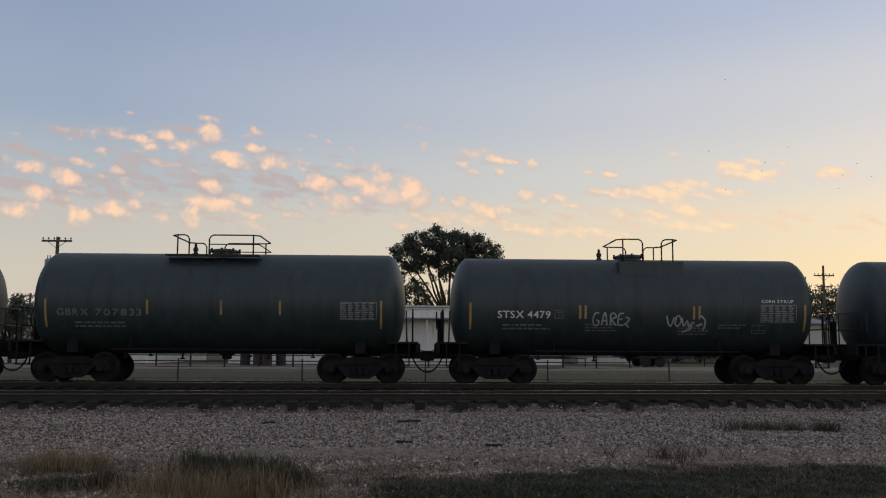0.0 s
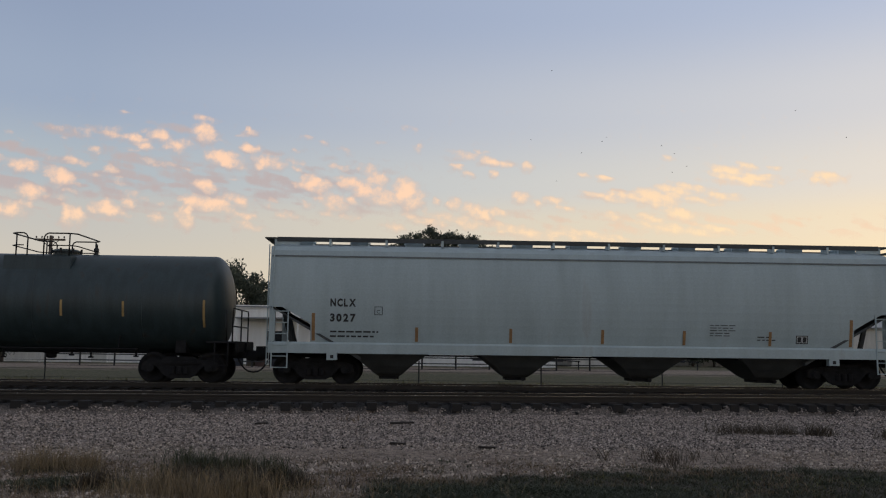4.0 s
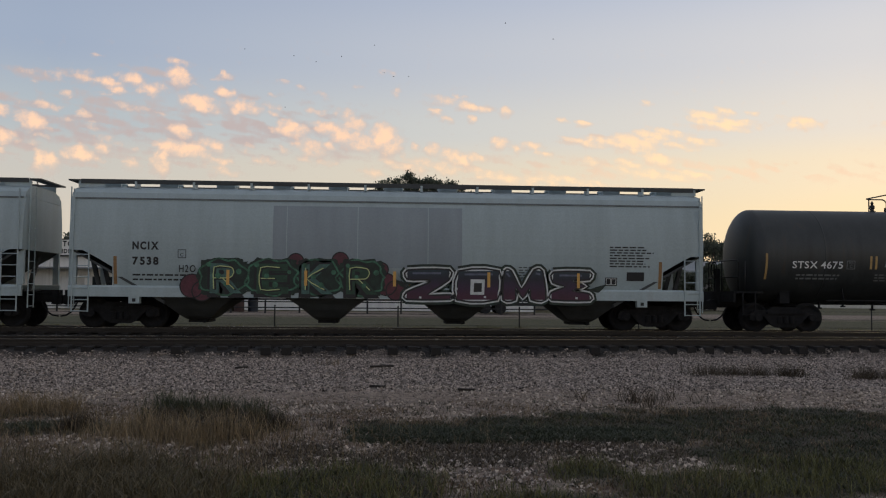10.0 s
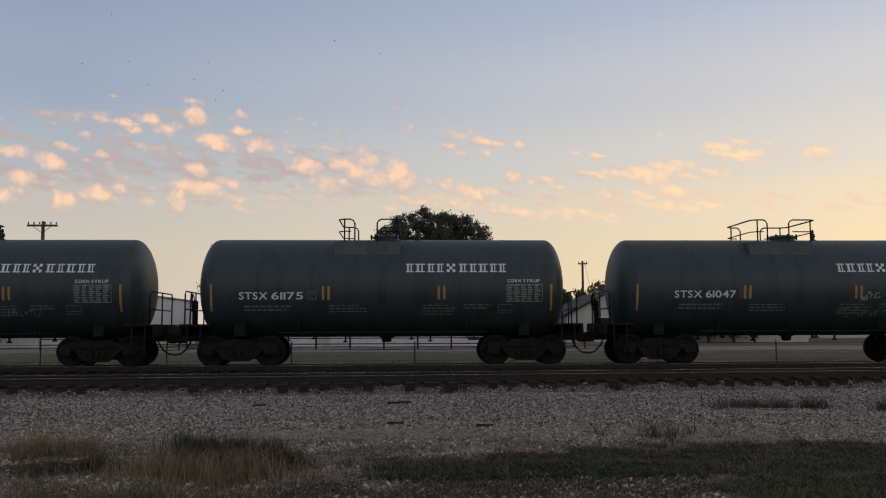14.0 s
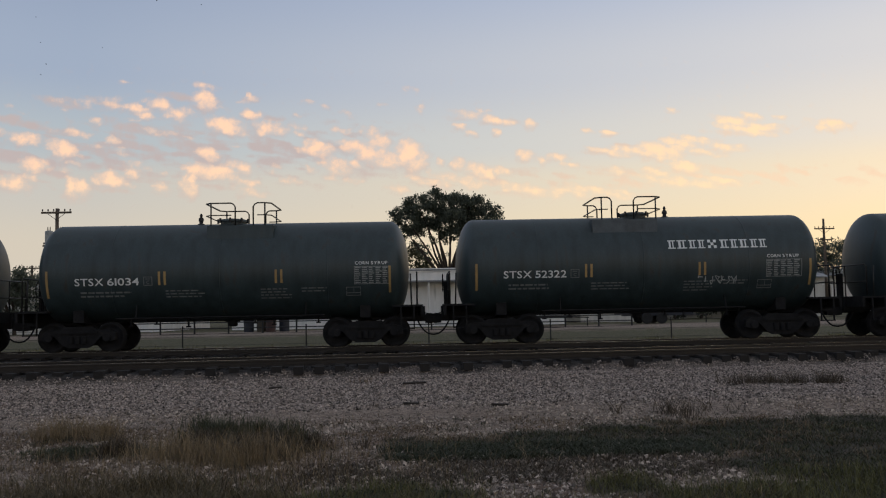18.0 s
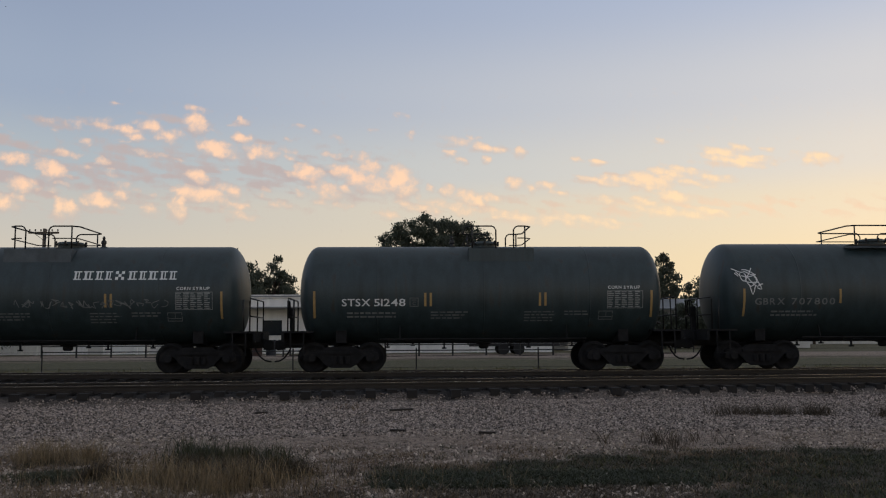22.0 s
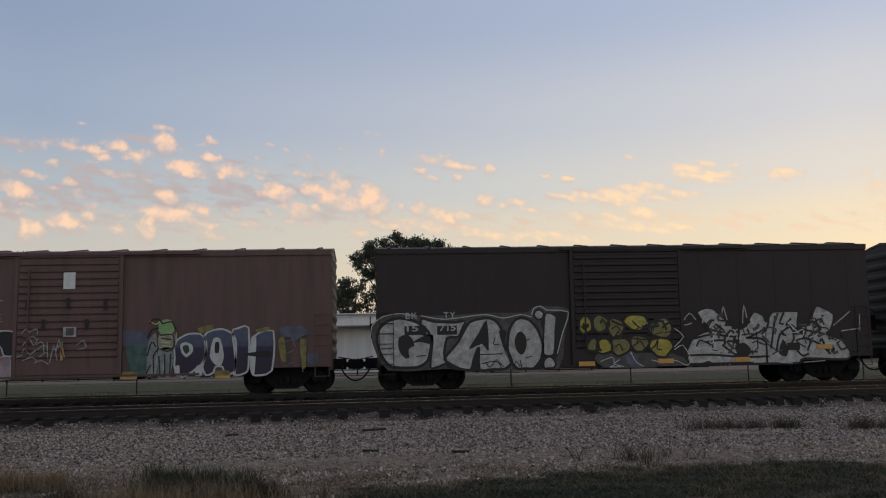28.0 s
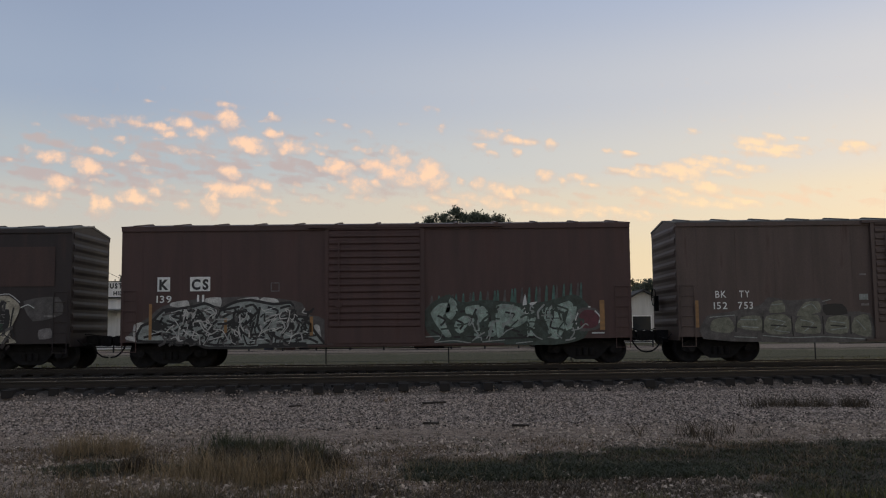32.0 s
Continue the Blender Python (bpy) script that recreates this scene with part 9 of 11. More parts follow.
def ground_material():
    """Dry earth with grass patches, pale gravel towards the track, chosen by place."""
    m = bpy.data.materials.new("trackside_ground")
    m.use_nodes = True
    t = m.node_tree
    n, l = t.nodes, t.links
    bs = n["Principled BSDF"]
    bs.inputs["Roughness"].default_value = 0.95
    tc = n.new("ShaderNodeTexCoord")
    sep = n.new("ShaderNodeSeparateXYZ")
    l.new(tc.outputs["Object"], sep.inputs[0])

    def nz(scale, detail=5):
        a = n.new("ShaderNodeTexNoise")
        a.inputs["Scale"].default_value, a.inputs["Detail"].default_value = scale, detail
        l.new(tc.outputs["Object"], a.inputs["Vector"])
        return a.outputs[0]

    def rng_(src, a, b, c=0.0, d=1.0):
        r = n.new("ShaderNodeMapRange")
        for i, v in enumerate((a, b, c, d)):
            r.inputs[i + 1].default_value = v
        l.new(src, r.inputs[0])
        return r.outputs[0]

    def op(kind, a, b):
        q = n.new("ShaderNodeMath")
        q.operation = kind
        for i, v in enumerate((a, b)):
            if isinstance(v, (int, float)):
                q.inputs[i].default_value = v
            else:
                l.new(v, q.inputs[i])
        return q.outputs[0]

    def mix(f, a, b):
        q = n.new("ShaderNodeMix")
        q.data_type = "RGBA"
        l.new(f, q.inputs["Factor"])
        for k, v in (("A", a), ("B", b)):
            if isinstance(v, tuple):
                q.inputs[k].default_value = (*v, 1)
            else:
                l.new(v, q.inputs[k])
        return q.outputs["Result"]

    big, mid, fine, grit = nz(.35), nz(1.3), nz(9), nz(38, 3)
    wob = op("ADD", sep.outputs[1], rng_(mid, .2, .8, -1.2, 1.2))
    # gravel base kept dark: shaded gaps between the loose stones put into its colour
    gravel = mix(rng_(grit, .35, .65), (.05, .042, .037), (.24, .20, .175))
    dust = mix(rng_(fine, .35, .65), (.14, .105, .08), (.37, .285, .222))
    soil = mix(rng_(fine, .3, .7), (.020, .017, .010), (.065, .052, .034))
    grass = mix(rng_(fine, .3, .7), (.05, .048, .02), (.135, .118, .06))
    cov = n.new("ShaderNodeAttribute")
    cov.attribute_name = "cover"
    dusty = mix(rng_(mid, .5, .75), dust, soil)
    near = mix(rng_(wob, 12.6, 13.8), dusty, dust)
    rust = mix(rng_(fine, .3, .7), (.085, .052, .034), (.22, .145, .10))
    near = mix(rng_(op("MULTIPLY", rng_(mid, .5, .62), rng_(sep.outputs[1], 15.5, 12.5)), 0, 1), near, rust)
    near = mix(rng_(op("ADD", cov.outputs["Fac"], rng_(fine, .3, .7, -.3, .3)), .2, .8), near, soil)
    col = mix(rng_(wob, 16.0, 17.6), near, gravel)
    oily = mix(rng_(grit, .35, .65), (.013, .0115, .011), (.034, .030, .028))
    bed = op("SUBTRACT", sep.outputs[1], op("MULTIPLY", sep.outputs[0], .0859))
    col = mix(rng_(op("ADD", bed, rng_(mid, .2, .8, -.25, .25)), 21.36, 21.5), col, oily)
    # beyond the tracks: grass verge, then pale dirt
    col = mix(rng_(wob, 31.6, 32.6), col, grass)
    col = mix(rng_(wob, 45.0, 48.0), col, dust)
    col = mix(rng_(wob, 54.0, 57.0), col, grass)
    l.new(col, bs.inputs["Base Color"])
    bp = n.new("ShaderNodeBump")
    bp.inputs["Strength"].default_value, bp.inputs["Distance"].default_value = .7, .05
    l.new(op("ADD", fine, grit), bp.inputs["Height"])
    l.new(bp.outputs[0], bs.inputs["Normal"])
    return m


GROUND = ground_material()
sheet("ground", XS, YS, GROUND, "dry trackside ground with gravel, dirt and grass")


# ---- tracks ----
def rail_profile(y):
    return [(y - .07, -.17), (y + .07, -.17), (y + .07, -.155), (y + .012, -.13), (y + .012, -.04), (y + .036, -.035), (y + .036, -.003),
            (y - .036, -.003), (y - .036, -.035), (y - .012, -.04), (y - .012, -.13), (y - .07, -.155)]


TIE_MESH = [Geo().box((0, 0, 0), (.23, 2.6, .18)).mesh("tie", TIE) for _ in range(1)][0]


def track(name, label, m, x0, x1, step):
    tr = thing(name, label, "railway track", m, kind="structure")
    for y in (-GAUGE / 2 - .036, GAUGE / 2 + .036):
        r = part("rail", Geo().prism_x(rail_profile(y), x0, x1), RAIL, tr)
        part("rail_head", Geo().box(((x0 + x1) / 2, y, -.0015), (x1 - x0, .05, .005)), RAIL_TOP, r)
    rng = random.Random(9)
    x = x0
    while x < x1:
        ob = part("tie", TIE_MESH, TIE, tr)
        ob.location = (x, (rng.random() - .5) * .22, -.255 + rng.random() * .02)
        ob.rotation_euler = (0, 0, (rng.random() - .5) * .05)
        if abs(x) < 16:
            for sy in (-1, 1):
                tp = part("tie_plate", cached("tie_plate", lambda: Geo().box((0, 0, 0), (.2, .36, .02)), RAIL), RAIL, ob)
                tp.location = (0, sy * .75, .1)
        x += step
    return tr


track("railway_track_far", "railway track under the passing train", pose(0, TRACK_Y, 0), -70, 70, .62)
SIDING = pose(0, 22.72, 0, 0, 0, math.degrees(math.atan(.0859)))
track("railway_track_near", "empty railway siding with dark ties and worn rails", SIDING, -36, 36, .50)

# ---- clouds: one far sheet whose small clouds are lit by the low sun ----
# far plane in tens of metres: centre x, height, half width, half height, weight
PUFFS = [(-71, 72.7, 2.9, 2.3, 1.0), (-73, 75.2, 1.5, 0.8, 0.5), (-71, 77.5, 2.7, 1.0, 0.6), (-98, 79.2, 1.3, 0.6, 0.6), (-56, 73.5, 1.5, 1.1, 0.9), (-56, 67.7, 2.5, 1.3, 0.9),
         (-86, 71.5, 2.7, 1.7, 0.8), (-95, 70.4, 3.8, 1.3, 0.8), (-91, 67.6, 2.7, 1.1, 0.6), (-81, 68.1, 3.0, 1.5, 0.8), (-77, 68.4, 1.9, 1.5, 0.5), (-64, 63.8, 4.6, 2.1, 1.0),
         (-49, 63.0, 3.8, 1.9, 0.8), (-52, 61.4, 1.9, 1.0, 0.7), (-119, 56.8, 3.4, 2.1, 0.95), (-108, 66.0, 1.5, 1.1, 0.7), (-102, 59.4, 1.9, 0.8, 0.6), (-113, 61.6, 3.4, 1.1, 0.5)]
PUFFS_B = [(-89, 62.5, 1.9, 0.8, 0.5), (-70, 54.1, 2.9, 1.5, 0.9), (-103, 46.2, 3.8, 1.9, 0.95), (-114, 43.6, 2.7, 2.7, 0.85), (-96, 47.9, 1.7, 1.3, 0.8), (-95, 51.4, 2.3, 1.0, 0.5),
           (-86, 42.9, 2.3, 1.5, 0.5), (-77, 43.9, 2.3, 2.7, 0.8), (-70, 48.2, 5.7, 1.7, 1.0), (-65, 46.9, 3.4, 1.5, 0.7), (-59, 49.5, 3.4, 1.7, 0.8), (-57, 44.1, 2.7, 1.3, 0.5),
           (-56, 40.9, 4.2, 1.0, 0.5), (-33, 55.5, 3.4, 1.9, 1.0), (-37, 54.9, 2.9, 1.1, 0.6), (-27, 49.2, 3.8, 2.1, 0.75), (-21, 49.8, 1.5, 1.0, 0.7), (-36, 48.5, 1.5, 1.0, 0.5)]
PUFFS_C = [(-21, 56.0, 3.0, 1.9, 0.9), (-15, 54.1, 4.2, 3.0, 0.9), (-13, 57.7, 2.7, 2.3, 0.8), (-9, 51.3, 3.0, 2.3, 0.8), (-2, 53.3, 3.8, 3.8, 1.0), (-3, 56.6, 2.3, 1.5, 0.8),
           (2, 52.4, 1.9, 2.7, 0.7), (-15, 60.9, 2.9, 1.5, 0.5), (-26, 61.8, 2.7, 1.0, 0.5), (-38, 63.0, 1.5, 1.0, 0.5), (15, 62.3, 1.9, 1.0, 0.7), (19, 60.0, 1.5, 1.1, 0.8),
           (17, 66.7, 4.2, 1.1, 0.6), (14, 49.6, 1.9, 1.5, 0.7), (21, 47.7, 2.7, 1.9, 0.9), (8, 50.5, 1.0, 1.0, 0.5), (4, 43.7, 5.7, 1.1, 0.6), (15, 43.8, 7.6, 1.5, 0.6)]
PUFFS_D = [(-6, 41.3, 2.9, 1.1, 0.5), (-31, 69.9, 1.1, 0.6, 0.5), (-44, 44.6, 1.5, 0.8, 0.4), (-111, 72.1, 3.0, 1.5, 0.35), (-102, 72.2, 3.4, 1.7, 0.45), (-128, 51.0, 3.8, 1.9, 0.8),
           (-132, 60.4, 4.6, 1.7, 0.7), (-135, 45.3, 3.8, 1.9, 0.8), (28, 64.4, 3.8, 1.1, 0.9), (23, 67.9, 1.5, 0.8, 0.6), (39, 63.4, 1.5, 1.3, 0.8), (28, 60.3, 1.0, 0.8, 0.7),
           (24, 45.8, 1.9, 1.1, 0.9), (29, 46.8, 2.7, 1.1, 0.8), (37, 52.4, 2.7, 1.5, 0.8), (43, 50.3, 1.1, 1.0, 0.7), (48, 51.3, 2.7, 1.0, 0.7), (52, 48.6, 2.7, 0.8, 0.7)]
PUFFS_E = [(59, 60.5, 1.5, 0.8, 0.5), (66, 59.4, 2.3, 0.8, 0.8), (88, 67.3, 1.5, 0.8, 0.7), (66, 53.1, 5.7, 0.8, 0.8), (76, 52.8, 7.6, 1.0, 0.8), (84, 53.3, 5.7, 1.9, 1.0),
           (90, 55.7, 4.6, 1.1, 0.9), (96, 56.8, 4.6, 1.0, 0.8), (84, 50.9, 4.8, 0.8, 0.7), (106, 53.9, 4.6, 1.0, 0.8), (98, 52.4, 5.7, 0.8, 0.7), (109, 63.2, 4.9, 1.1, 0.9),
           (116, 64.7, 2.7, 1.0, 0.8), (113, 60.0, 7.6, 1.1, 1.0), (120, 60.9, 5.7, 0.8, 0.8), (125, 64.4, 1.5, 0.6, 0.7), (144, 61.6, 3.8, 1.5, 0.9), (140, 60.3, 1.5, 1.0, 0.7)]
PUFFS_F = [(136, 62.9, 1.5, 1.0, 0.5), (68, 46.2, 1.9, 1.1, 0.7), (81, 46.0, 3.4, 1.1, 0.8), (92, 47.6, 4.2, 1.5, 1.0), (94, 42.1, 7.6, 1.1, 0.7), (106, 42.2, 5.7, 0.8, 0.8),
           (86, 42.2, 7.6, 1.0, 0.6), (60, 40.3, 5.7, 1.1, 0.7), (38, 40.5, 7.6, 1.5, 0.7), (52, 39.4, 5.7, 1.0, 0.6), (172, 61.9, 2.3, 1.0, 0.4), (178, 56.3, 2.7, 1.9, 0.5),
           (179, 67.3, 1.5, 0.6, 0.5), (190, 60.5, 5.7, 1.5, 0.7), (66, 38.2, 7.6, 1.0, 0.6), (186, 48.3, 7.6, 1.1, 0.5)]
SHADES = [(-118, 72.3, 11.4, 2.3, 0.7), (-105, 72.6, 7.6, 2.3, 0.7), (-120, 62.4, 11.4, 1.9, 0.6), (-94, 63.2, 11.4, 2.3, 0.8), (-102, 66.1, 5.7, 2.7, 0.6), (-83, 61.0, 11.4, 1.7, 0.7),
          (-114, 51.1, 15.2, 2.1, 0.7), (-92, 53.7, 13.3, 2.3, 0.8), (-79, 57.2, 11.4, 2.3, 0.7), (-121, 48.2, 7.6, 1.9, 0.7), (-104, 42.4, 11.4, 1.3, 0.5), (-88, 47.3, 9.5, 1.7, 0.7),
          (-64, 57.8, 13.3, 1.7, 0.6), (-51, 55.3, 9.5, 1.9, 0.7), (-46, 51.9, 9.5, 1.3, 0.7), (-42, 54.8, 11.4, 1.9, 0.7), (-62, 51.7, 11.4, 1.5, 0.6), (-21, 48.7, 11.4, 1.7, 0.6)]
SHADES_B = [(-81, 73.9, 9.5, 1.7, 0.6), (-72, 69.8, 5.7, 1.7, 0.5), (-132, 66.0, 11.4, 2.3, 0.7), (-135, 52.8, 11.4, 2.3, 0.7), (62, 53.3, 5.7, 0.8, 0.8), (73, 54.8, 5.7, 1.1, 0.9),
            (86, 42.1, 9.5, 1.0, 0.6), (-13, 46.4, 9.5, 1.5, 0.4), (-49, 65.7, 5.7, 1.5, 0.4), (-29, 57.9, 7.6, 1.5, 0.5), (-109, 56.9, 9.5, 1.9, 0.6), (-98, 58.5, 7.6, 1.5, 0.6),
            (-6, 48.8, 7.6, 1.5, 0.5), (-70, 43.1, 11.4, 1.3, 0.4), (9, 42.4, 9.5, 1.1, 0.5), (35, 42.6, 9.5, 1.0, 0.4)]
PUFFS += PUFFS_B + PUFFS_C + PUFFS_D + PUFFS_E + PUFFS_F
SHADES += SHADES_B
CY = 3000.0


def cloud_material():
    m = bpy.data.materials.new("sunlit_cloud")
    m.use_nodes = True
    t = m.node_tree
    n, l = t.nodes, t.links
    n.clear()
    out = n.new("ShaderNodeOutputMaterial")
    em, tr, mx = n.new("ShaderNodeEmission"), n.new("ShaderNodeBsdfTransparent"), n.new("ShaderNodeMixShader")
    tc = n.new("ShaderNodeTexCoord")
    ns = n.new("ShaderNodeTexNoise")
    ns.inputs["Scale"].default_value, ns.inputs["Detail"].default_value, ns.inputs["Roughness"].default_value = .026, 7, .56
    l.new(tc.outputs["Object"], ns.inputs["Vector"])
    nr = n.new("ShaderNodeMapRange")
    nr.inputs[1].default_value, nr.inputs[2].default_value = .25, .75
    nr.inputs[3].default_value, nr.inputs[4].default_value = -.42, .42
    l.new(ns.outputs[0], nr.inputs[0])

    def soft(name, lo, hi, top):
        at = n.new("ShaderNodeAttribute")
        at.attribute_name = name
        add = n.new("ShaderNodeMath")
        l.new(at.outputs["Fac"], add.inputs[0]), l.new(nr.outputs[0], add.inputs[1])
        r = n.new("ShaderNodeMapRange")
        r.interpolation_type = "SMOOTHSTEP"
        for k, v in enumerate((lo, hi, 0.0, top)):
            r.inputs[k + 1].default_value = v
        l.new(add.outputs[0], r.inputs[0])
        return r.outputs[0]

    head, veil = soft("head", .14, 1.30, .97), soft("veil", .02, 1.10, .88)
    mxx = n.new("ShaderNodeMath")
    mxx.operation = "MAXIMUM"
    l.new(head, mxx.inputs[0]), l.new(veil, mxx.inputs[1])
    warm = n.new("ShaderNodeAttribute")
    warm.attribute_name = "glow"
    lit = n.new("ShaderNodeMix")
    lit.data_type = "RGBA"
    lit.inputs["A"].default_value, lit.inputs["B"].default_value = (1.0, .65, .44, 1), (1.0, .75, .46, 1)
    l.new(warm.outputs["Fac"], lit.inputs["Factor"])
    shade = n.new("ShaderNodeMix")
    shade.data_type = "RGBA"
    shade.inputs["A"].default_value, shade.inputs["B"].default_value = (.50, .415, .40, 1), (.90, .65, .45, 1)
    l.new(warm.outputs["Fac"], shade.inputs["Factor"])
    col = n.new("ShaderNodeMix")
    col.data_type = "RGBA"
    l.new(head, col.inputs["Factor"]), l.new(shade.outputs["Result"], col.inputs["A"]), l.new(lit.outputs["Result"], col.inputs["B"])
    l.new(col.outputs["Result"], em.inputs["Color"])
    l.new(mxx.outputs[0], mx.inputs[0]), l.new(tr.outputs[0], mx.inputs[1]), l.new(em.outputs[0], mx.inputs[2])
    l.new(mx.outputs[0], out.inputs["Surface"])
    return m


def cloud_sheet():
    xs, zs = np.arange(-2000, 2200, 6.0), np.arange(340, 860, 4.5)
    nx = len(xs)
    gx, gz = np.meshgrid(xs, zs)
    wx, wz, mid = np.zeros_like(gx), np.zeros_like(gx), np.zeros_like(gx)
    for j, z in enumerate(zs):
        for i, x in enumerate(xs):
            wx[j, i] = noise.noise((x * .022, z * .03, 0)) + .5 * noise.noise((x * .06, z * .08, 4))
            wz[j, i] = noise.noise((x * .022, z * .03, 9))
            mid[j, i] = noise.fractal(((x + z * .8) * .009, (z + x * .12) * .03, 2), 1.0, 2.0, 3)
    px, pz = gx + wx * 16, gz + wz * 9
    rng = random.Random(31)
    # small faint tufts between the larger puffs
    tufts = [(rng.uniform(-150, 5), rng.uniform(43, 76), rng.uniform(1.0, 2.4), rng.uniform(.5, 1.0), rng.uniform(.2, .45)) for _ in range(70)]
    head, veil = np.full_like(gx, -.4), np.full_like(gx, -.4)
    for x, z, a, b, k in PUFFS + tufts:
        x, z, a, b = x * 10, z * 10, a * 10, b * 10
        lobes = [(x, z, a, b, k)] + [(x + a * rng.uniform(-.9, .9), z + b * rng.uniform(-.5, .7), a * rng.uniform(.35, .6), b * rng.uniform(.4, .7), k * rng.uniform(.7, 1)) for _ in range(3)]
        for u, w, p, q, m in lobes:
            d = ((px - u) / (p * 1.5)) ** 2 + ((pz - w + .2 * (px - u)) / (q * 1.4)) ** 2
            head = np.maximum(head, (.35 + .75 * m) * np.clip(1.1 - d * .6, -.4, 1.1))
        e = ((px - x - a * .15) / (a * 2.2)) ** 2 + ((pz - z + b * .7) / (b * 1.9)) ** 2
        veil = np.maximum(veil, .8 * k * np.clip(1.1 - e, -.4, 1))
    for x, z, a, b, k in SHADES:
        e = ((px - x * 10) / (a * 11)) ** 2 + ((pz - z * 10 + .16 * (px - x * 10)) / (b * 11)) ** 2
        veil = np.maximum(veil, (.35 + .8 * k) * np.clip(1.1 - e, -.4, 1) + mid * .55 - .12)
    band = np.clip(1 - ((gz - 540) / 170) ** 2, 0, 1) * np.clip((250 - gx) / 500, 0, 1)
    veil = np.maximum(veil, band * np.clip(.42 + mid * 1.7, 0, .95) - (1 - band) * .4)
    low = np.clip(1 - ((gz - 440) / 60) ** 2, 0, 1) * np.clip((gx + 300) / 300, 0, 1)
    veil = np.maximum(veil, low * np.clip(.3 + mid * 1.5, 0, .8) - (1 - low) * .4)
    glow = np.clip((gx + 200) / 1300, 0, 1) * .8 + np.clip((520 - gz) / 400, 0, .3)
    pts = [(float(x), CY, float(z)) for z in zs for x in xs]
    me = bpy.data.meshes.new("cloud_sheet")
    me.from_pydata(pts, [], [(j * nx + i, j * nx + i + 1, (j + 1) * nx + i + 1, (j + 1) * nx + i) for j in range(len(zs) - 1) for i in range(nx - 1)])
    me.materials.append(cloud_material())
    for name, field in (("head", head), ("veil", veil), ("glow", glow)):
        at = me.attributes.new(name, "FLOAT", "POINT")
        at.data.foreach_set("value", field.ravel().astype(np.float32))
    ob = new("backdrop_clouds", me)
    ob.visible_shadow = False
    return tagged(ob, "scattered small clouds lit pink and gold at dusk", "cloud", kind="structure")


cloud_sheet()

# ---- beyond the tracks ----
SIDING_WHITE = material("white_metal_siding", (0.80, 0.78, 0.75), 0.6, 0, 0.1, .8, 20, 0.04, (0.5, 0.48, 0.45), streak=True)
CREAM = material("cream_wall", (0.58, 0.56, 0.52), 0.75, 0, 0.12, .9, 20, 0.06, (0.45, 0.42, 0.38), streak=True)
SHINGLE = material("dark_roof", (0.045, 0.043, 0.042), 0.85, 0, 0.3, 2, 30, 0.3)
GREY_ROOF = material("grey_metal_roof", (0.22, 0.23, 0.24), 0.5, 0.3, 0.2, 1, 20, 0.05)
WOOD_POLE = material("weathered_pole", (0.11, 0.085, 0.065), 0.9, 0, 0.35, 4, 40, 0.4, streak=True)
DARK_METAL = material("dark_fence_pipe", (0.03, 0.03, 0.03), 0.6, 0.4, 0.2, 5, 40, 0.05)
GLASS = material("dark_window", (0.02, 0.025, 0.03), 0.08, 0, 0.1, 1, 10, 0)
PORCELAIN = material("porcelain", (0.10, 0.08, 0.07), 0.3, 0, 0.1, 5, 30, 0)
TRANSFORMER = material("grey_enamel", (0.30, 0.32, 0.33), 0.5, 0.2, 0.15, 4, 30, 0.02)


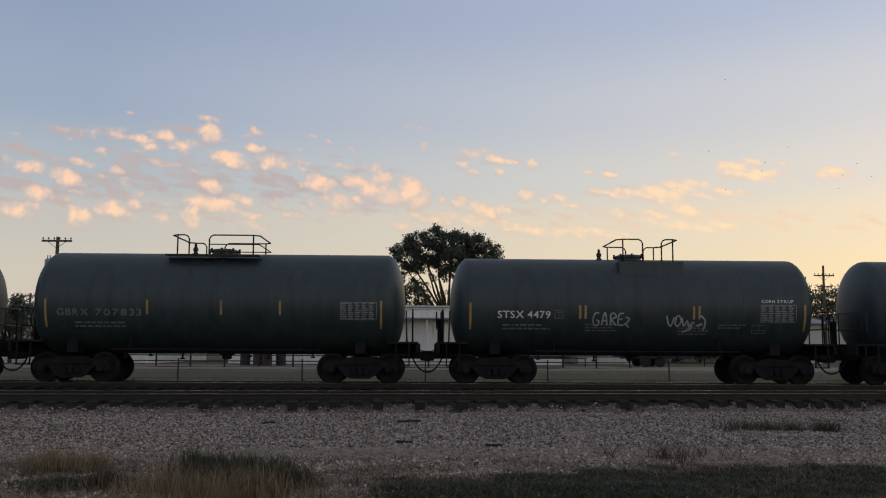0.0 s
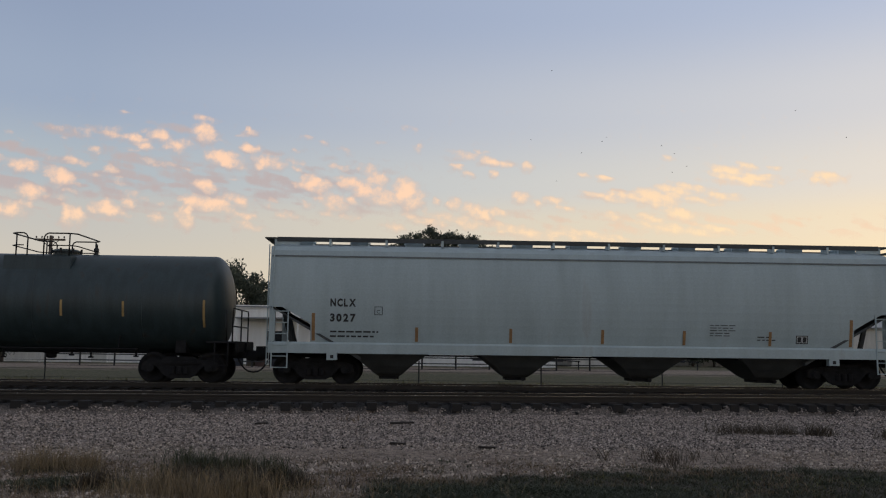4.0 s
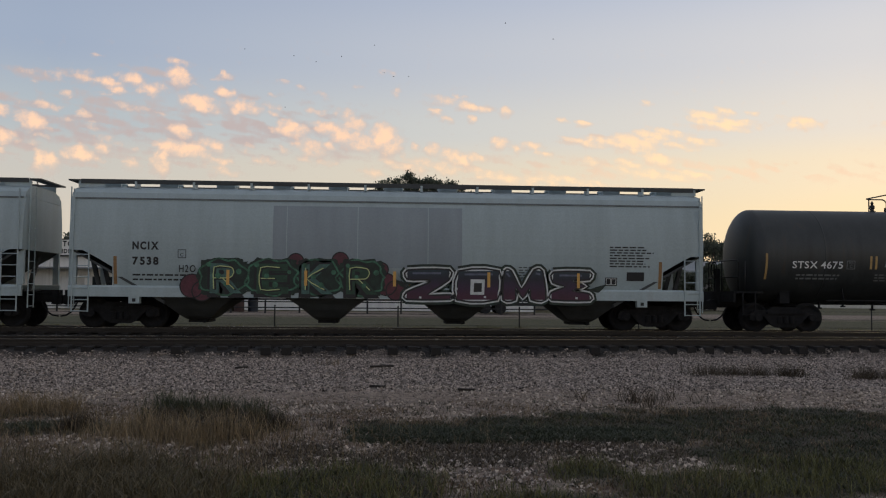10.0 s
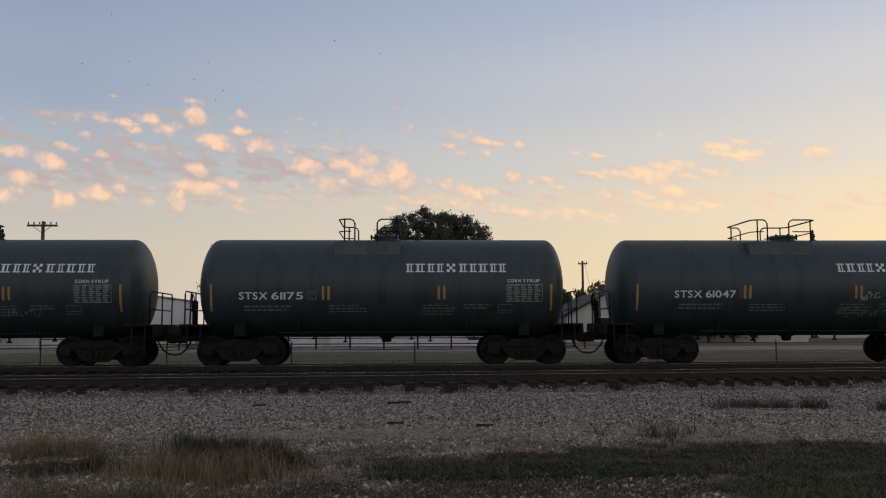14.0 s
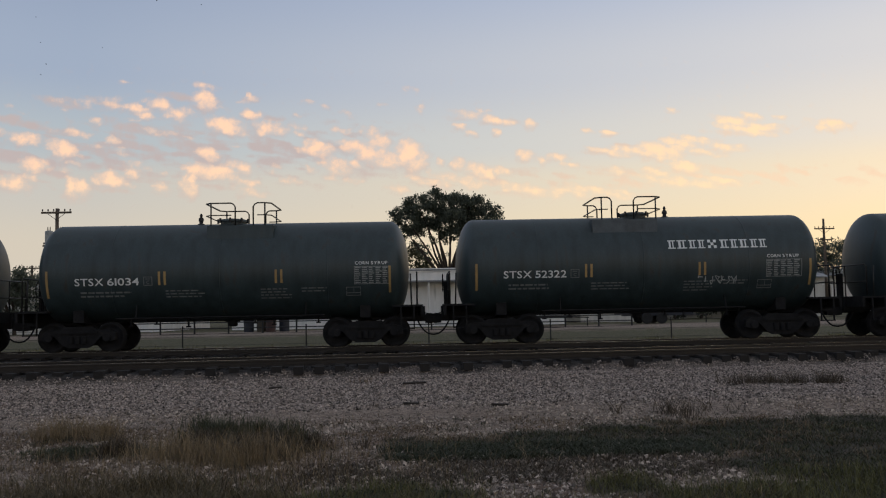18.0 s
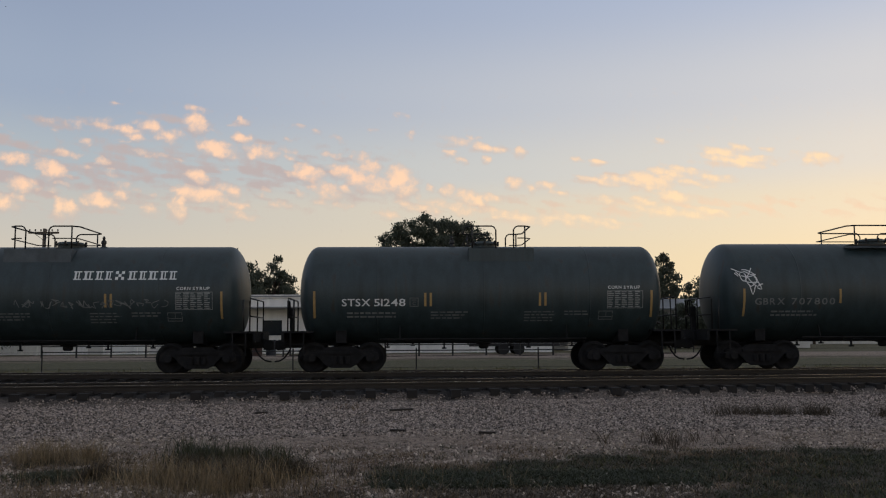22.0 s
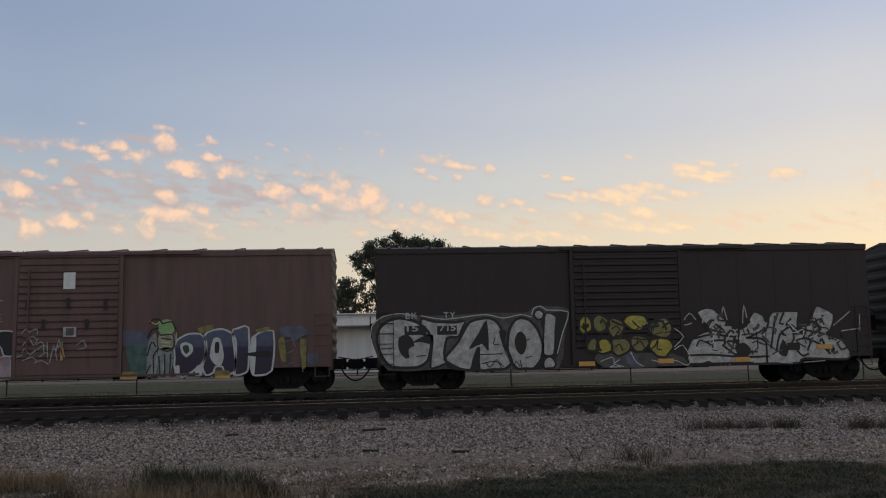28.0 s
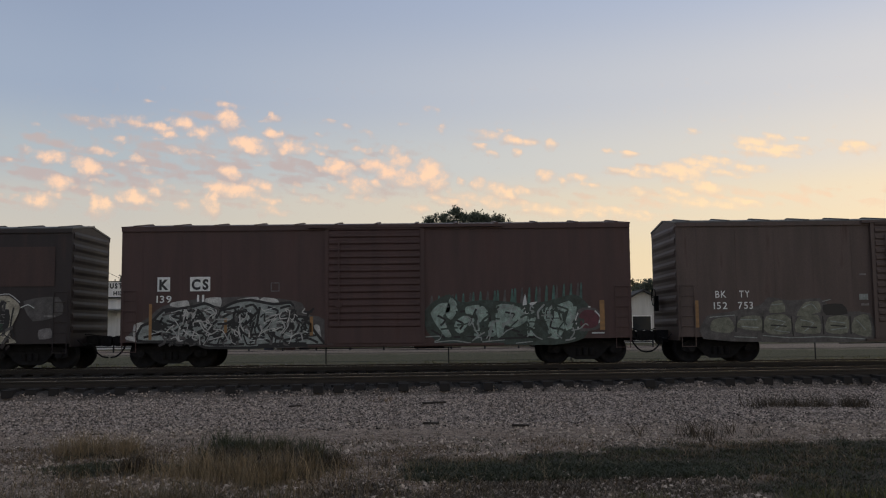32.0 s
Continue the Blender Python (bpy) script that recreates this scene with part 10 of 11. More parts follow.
def building(label, x0, x1, y0, y1, z_eave, roof, wall_mat, roof_mat, openings=(), ridge=0.0, canopy=None, ridge_y=None):
    """A low building with thick walls, ribs, openings set in its track side, and a roof."""
    b = thing("building", label, "building")
    z0 = -.1
    wl = part("wall", Geo().box(((x0 + x1) / 2, y0 + .1, (z_eave + z0) / 2), (x1 - x0, .2, z_eave - z0)), wall_mat, b)
    part("wall", Geo().box(((x0 + x1) / 2, y1 - .1, (z_eave + z0) / 2), (x1 - x0, .2, z_eave - z0)), wall_mat, b)
    for x in (x0 + .1, x1 - .1):
        part("wall", Geo().box((x, (y0 + y1) / 2, (z_eave + z0) / 2), (.2, y1 - y0 - .4, z_eave - z0)), wall_mat, b)
    x = x0 + .3
    while x < x1:
        part("wall_rib", Geo().box((x, y0 - .012, (z_eave + z0) / 2), (.05, .03, z_eave - z0)), wall_mat, wl)
        x += .9
    for kind, a, c, lo, hi in openings:
        w = part(kind, Geo().box(((a + c) / 2, y0 - .02, (lo + hi) / 2), (c - a, .05, hi - lo)), GLASS if kind == "window" else CREAM, b)
        g = Geo().box(((a + c) / 2, y0 - .03, hi + .04), (c - a + .16, .10, .08)).box((a - .04, y0 - .03, (lo + hi) / 2), (.08, .10, hi - lo))
        g.box((c + .04, y0 - .03, (lo + hi) / 2), (.08, .10, hi - lo)).box(((a + c) / 2, y0 - .035, lo - .03), (c - a + .16, .12, .06))
        part("frame", g, SIDING_WHITE, w)
    ym = (y0 + y1) / 2 if ridge_y is None else ridge_y
    if roof == "flat":
        rf = part("roof", Geo().box(((x0 + x1) / 2, ym, z_eave + .05), (x1 - x0 + .3, y1 - y0 + .3, .1)), roof_mat, b)
        part("parapet", Geo().box(((x0 + x1) / 2, y0 - .06, z_eave + .05), (x1 - x0 + .36, .1, .22)), wall_mat, rf)
    elif roof == "along":
        part("roof", Geo().prism_x([(y0 - .5, z_eave - .05), (ym, z_eave + ridge), (y1 + .5, z_eave - .05), (y1 + .5, z_eave + .05), (ym, z_eave + ridge + .12),
                                    (y0 - .5, z_eave + .05)], x0 - .4, x1 + .4), roof_mat, b)
    else:
        xm = (x0 + x1) / 2
        part("gable", Geo().prism([(x0, z_eave), (x1, z_eave), (xm, z_eave + ridge)], y0, y0 + .2), wall_mat, b)
        part("gable", Geo().prism([(x0, z_eave), (x1, z_eave), (xm, z_eave + ridge)], y1 - .2, y1), wall_mat, b)
        part("roof", Geo().prism([(x0 - .5, z_eave - .12), (xm, z_eave + ridge), (x1 + .5, z_eave - .12), (x1 + .5, z_eave), (xm, z_eave + ridge + .15), (x0 - .5, z_eave)],
                                 y0 - .4, y1 + .4), roof_mat, b)
    if canopy:
        a, c, z, out = canopy
        cp = part("canopy", Geo().add([(a, y0 - out, z), (c, y0 - out, z), (c, y0, z + .02), (a, y0, z + .02),
                                       (a, y0 - out, z + .09), (c, y0 - out, z + .09), (c, y0, z + .11), (a, y0, z + .11)],
                                      [(0, 1, 2, 3), (4, 7, 6, 5), (0, 4, 5, 1), (1, 5, 6, 2), (2, 6, 7, 3), (3, 7, 4, 0)]), GREY_ROOF, b)
        n = max(2, int((c - a) / 4) + 1)
        for i in range(n):
            x = a + .1 + (c - a - .2) * i / (n - 1)
            part("canopy_post", Geo().box((x, y0 - out + .1, z / 2 - .03), (.10, .10, z - .02)), wall_mat, cp)
    return b


building("long white metal-sided shed with a thin canopy", -12.5, 9.8, 60, 74, 3.75, "flat", SIDING_WHITE, GREY_ROOF,
         (("window", -9.5, -8.3, 1.2, 2.2), ("door", -6.0, -5.0, 0, 2.05), ("window", 4.2, 5.4, 1.2, 2.2)), .9, (-11.5, 8.8, 2.98, 1.2))
building("white flat-roofed shop with a large sign board", -30, -17.2, 60, 74, 3.4, "flat", SIDING_WHITE, GREY_ROOF,
                (("door", -21.0, -20.0, 0, 2.05), ("window", -19.5, -18.2, 1.0, 2.1), ("window", -25.5, -24.0, 1.0, 2.1)), 0, (-24.0, -17.4, 2.6, 1.2))
building("small white gabled house with a dark roof", 11.6, 17.8, 64, 74, 2.0, "gable", CREAM, SHINGLE, (("window", 13.9, 15.2, .9, 1.9),), 1.7)
building("low pale outbuilding behind trees", 19.5, 33, 72, 82, 3.2, "along", CREAM, GREY_ROOF, (("door", 23, 25.4, 0, 2.4), ("window", 27, 28.2, 1, 2)), .9)
building("distant low grey warehouse", 38, 64, 96, 112, 4.0, "along", CREAM, GREY_ROOF, (("door", 42, 45, 0, 3),), 1.0)
building("distant low house behind shrubs", -58, -40, 92, 104, 3.0, "along", CREAM, SHINGLE, (("window", -50, -48.6, 1, 2),), 1.2)

sign = thing("sign_board", "white sign board with black capital letters on the shop front", "sign")
part("board", Geo().box((-20.1, 59.72, 4.0), (5.0, .12, 1.0)), SIDING_WHITE, sign)
part("frame", Geo().box((-20.1, 59.70, 4.53), (5.1, .18, .06)).box((-20.1, 59.70, 3.47), (5.1, .18, .06)), SHINGLE, sign)
SIGN = on_flat(59.655)
part("lettering", letters("CUSTOM TANNING", -22.3, 4.08, .34, 4.3, SIGN, face=FAT), BLACK_PAINT, sign, fix=False)
part("lettering", letters("HIDE DROP-OFF", -21.7, 3.62, .27, 3.1, SIGN, face=FAT), BLACK_PAINT, sign, fix=False)
for x in (-22.3, -17.9):
    part("bracket", Geo().box((x, 59.84, 4.0), (.1, .12, .9)), SHINGLE, sign)


def utility_pole(label, x, y, h, arms, transformers=False, lean=0.0):
    p = thing("utility_pole", label, "utility pole", pose(x, y, height(x, y), 0, lean, 0))
    part("pole", Geo().tube([(0, 0, -.3), (0, 0, h * .5), (0, 0, h)], [.17, .145, .11], 12), WOOD_POLE, p, smooth=True)
    for z, w in arms:
        a = part("crossarm", Geo().box((0, -.14, z), (w, .11, .13)), WOOD_POLE, p)
        n = 6 if w > 1.6 else 3
        for i in range(n):
            u = -w / 2 + .08 + (w - .16) * i / (n - 1)
            if abs(u) < .12:
                continue
            part("insulator", Geo().lathe([(z + .06, .02), (z + .12, .02), (z + .13, .06), (z + .18, .05), (z + .20, .06), (z + .25, .03)], 8, "z", (u, -.14, 0)), PORCELAIN, a)
        part("brace", Geo().bar((-.02, -.16, z - .5), (-w * .3, -.16, z - .05), .03, .03).bar((.02, -.16, z - .5), (w * .3, -.16, z - .05), .03, .03), DARK_METAL, a)
    if transformers:
        for u in (-.42, .42):
            t = part("transformer", Geo().lathe([(-.48, .2), (-.46, .26), (.42, .26), (.46, .22), (.5, .1)], 16, "z", (u, -.3, h - 2.05)), TRANSFORMER, p, smooth=False)
            part("bushing", Geo().lathe([(h - 1.56, .04), (h - 1.3, .03)], 8, "z", (u - .08, -.3, 0)).lathe([(h - 1.56, .04), (h - 1.3, .03)], 8, "z", (u + .08, -.3, 0)), PORCELAIN, t)
        part("hanger", Geo().box((0, -.12, h - 1.9), (.9, .06, .1)).box((0, -.12, h - 2.3), (.9, .06, .1)), DARK_METAL, p)
    return p


utility_pole("wooden utility pole with crossarms and two transformers", -24.9, 62, 8.6, ((8.3, 2.05), (6.0, 1.8)), True)
utility_pole("distant wooden utility pole with two crossarms", 44.0, 95, 10.2, ((9.1, 2.2), (7.9, 1.6)))
utility_pole("slim wooden utility pole beside the gabled house", 19.07, 95, 8.4, ((8.1, 1.0),))
utility_pole("distant utility pole beyond the shop", -40.7, 95, 6.6, ((6.3, 1.7),))


def wire(a, b, sag, n=14):
    g = Geo()
    a, b = Vector(a), Vector(b)
    g.tube([a.lerp(b, i / n) - Vector((0, 0, sag * 4 * (i / n) * (1 - i / n))) for i in range(n + 1)], .014, 4)
    return tagged(part("overhead_wire", g, DARK_METAL, fix=False), "thin sagging overhead wire between poles", "cable")


wire((-24.6, 62, 6.2), (-19.0, 64, 3.6), .25)
wire((19.3, 95, 8.3), (15.0, 70, 3.4), .4)
wire((-24.9, 62.2, 5.6), (-40.7, 95, 5.6), .6)

# ---- fences ----
fence = thing("pipe_fence", "dark three-rail pipe fence along the dirt lot", "fence")
for z in (.62, .30, -.02):
    part("fence_rail", Geo().tube([(-20, 50, z + .02), (12, 50, z + .02)], .035, 6), DARK_METAL, fence)
for i in range(18):
    part("fence_post", Geo().tube([(-20 + i * 1.88, 50, -.35), (-20 + i * 1.88, 50, .72)], .05, 8), DARK_METAL, fence)
fence = thing("wire_fence", "thin wire fence on slim steel posts beside the track", "fence")
for i in range(15):
    part("fence_post", Geo().tube([(-36 + i * 5.19 + .06, 38, -.7), (-36 + i * 5.19 + .06, 38, .62)], .03, 6), DARK_METAL, fence)
for z in (.5, .15, -.2):
    part("fence_wire", Geo().tube([(-36, 38, z), (36.6, 38, z)], .006, 4), DARK_METAL, fence)

# ---- stock in the yard behind the fence ----
CAR_BLUE = material("blue_enamel", (0.018, 0.022, 0.032), 0.5, 0.2, 0.15, 2, 30, 0.02)
CAR_RED = material("red_enamel", (0.045, 0.02, 0.017), 0.5, 0.1, 0.15, 2, 30, 0.02)
CAR_YELLOW = material("yellow_enamel", (0.05, 0.04, 0.025), 0.5, 0.1, 0.15, 2, 30, 0.02)
TYRE = material("tyre_rubber", (0.015, 0.015, 0.015), 0.85, 0, 0.2, 5, 40, 0.1)


def flat_trailer(label, x, y, length, paint):
    """A small flat trailer on two wheels."""
    t = thing("flat_trailer", label, "trailer", pose(x, y, height(x, y)))
    part("deck", Geo().box((0, 0, .62), (length, 1.9, .10)).box((0, -.95, .57), (length, .06, .16)), paint, t)
    part("drawbar", Geo().bar((length / 2, -.4, .55), (length / 2 + 1.2, 0, .5), .07, .07).bar((length / 2, .4, .55), (length / 2 + 1.2, 0, .5), .07, .07), DARK_METAL, t)
    for sx in (-.45, .45):
        for sy in (-1, 1):
            part("wheel", Geo().lathe([(-.09, .2), (-.1, .33), (.1, .33), (.09, .2)], 18, "y", (sx - .2, sy * 1.02, .33)), TYRE, t)
    part("jack_stand", Geo().bar((length / 2 + 1.1, 0, 0), (length / 2 + 1.1, 0, .55), .06, .06), DARK_METAL, t)
    return t


flat_trailer("empty flat trailer with a dark deck", 6.4, 54, 5.4, DARK_METAL)
flat_trailer("dark blue flat trailer in the yard", 14.5, 55, 4.4, CAR_BLUE)


def drum(label, x, y, paint, h=.9, r=.3):
    d = thing("steel_drum", label, "barrel", pose(x, y, height(x, y)))
    part("body", Geo().lathe([(0, r), (h * .33, r), (h * .34, r + .02), (h * .36, r), (h * .66, r), (h * .67, r + .02), (h * .69, r), (h, r)], 18, "z"), paint, d)
    part("lid", Geo().lathe([(h - .01, r + .02), (h + .03, r + .02), (h + .03, r - .05), (h + .015, .05)], 18, "z"), paint, d)
    return d


for x, paint, word in ((-10.2, CAR_BLUE, "dark blue"), (-9.4, CAR_YELLOW, "dull ochre"), (-8.8, CAR_RED, "dark red"), (-8.1, CAR_BLUE, "dark blue")):
    drum(word + " steel drum standing in the yard", x, 53 + (x % 1), paint)


# ---- trees ----
BARK = material("bark", (0.06, 0.045, 0.035), 0.95, 0, 0.35, 4, 30, 0.6, streak=True)


LEAF = island_material("leaf_green", (0.08, 0.096, 0.076), (0.165, 0.18, 0.13), thin=.6)
LEAF_DRY = island_material("leaf_olive", (0.075, 0.078, 0.045), (0.16, 0.15, 0.085), thin=.5)


def tree(label, x, y, h, spread, trunk_h, clumps, leaves, seed, mat=LEAF, leaf=.22, squash=.75, low=.32):
    """A tapered trunk, forking limbs, and leaves gathered in clumps with gaps between."""
    rng = random.Random(seed)
    if leaf > .2:
        leaf, leaves, clumps = .14, int(leaves * 2.4), int(clumps * 1.5)
    t = thing("tree", label, "tree", pose(x, y, height(x, y) - .05))
    tk = Geo()
    lean = (rng.random() - .5) * .4
    tk.tube([(0, 0, -.2), (lean * .3, 0, trunk_h * .5), (lean, 0, trunk_h)], [h * .034, h * .026, h * .022], 10)
    part("trunk", tk, BARK, t, smooth=True)
    crown_z0 = h * low
    cz, rz = (h + crown_z0) / 2, (h - crown_z0) / 2
    cs = []
    for i in range(clumps):
        while True:
            u, v, w = rng.uniform(-1, 1), rng.uniform(-1, 1), rng.uniform(-1, 1)
            d = u * u + v * v + w * w
            if .18 < d < 1:
                break
        k = (.84 + .26 * noise.noise((u * 1.7 + seed, v * 1.7, w * 1.7))) * d ** -.12
        cs.append(Vector((u * spread * k + lean, v * spread * k, cz + w * rz * min(k, 1.0))))
    limbs = Geo()
    for i, c in enumerate(cs[:min(26, clumps)]):
        b = Vector((lean, 0, trunk_h * (.8 + .2 * rng.random())))
        m = b.lerp(c, .5) + Vector((rng.uniform(-.3, .3), rng.uniform(-.3, .3), .25 * spread * rng.random()))
        limbs.tube([b, m, c], [h * .012, h * .007, h * .002], 6)
    part("limbs", limbs, BARK, t, smooth=True)
    vs, fs = [], []
    per = leaves // clumps
    for c in cs:
        r = min(spread * .30, 1.0) * (.75 + .55 * rng.random())
        thin = .3 if c.z < cz - rz * .1 else 1.0
        for k in range(int(per * thin)):
            p = c + Vector((rng.triangular(-r, r), rng.triangular(-r, r), rng.triangular(-r, r) * squash))
            q = Euler((rng.uniform(0, 6.3), rng.uniform(0, 6.3), rng.uniform(0, 6.3))).to_matrix()
            s = leaf * (.6 + rng.random() * .8)
            n0 = len(vs)
            vs += [p + q @ Vector(w) for w in ((-s, 0, 0), (0, -s * .45, 0), (s, 0, s * .2), (0, s * .45, 0))]
            fs.append((n0, n0 + 1, n0 + 2, n0 + 3))
    g = Geo()
    g.add(vs, fs)
    part("crown", g, mat, t, fix=False)
    return t


def lobed_tree(label, x, y, trunk_h, lobes, leaf, seed, mat=LEAF):
    """A tree whose crown is a crowd of rounded lobes; lobes: across, height, radius, leaves for each square metre of outline."""
    rng = random.Random(seed)
    t = thing("tree", label, "tree", pose(x, y, height(x, y) - .05))
    part("trunk", Geo().tube([(0, 0, -.2), (.1, 0, trunk_h * .5), (.05, 0, trunk_h)], [.42, .34, .28], 12), BARK, t, smooth=True)
    limbs, vs, fs = Geo(), [], []
    fork = Vector((.05, 0, trunk_h))
    for u, z, r, dense in lobes:
        c = Vector((u, rng.uniform(-1.8, 1.8), z))
        knee = fork.lerp(c, .5) + Vector((rng.uniform(-.25, .25), rng.uniform(-.3, .3), -.1 + .3 * rng.random()))
        limbs.tube([fork, knee, c], [.15, .09, .035], 7)
        for i in range(int(12 * r * r) + 5):
            d = Vector((rng.gauss(0, 1), rng.gauss(0, 1), rng.gauss(.15, 1))).normalized()
            tip = c + Vector((d.x * r, d.y * r, d.z * r * .85)) * rng.uniform(.55, 1.0)
            limbs.tube([c.lerp(tip, .1), tip], [.02, .008], 4)
            q = r * rng.uniform(.22, .36)
            for k in range(int(dense * q * q * 12)):
                p = tip + Vector((rng.gauss(0, .55), rng.gauss(0, .55), rng.gauss(0, .42))) * q
                m = Euler((rng.uniform(0, 6.3), rng.uniform(0, 6.3), rng.uniform(0, 6.3))).to_matrix()
                s = leaf * rng.uniform(.6, 1.3)
                n = len(vs)
                vs += [p + m @ Vector(w) for w in ((-s, 0, 0), (0, -s * .5, 0), (s, 0, s * .2), (0, s * .5, 0))]
                fs.append((n, n + 1, n + 2, n + 3))
    part("limbs", limbs, BARK, t, smooth=True)
    part("crown", Geo().add(vs, fs), mat, t, fix=False)
    return t


CROWN = [(-3.6, 9.1, 1.3, 60), (-2.5, 10.1, 1.3, 60), (-1.0, 10.5, 1.3, 60), (.6, 10.4, 1.35, 60), (2.1, 10.1, 1.45, 60), (3.5, 9.5, 1.35, 60), (-1.8, 8.7, 1.4, 60),
         (.2, 9.0, 1.5, 60), (2.1, 8.5, 1.4, 55), (4.1, 8.3, 1.15, 50), (-3.4, 7.8, 1.0, 45), (-.7, 7.4, .9, 32), (1.1, 7.3, .9, 28), (3.0, 7.0, 1.0, 35), (-2.2, 6.5, .8, 22),
         (2.1, 6.0, .8, 24), (3.8, 6.2, .8, 30), (-.2, 5.9, .6, 16)]
lobed_tree("large spreading tree with a lumpy dark crown and open limbs", 2.6, 78, 3.4, CROWN, .105, 1)
lobed_tree("small sparse tree glowing against the sky", -2.4, 80, 3.4, [(-.2, 7.7, .65, 40), (.5, 6.9, .7, 40), (-.4, 6.3, .7, 36), (.3, 5.6, .7, 36)], .1, 42, LEAF_DRY)
tree("slim tall tree beside the large one", 7.6, 80, 9.8, 1.0, 4.0, 30, 2600, 2, squash=1.2, low=.4, leaf=.12)
tree("dense dark tree behind the white shed", -15.6, 82, 9.0, 3.0, 2.0, 90, 14000, 21, low=.15, leaf=.14)
tree("dense dark tree behind the white shed", -12.4, 84, 8.6, 2.2, 2.0, 60, 8000, 22, low=.2, leaf=.14)
tree("rounded tree rising behind the white shed", -4.2, 80, 8.8, 2.5, 2.2, 40, 4200, 3)
tree("small tree behind the white shed", -7.6, 82, 7.2, 1.5, 2.0, 18, 1500, 4)
tree("open bushy tree with bright gaps", -1.0, 84, 8.2, 2.2, 2.0, 22, 1600, 5, LEAF_DRY)
tree("low olive tree behind the shed", 10.9, 86, 6.6, 2.0, 1.6, 24, 1900, 6, LEAF_DRY)
tree("low olive tree behind the shed", 14.2, 88, 6.3, 1.9, 1.6, 24, 1700, 7, LEAF_DRY)
tree("thin open tree behind the gabled house", 16.9, 89, 5.8, 1.9, 1.4, 40, 3800, 31, LEAF_DRY, leaf=.13)
tree("thin open tree behind the gabled house", 20.0, 90, 6.2, 1.9, 1.4, 40, 3600, 32, LEAF_DRY, leaf=.13)
tree("dark tree above the shop roof", -28.4, 85, 7.0, 2.6, 1.8, 36, 3200, 8)
tree("tall narrow tree tapering to its top", 23.7, 80, 8.9, 1.35, 1.6, 60, 7000, 9, leaf=.13, low=.12, squash=1.1)
tree("rounded tree beside the narrow one", 26.8, 81, 6.9, 1.8, 1.8, 40, 4200, 19, leaf=.13, low=.15)
for x, y, h, r, seed in ((20.2, 70, 3.4, 1.3, 61), (22.1, 69.5, 4.0, 1.5, 62), (24.0, 70, 3.7, 1.4, 63), (25.9, 69.6, 4.1, 1.5, 64), (27.8, 70.2, 3.3, 1.3, 65)):
    tree("dense dark shrub hiding the outbuilding", x, y, h, r, .6, 44, 5200, seed, leaf=.13, low=.04)
tree("broad dark tree by the outbuilding", 29.4, 82, 7.0, 2.9, 1.8, 40, 3600, 10)
tree("rounded tree by the outbuilding", 33.6, 80, 8.0, 2.4, 2.0, 36, 3200, 11)
tree("broad low tree near the house", 20.6, 84, 6.4, 2.6, 1.5, 34, 2800, 12)
tree("distant tree beside the warehouse", 47.6, 100, 8.4, 3.6, 2.0, 40, 3400, 13)
tree("distant tree beside the warehouse", 41.5, 104, 6.4, 3.0, 1.8, 34, 2400, 14)
tree("distant dark tree behind the house", -41.5, 98, 5.8, 3.0, 1.5, 34, 2600, 15)
tree("dark shrubby tree beside the pole", -25.7, 57.5, 4.5, 2.0, .8, 60, 9000, 16, low=.08, leaf=.11)


# ---- loose stones, weeds and grass ----
def stone_field(name, label, count, x0, x1, y0, y1, size, mat, seed, keep=None, sink=.3):
    rng = random.Random(seed)
    vs, fs = [], []
    for i in range(count):
        x, y = rng.uniform(x0, x1), rng.uniform(y0, y1)
        if keep and not keep(x, y, rng):
            continue
        s = size * (.5 + rng.random() ** 2 * 1.1)
        q = Euler((rng.gauss(0, .5), rng.gauss(0, .5), rng.uniform(0, 6.3))).to_matrix()
        z = height(x, y) + s * sink
        n = len(vs)
        a, b, c = s * rng.uniform(.7, 1.2), s * rng.uniform(.6, 1), s * rng.uniform(.5, .9)
        for p in ((a, 0, -.3 * c), (-.1 * a, b, -.2 * c), (-a, -.2 * b, -.4 * c), (.1 * a, -b, -.2 * c), (.15 * a, .1 * b, c)):
            w = q @ Vector(p)
            vs.append((x + w.x, y + w.y, z + w.z))
        fs += [(n, n + 1, n + 4), (n + 1, n + 2, n + 4), (n + 2, n + 3, n + 4), (n + 3, n, n + 4)]
    me = bpy.data.meshes.new(name)
    me.from_pydata(vs, [], fs)
    me.materials.append(mat)
    return tagged(new(name, me), label, "gravel", kind="stuff")


def shoulder(x, y, rng):
    return y < 21.45 + .0859 * x + .22 * noise.noise((x * 2.6, 0, 1)) and rng.random() < min(1, (y - 15.2) / 2.2) * (1 if y > 15.2 else 0)


stone_field("ballast_stones", "pale crushed-stone ballast beside the siding", 200000, -13, 16, 15.4, 23.2, .025, STONE, 1, shoulder)
stone_field("track_ballast", "dark oily ballast between the tracks", 14000, -22, 24, 21.0, 31.0, .05, OILY, 2,
            lambda x, y, r: y > 21.15 + .0859 * x, -.1)
stone_field("fine_gravel", "fine gravel and grit strewn over the dusty path", 90000, -11, 13, 7.4, 17.2, .012, STONE, 13,
            lambda x, y, r: cover(x, y) < .25 and noise.noise((x * .6, y * .8, 3)) + r.gauss(0, .3) > (-.5 if y > 12.8 else -.35))
stone_field("scattered_stones", "scattered pale pebbles on the dry ground", 30000, -10, 12, 7.4, 16.5, .027, STONE_PALE, 3,
            lambda x, y, r: cover(x, y) < .3 and noise.noise((x * .5, y * .5, 7)) + r.gauss(0, .2) > (.1 if y > 13 else -.15))


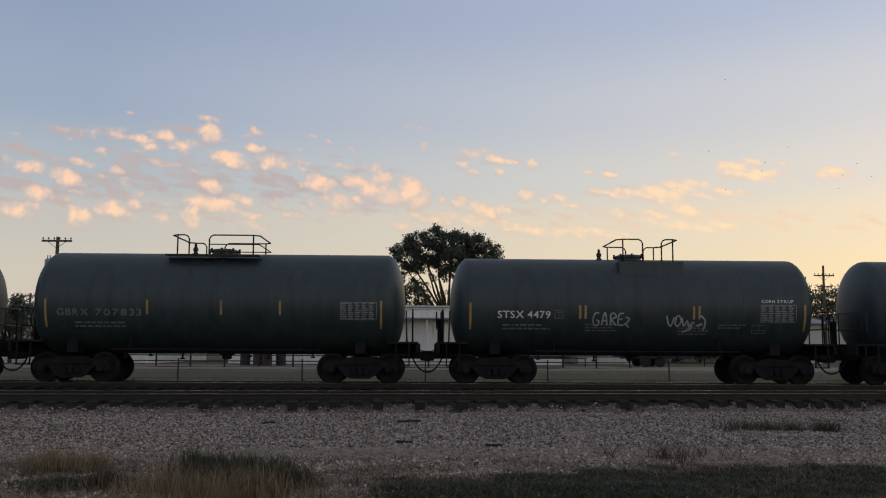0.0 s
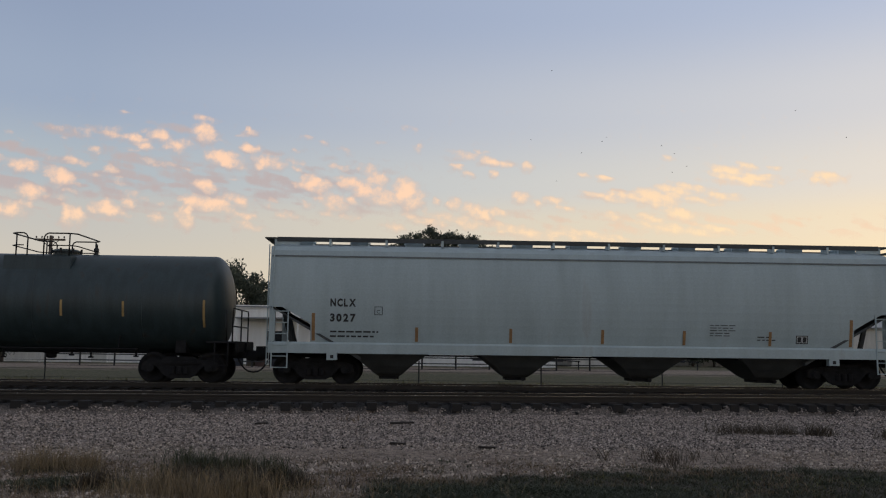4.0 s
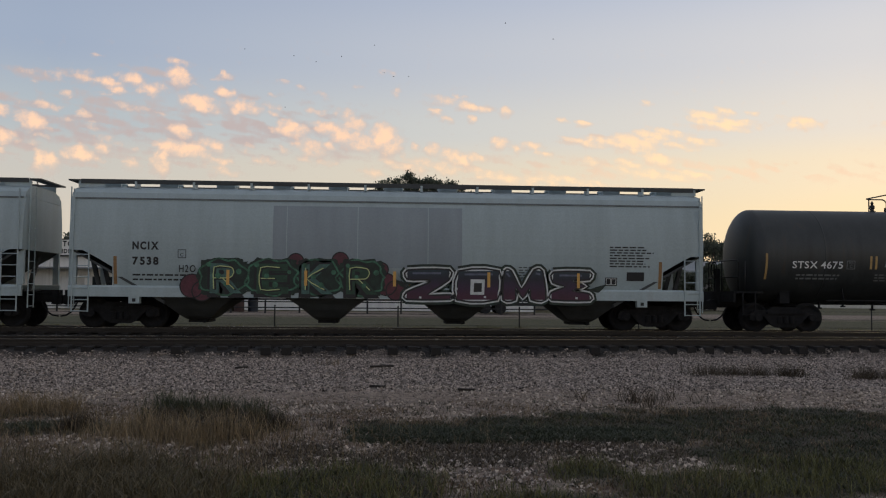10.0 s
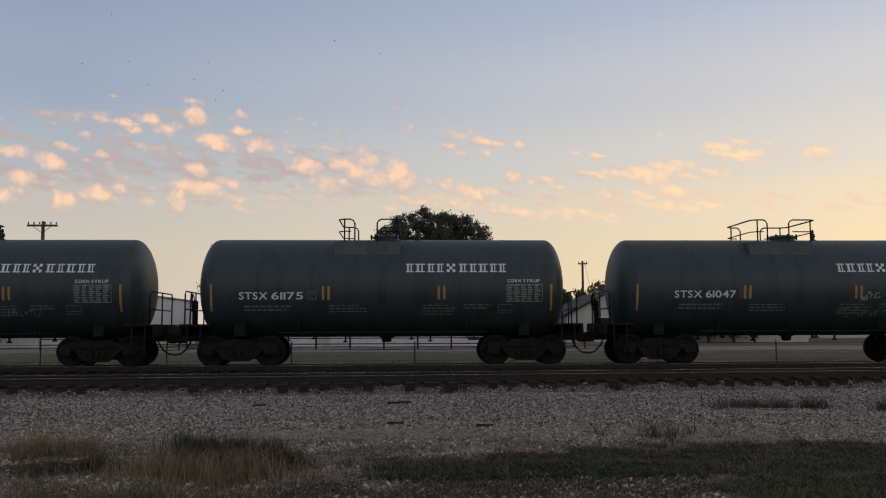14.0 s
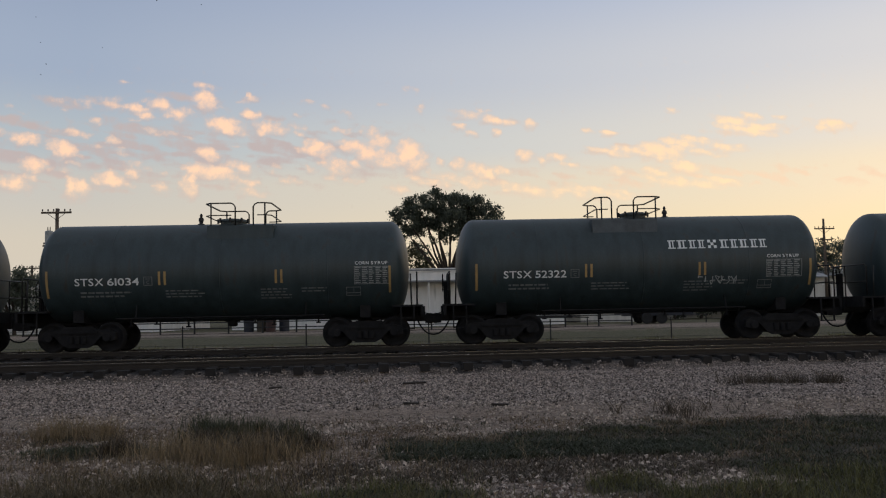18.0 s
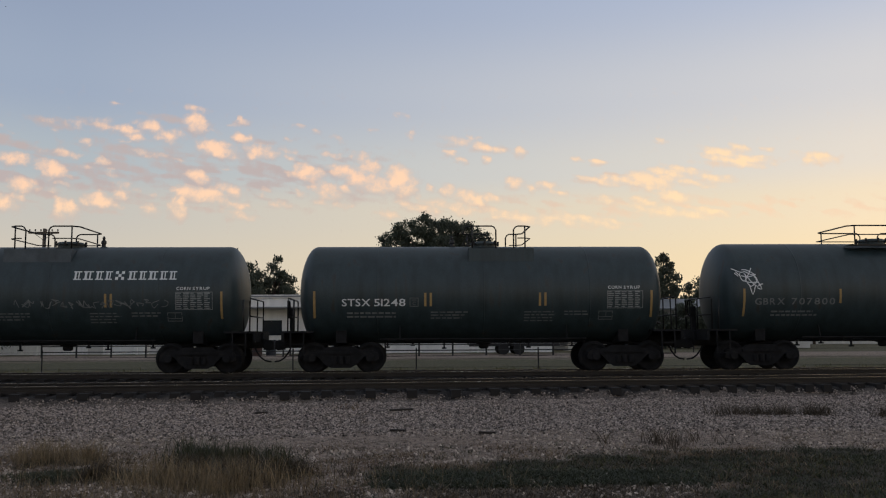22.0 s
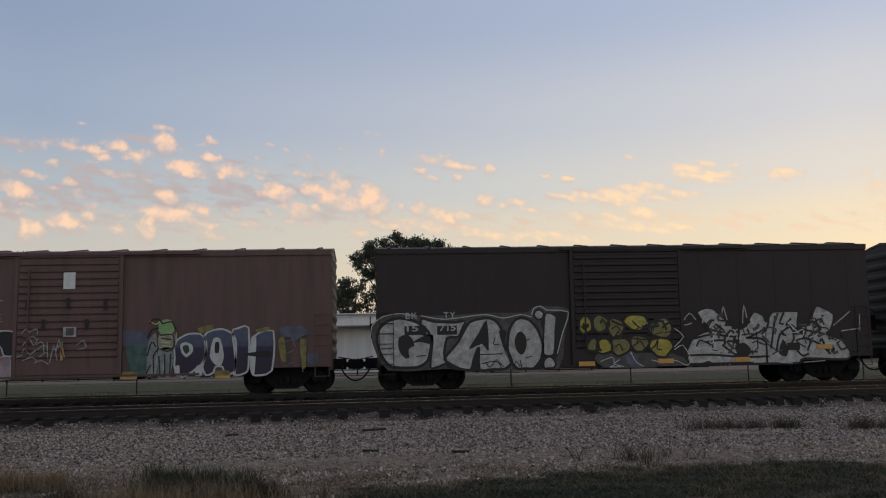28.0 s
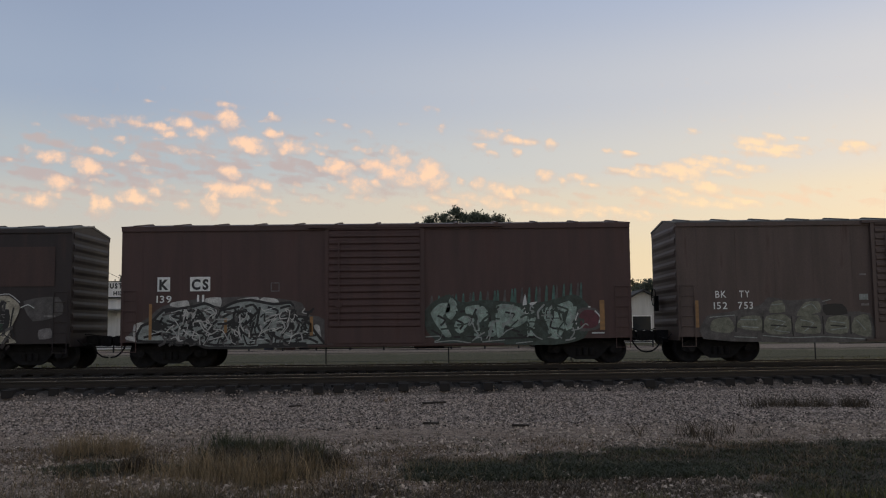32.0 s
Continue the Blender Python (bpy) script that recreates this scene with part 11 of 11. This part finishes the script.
stone_field("pebble_patch", "bare patch of pale pebbles among the grass", 2400, .2, 3.6, 7.4, 12.0, .024, STONE, 17,
            lambda x, y, r: cover(x, y) < .3 and min(((x - .95) / .6) ** 2 + ((y - 8.6) / .8) ** 2, ((x - 2.5) / .6) ** 2 + ((y - 10) / 1.5) ** 2) + r.gauss(0, .3) < 1)


def grass_field(name, label, tufts, blades, high, mat, seed, place, spread=.10, lean=.5, width=.006):
    rng = random.Random(seed)
    vs, fs = [], []
    for i in range(tufts):
        at = place(rng)
        if at is None:
            continue
        x, y = at
        big = .55 + rng.random() * .8
        for k in range(blades):
            bx, by = x + rng.gauss(0, spread), y + rng.gauss(0, spread)
            z = height(bx, by) - .01
            h = high * big * (.45 + rng.random() * .8)
            dx, dy = rng.gauss(0, lean) * h, rng.gauss(0, lean) * h
            w = width * (.7 + rng.random() * .8)
            a = rng.uniform(0, math.pi)
            ux, uy = math.cos(a) * w, math.sin(a) * w
            n = len(vs)
            vs += [(bx - ux, by - uy, z), (bx + ux, by + uy, z), (bx + dx * .35 + ux * .8, by + dy * .35 + uy * .8, z + h * .6),
                   (bx + dx * .35 - ux * .8, by + dy * .35 - uy * .8, z + h * .6), (bx + dx, by + dy, z + h * (1 - .3 * min(1, abs(dx) + abs(dy))))]
            fs += [(n, n + 1, n + 2, n + 3), (n + 3, n + 2, n + 4)]
    me = bpy.data.meshes.new(name)
    me.from_pydata(vs, [], fs)
    me.materials.append(mat)
    return tagged(new(name, me), label, "grass", kind="stuff")


OLIVE = island_material("grass_olive", (0.042, 0.044, 0.012), (0.165, 0.155, 0.046))
GRASS = island_material("grass_green", (0.008, 0.013, 0.004), (0.040, 0.048, 0.014))
DRY = island_material("dry_weed_mat", (0.06, 0.038, 0.022), (0.23, 0.155, 0.085))
STRAW = island_material("grass_straw", (0.11, 0.08, 0.042), (0.33, 0.24, 0.135))
FADED = island_material("grass_faded", (0.040, 0.033, 0.014), (0.155, 0.115, 0.055))
WEED = island_material("weed_brown", (0.028, 0.021, 0.013), (0.10, 0.072, 0.042))


def by_cover(lo, x0=-7.5, x1=10.5, y0=6.6, y1=14.2, straggle=.12):
    """A place picked where plants cover the ground more than lo."""
    def pick(rng):
        x, y = rng.uniform(x0, x1), rng.uniform(y0, y1)
        return (x, y) if cover(x, y) + rng.gauss(0, straggle) > lo else None
    return pick


def dry_mat(rng):
    """Dry plants thicken towards the open left part of the near ground."""
    x, y = rng.uniform(-8.5, 9), rng.uniform(7.5, 14.8)
    k = noise.noise((x * .9, y * 1.1, 9)) + .6 * noise.noise((x * 2.7, y * 3.1, 2)) + rng.gauss(0, .25)
    return (x, y) if k > (.05 if x < 0 else .3) + max(0, y - 13.2) * .4 else None


def around(spots):
    def pick(rng):
        x, y, r = rng.choice(spots)
        return rng.gauss(x, r), rng.gauss(y, r * .5)
    return pick


def greener(rng):
    """Green grass keeps to the covered ground and thins out over the dry part."""
    at = by_cover(.5, straggle=.3)(rng)
    return at if at and (at[0] > -1.7 or at[1] > 9.8 or rng.random() < .3) else None


grass_field("green_grass", "dark green low grass along the path edge", 15000, 15, .05, GRASS, 5, greener, .08, .9, .004)
grass_field("long_grass", "long fine olive grass close to the camera", 1700, 13, .13, OLIVE, 14, by_cover(.5, -2.0, 7, 6.6, 9.2, .3), .10, .5, .0028)
grass_field("faded_grass", "faded brown-olive grass on the open dry ground", 2700, 13, .17, FADED, 24, by_cover(.4, -5.5, -1.3, 6.6, 9.4, .35), .11, .6, .003)
grass_field("thin_stalks", "thin pale grass stalks standing over the dry ground", 380, 5, .24, STRAW, 25,
            lambda rng: (rng.gauss(-2.6, 1.6), rng.uniform(8.2, 12.0)), .16, .5, .002)
grass_field("yellow_green_grass", "yellowish green tufts on the grassy patches", 2600, 12, .06, OLIVE, 15, by_cover(.75, straggle=.3), .07, .8, .003)
grass_field("brown_grass", "brownish low weeds among the green grass", 9000, 9, .045, WEED, 12, by_cover(.3, straggle=.3), .10, .9, .003)
grass_field("dry_weeds", "matted dry brown weeds on the near ground", 13000, 8, .065, DRY, 16, dry_mat, .09, .9, .004)
grass_field("straw_grass", "sparse straw-coloured grass stalks", 1600, 4, .10, STRAW, 7, dry_mat, .10, .6, .003)
grass_field("weed_clumps", "dark weed clumps on the gravel edge", 170, 22, .24, WEED, 8,
            around([(-2.77, 11.85, .17), (-1.95, 10.6, .2), (-1.6, 11.4, .3), (-2.2, 11.3, .2), (-3.8, 11.3, .16), (-2.0, 11.6, .2)]), .05, .7, .0035)
grass_field("brown_clumps", "brown weed clumps on the dry ground", 26, 16, .12, DRY, 13,
            around([(-2.85, 12.0, .4), (-1.9, 11.6, .6), (-4.9, 12.4, .3), (-5.2, 12.8, .3), (-3.5, 9.8, .25), (-5.4, 13.2, .25), (-5.0, 13.1, .2)]), .10, 1.0, .003)
grass_field("straw_clumps", "tall straw grass clumps with bent seed heads", 170, 6, .34, STRAW, 9,
            around([(-2.1, 10.2, .3), (-2.5, 10.6, .35), (-5.0, 12.6, .3), (-1.9, 10.5, .3), (-2.9, 11.0, .35)]), .12, .45, .0028)
grass_field("gravel_weeds", "brown weeds growing on the gravel shoulder", 80, 24, .27, WEED, 10,
            around([(6.8, 18.5, .25), (7.3, 18.6, .25), (7.8, 18.5, .15), (8.5, 18.5, .15), (9.9, 18.0, .2), (10.3, 18.0, .2), (4.0, 14.2, .6)]), .10, .7, .004)
DEEP = island_material("weed_deep_green", (0.016, 0.022, 0.010), (0.075, 0.082, 0.034))


def within(x0, x1, y0, y1, bare):
    """A place in a stretch of ground, left open where a broad noise falls under bare."""
    def pick(rng):
        x, y = rng.uniform(x0, x1), rng.uniform(y0, y1)
        edge = min(x - x0, x1 - x, (y - y0) * 2, (y1 - y) * 2)
        return (x, y) if noise.noise((x * 1.6, y * 2.4, 33)) + rng.gauss(0, .15) > bare - min(edge, .4) else None
    return pick


grass_field("tall_weeds", "upright dark green weed bushes on the dry ground", 150, 22, .30, DEEP, 41,
            around([(-2.9, 12.4, .15), (-2.15, 11.8, .16), (-1.8, 11.6, .2), (-2.55, 12.15, .16)]), .05, .3, .004)
grass_field("pale_stalks", "pale upright grass stalks in loose stands", 260, 9, .30, STRAW, 42,
            around([(-2.3, 10.4, .35), (-2.9, 10.85, .25), (-1.9, 10.6, .3), (-5.1, 12.7, .18), (-4.85, 12.95, .16), (-4.32, 12.5, .07)]), .06, .35, .0022)
grass_field("low_weeds", "low dark weeds on the dry ground", 420, 14, .06, DEEP, 43, around([(-4.5, 11.55, .28), (-3.8, 11.5, .28)]), .07, .8, .004)
grass_field("green_fringe", "dark green low grass at the edge of the path", 5200, 14, .055, GRASS, 44, within(-.4, 3.4, 10.25, 11.3, 0.0), .08, .9, .004)
grass_field("soil_weeds", "brown low weeds on bare soil", 1900, 10, .05, WEED, 45, within(-1.4, 3.2, 8.9, 10.2, .05), .09, .9, .004)
grass_field("shoulder_wisps", "small dry plants on the gravel shoulder", 5, 9, .16, DRY, 46, around([(-1.35, 19.9, .2), (-1.7, 19.4, .15)]), .08, .6, .005)
grass_field("verge_grass", "olive grass verge behind the tracks", 7000, 8, .2, OLIVE, 11,
            lambda rng: (rng.uniform(-32, 36), rng.uniform(32.4, 39)), .15, .5, .012)


# ---- birds ----
FEATHER = material("dark_feathers", (0.02, 0.02, 0.022), 0.7, 0, 0.2, 20, 80, 0)
BIRDS = []
BIRD_AT = [(-13.1, 52.4), (-17.6, 42.6), (-9.3, 42.4), (-5.4, 42.5), (-1.8, 43.5), (4.7, 41.7), (6.6, 38.6), (8.5, 39.0), (10.5, 39.9), (-11.6, 34.9), (27.3, 46.9), (36.4, 44.5)]
for i, (bx, bz) in enumerate(BIRD_AT):
    b = thing("bird", "small dark bird flying high above the train", "bird", group="flock of birds")
    part("body", Geo().lathe([(-.12, .008), (-.06, .03), (.02, .034), (.07, .02), (.1, .019), (.13, .005)], 8, "x"), FEATHER, b)
    part("tail", Geo().add([(-.09, -.015, 0), (-.09, .015, 0), (-.19, .035, .004), (-.19, -.035, .004), (-.09, 0, .009)], [(0, 1, 2, 3), (0, 4, 1), (1, 4, 2), (4, 3, 2), (4, 0, 3)]), FEATHER, b)
    wings = []
    for sy in (-1, 1):
        wings.append(part("wing", Geo().add([(.055, 0, .007), (-.04, 0, .007), (-.07, sy * .13, .007), (-.035, sy * .25, .007), (.04, sy * .12, .007),
                                             (0, sy * .015, .02), (-.015, sy * .13, .017)],
                                            [(0, 1, 2, 4), (4, 2, 3), (0, 4, 6, 5), (4, 3, 6), (5, 6, 2, 1), (6, 3, 2), (0, 5, 1)]), FEATHER, b))
    BIRDS.append((b, wings, bx, bz, i))

# ---- timber scraps on the gravel ----
OLD_TIMBER = material("weathered_dark_timber", (0.028, 0.022, 0.018), 0.9, 0, 0.35, 6, 50, 0.3, streak=True)
for x0, y0, x1, y1, w in ((-.39, 19.48, .10, 19.66, .09), (-3.2, 19.07, -2.98, 19.24, .08), (-.32, 16.13, -.06, 16.0, .06), (1.2, 15.47, 1.48, 15.38, .03)):
    cx, cy = (x0 + x1) / 2, (y0 + y1) / 2
    long = math.hypot(x1 - x0, y1 - y0)
    board = Geo().prism_x([(-w / 2, 0), (w / 2, 0), (w / 2, .03), (w * .35, .042), (-w * .4, .04), (-w / 2, .03)], -long / 2, long / 2)
    ob = part("timber_scrap", board, OLD_TIMBER)
    ob.location, ob.rotation_euler = (cx, cy, height(cx, cy) + .015), (0, 0, math.atan2(y1 - y0, x1 - x0))
    tagged(ob, "short weathered dark timber scrap on the gravel", "timber", "timber scraps on the gravel")

# ---- the passing train: metres gone at every half second ----
TRAVEL = [0.00, 5.96, 11.55, 17.14, 22.29, 28.16, 33.78, 39.42, 44.58, 50.16, 55.77, 61.38,
          67.00, 72.61, 78.28, 84.15, 89.72, 95.34, 100.59, 106.11, 112.06, 117.59, 123.49, 128.39,
          134.33, 139.88, 145.45, 150.59, 156.18, 162.15, 167.68, 173.29, 178.81, 184.34, 189.86, 195.39,
          200.99, 206.11, 211.68, 217.45, 223.08, 228.64, 233.75, 239.71, 245.19, 250.78, 255.94, 261.59,
          267.53, 273.06, 278.59, 284.11, 289.64, 295.16, 300.68, 306.15, 311.31, 317.14, 322.67, 328.12,
          333.61, 338.71, 344.64, 350.21, 355.36]


def gone(t):
    i = min(int(t * 2), 63)
    return TRAVEL[i] + (TRAVEL[i + 1] - TRAVEL[i]) * (t * 2 - i)


def motions():
    for car, x0 in CARS:
        walk(car, [(i / 2, pose(x0 - TRAVEL[i], TRACK_Y, 0)) for i in range(65)])
        sets = [o for o in car.children if o.name.startswith("wheelset")]
        # wheels turn while their car is near; each row turns them by less than a quarter
        seen = [i / 20 for i in range(641) if abs(x0 - gone(i / 20)) < 24]
        for ws in sets:
            x, _, z = ws.location
            rows = [(t, pose(x, 0, z, 0, -math.degrees(gone(t) - gone(seen[0])) / WHEEL_R % 360, 0)) for t in seen]
            if seen[0] > 0:
                rows.insert(0, (0, rows[0][1]))
            if seen[-1] < 32:
                rows.append((32, rows[-1][1]))
            walk(ws, rows)
    for bird, wings, bx, bz, i in BIRDS:
        vx, vz = -7.4 - .25 * (i % 4), .5 + .3 * (i % 3)
        walk(bird, [(t, pose(bx + vx * (t - 9), 150 + (i % 5) * 3, bz + vz * (t - 9) + .6 * math.sin(t * .9 + i), 0, 0, 180)) for t in range(0, 33, 2)])
        for sy, wing in zip((1, -1), wings):
            walk(wing, [(k / 5, pose(0, 0, 0, sy * 30 * math.sin(k * 1.9 + i), 0, 0)) for k in range(161)])


motions()
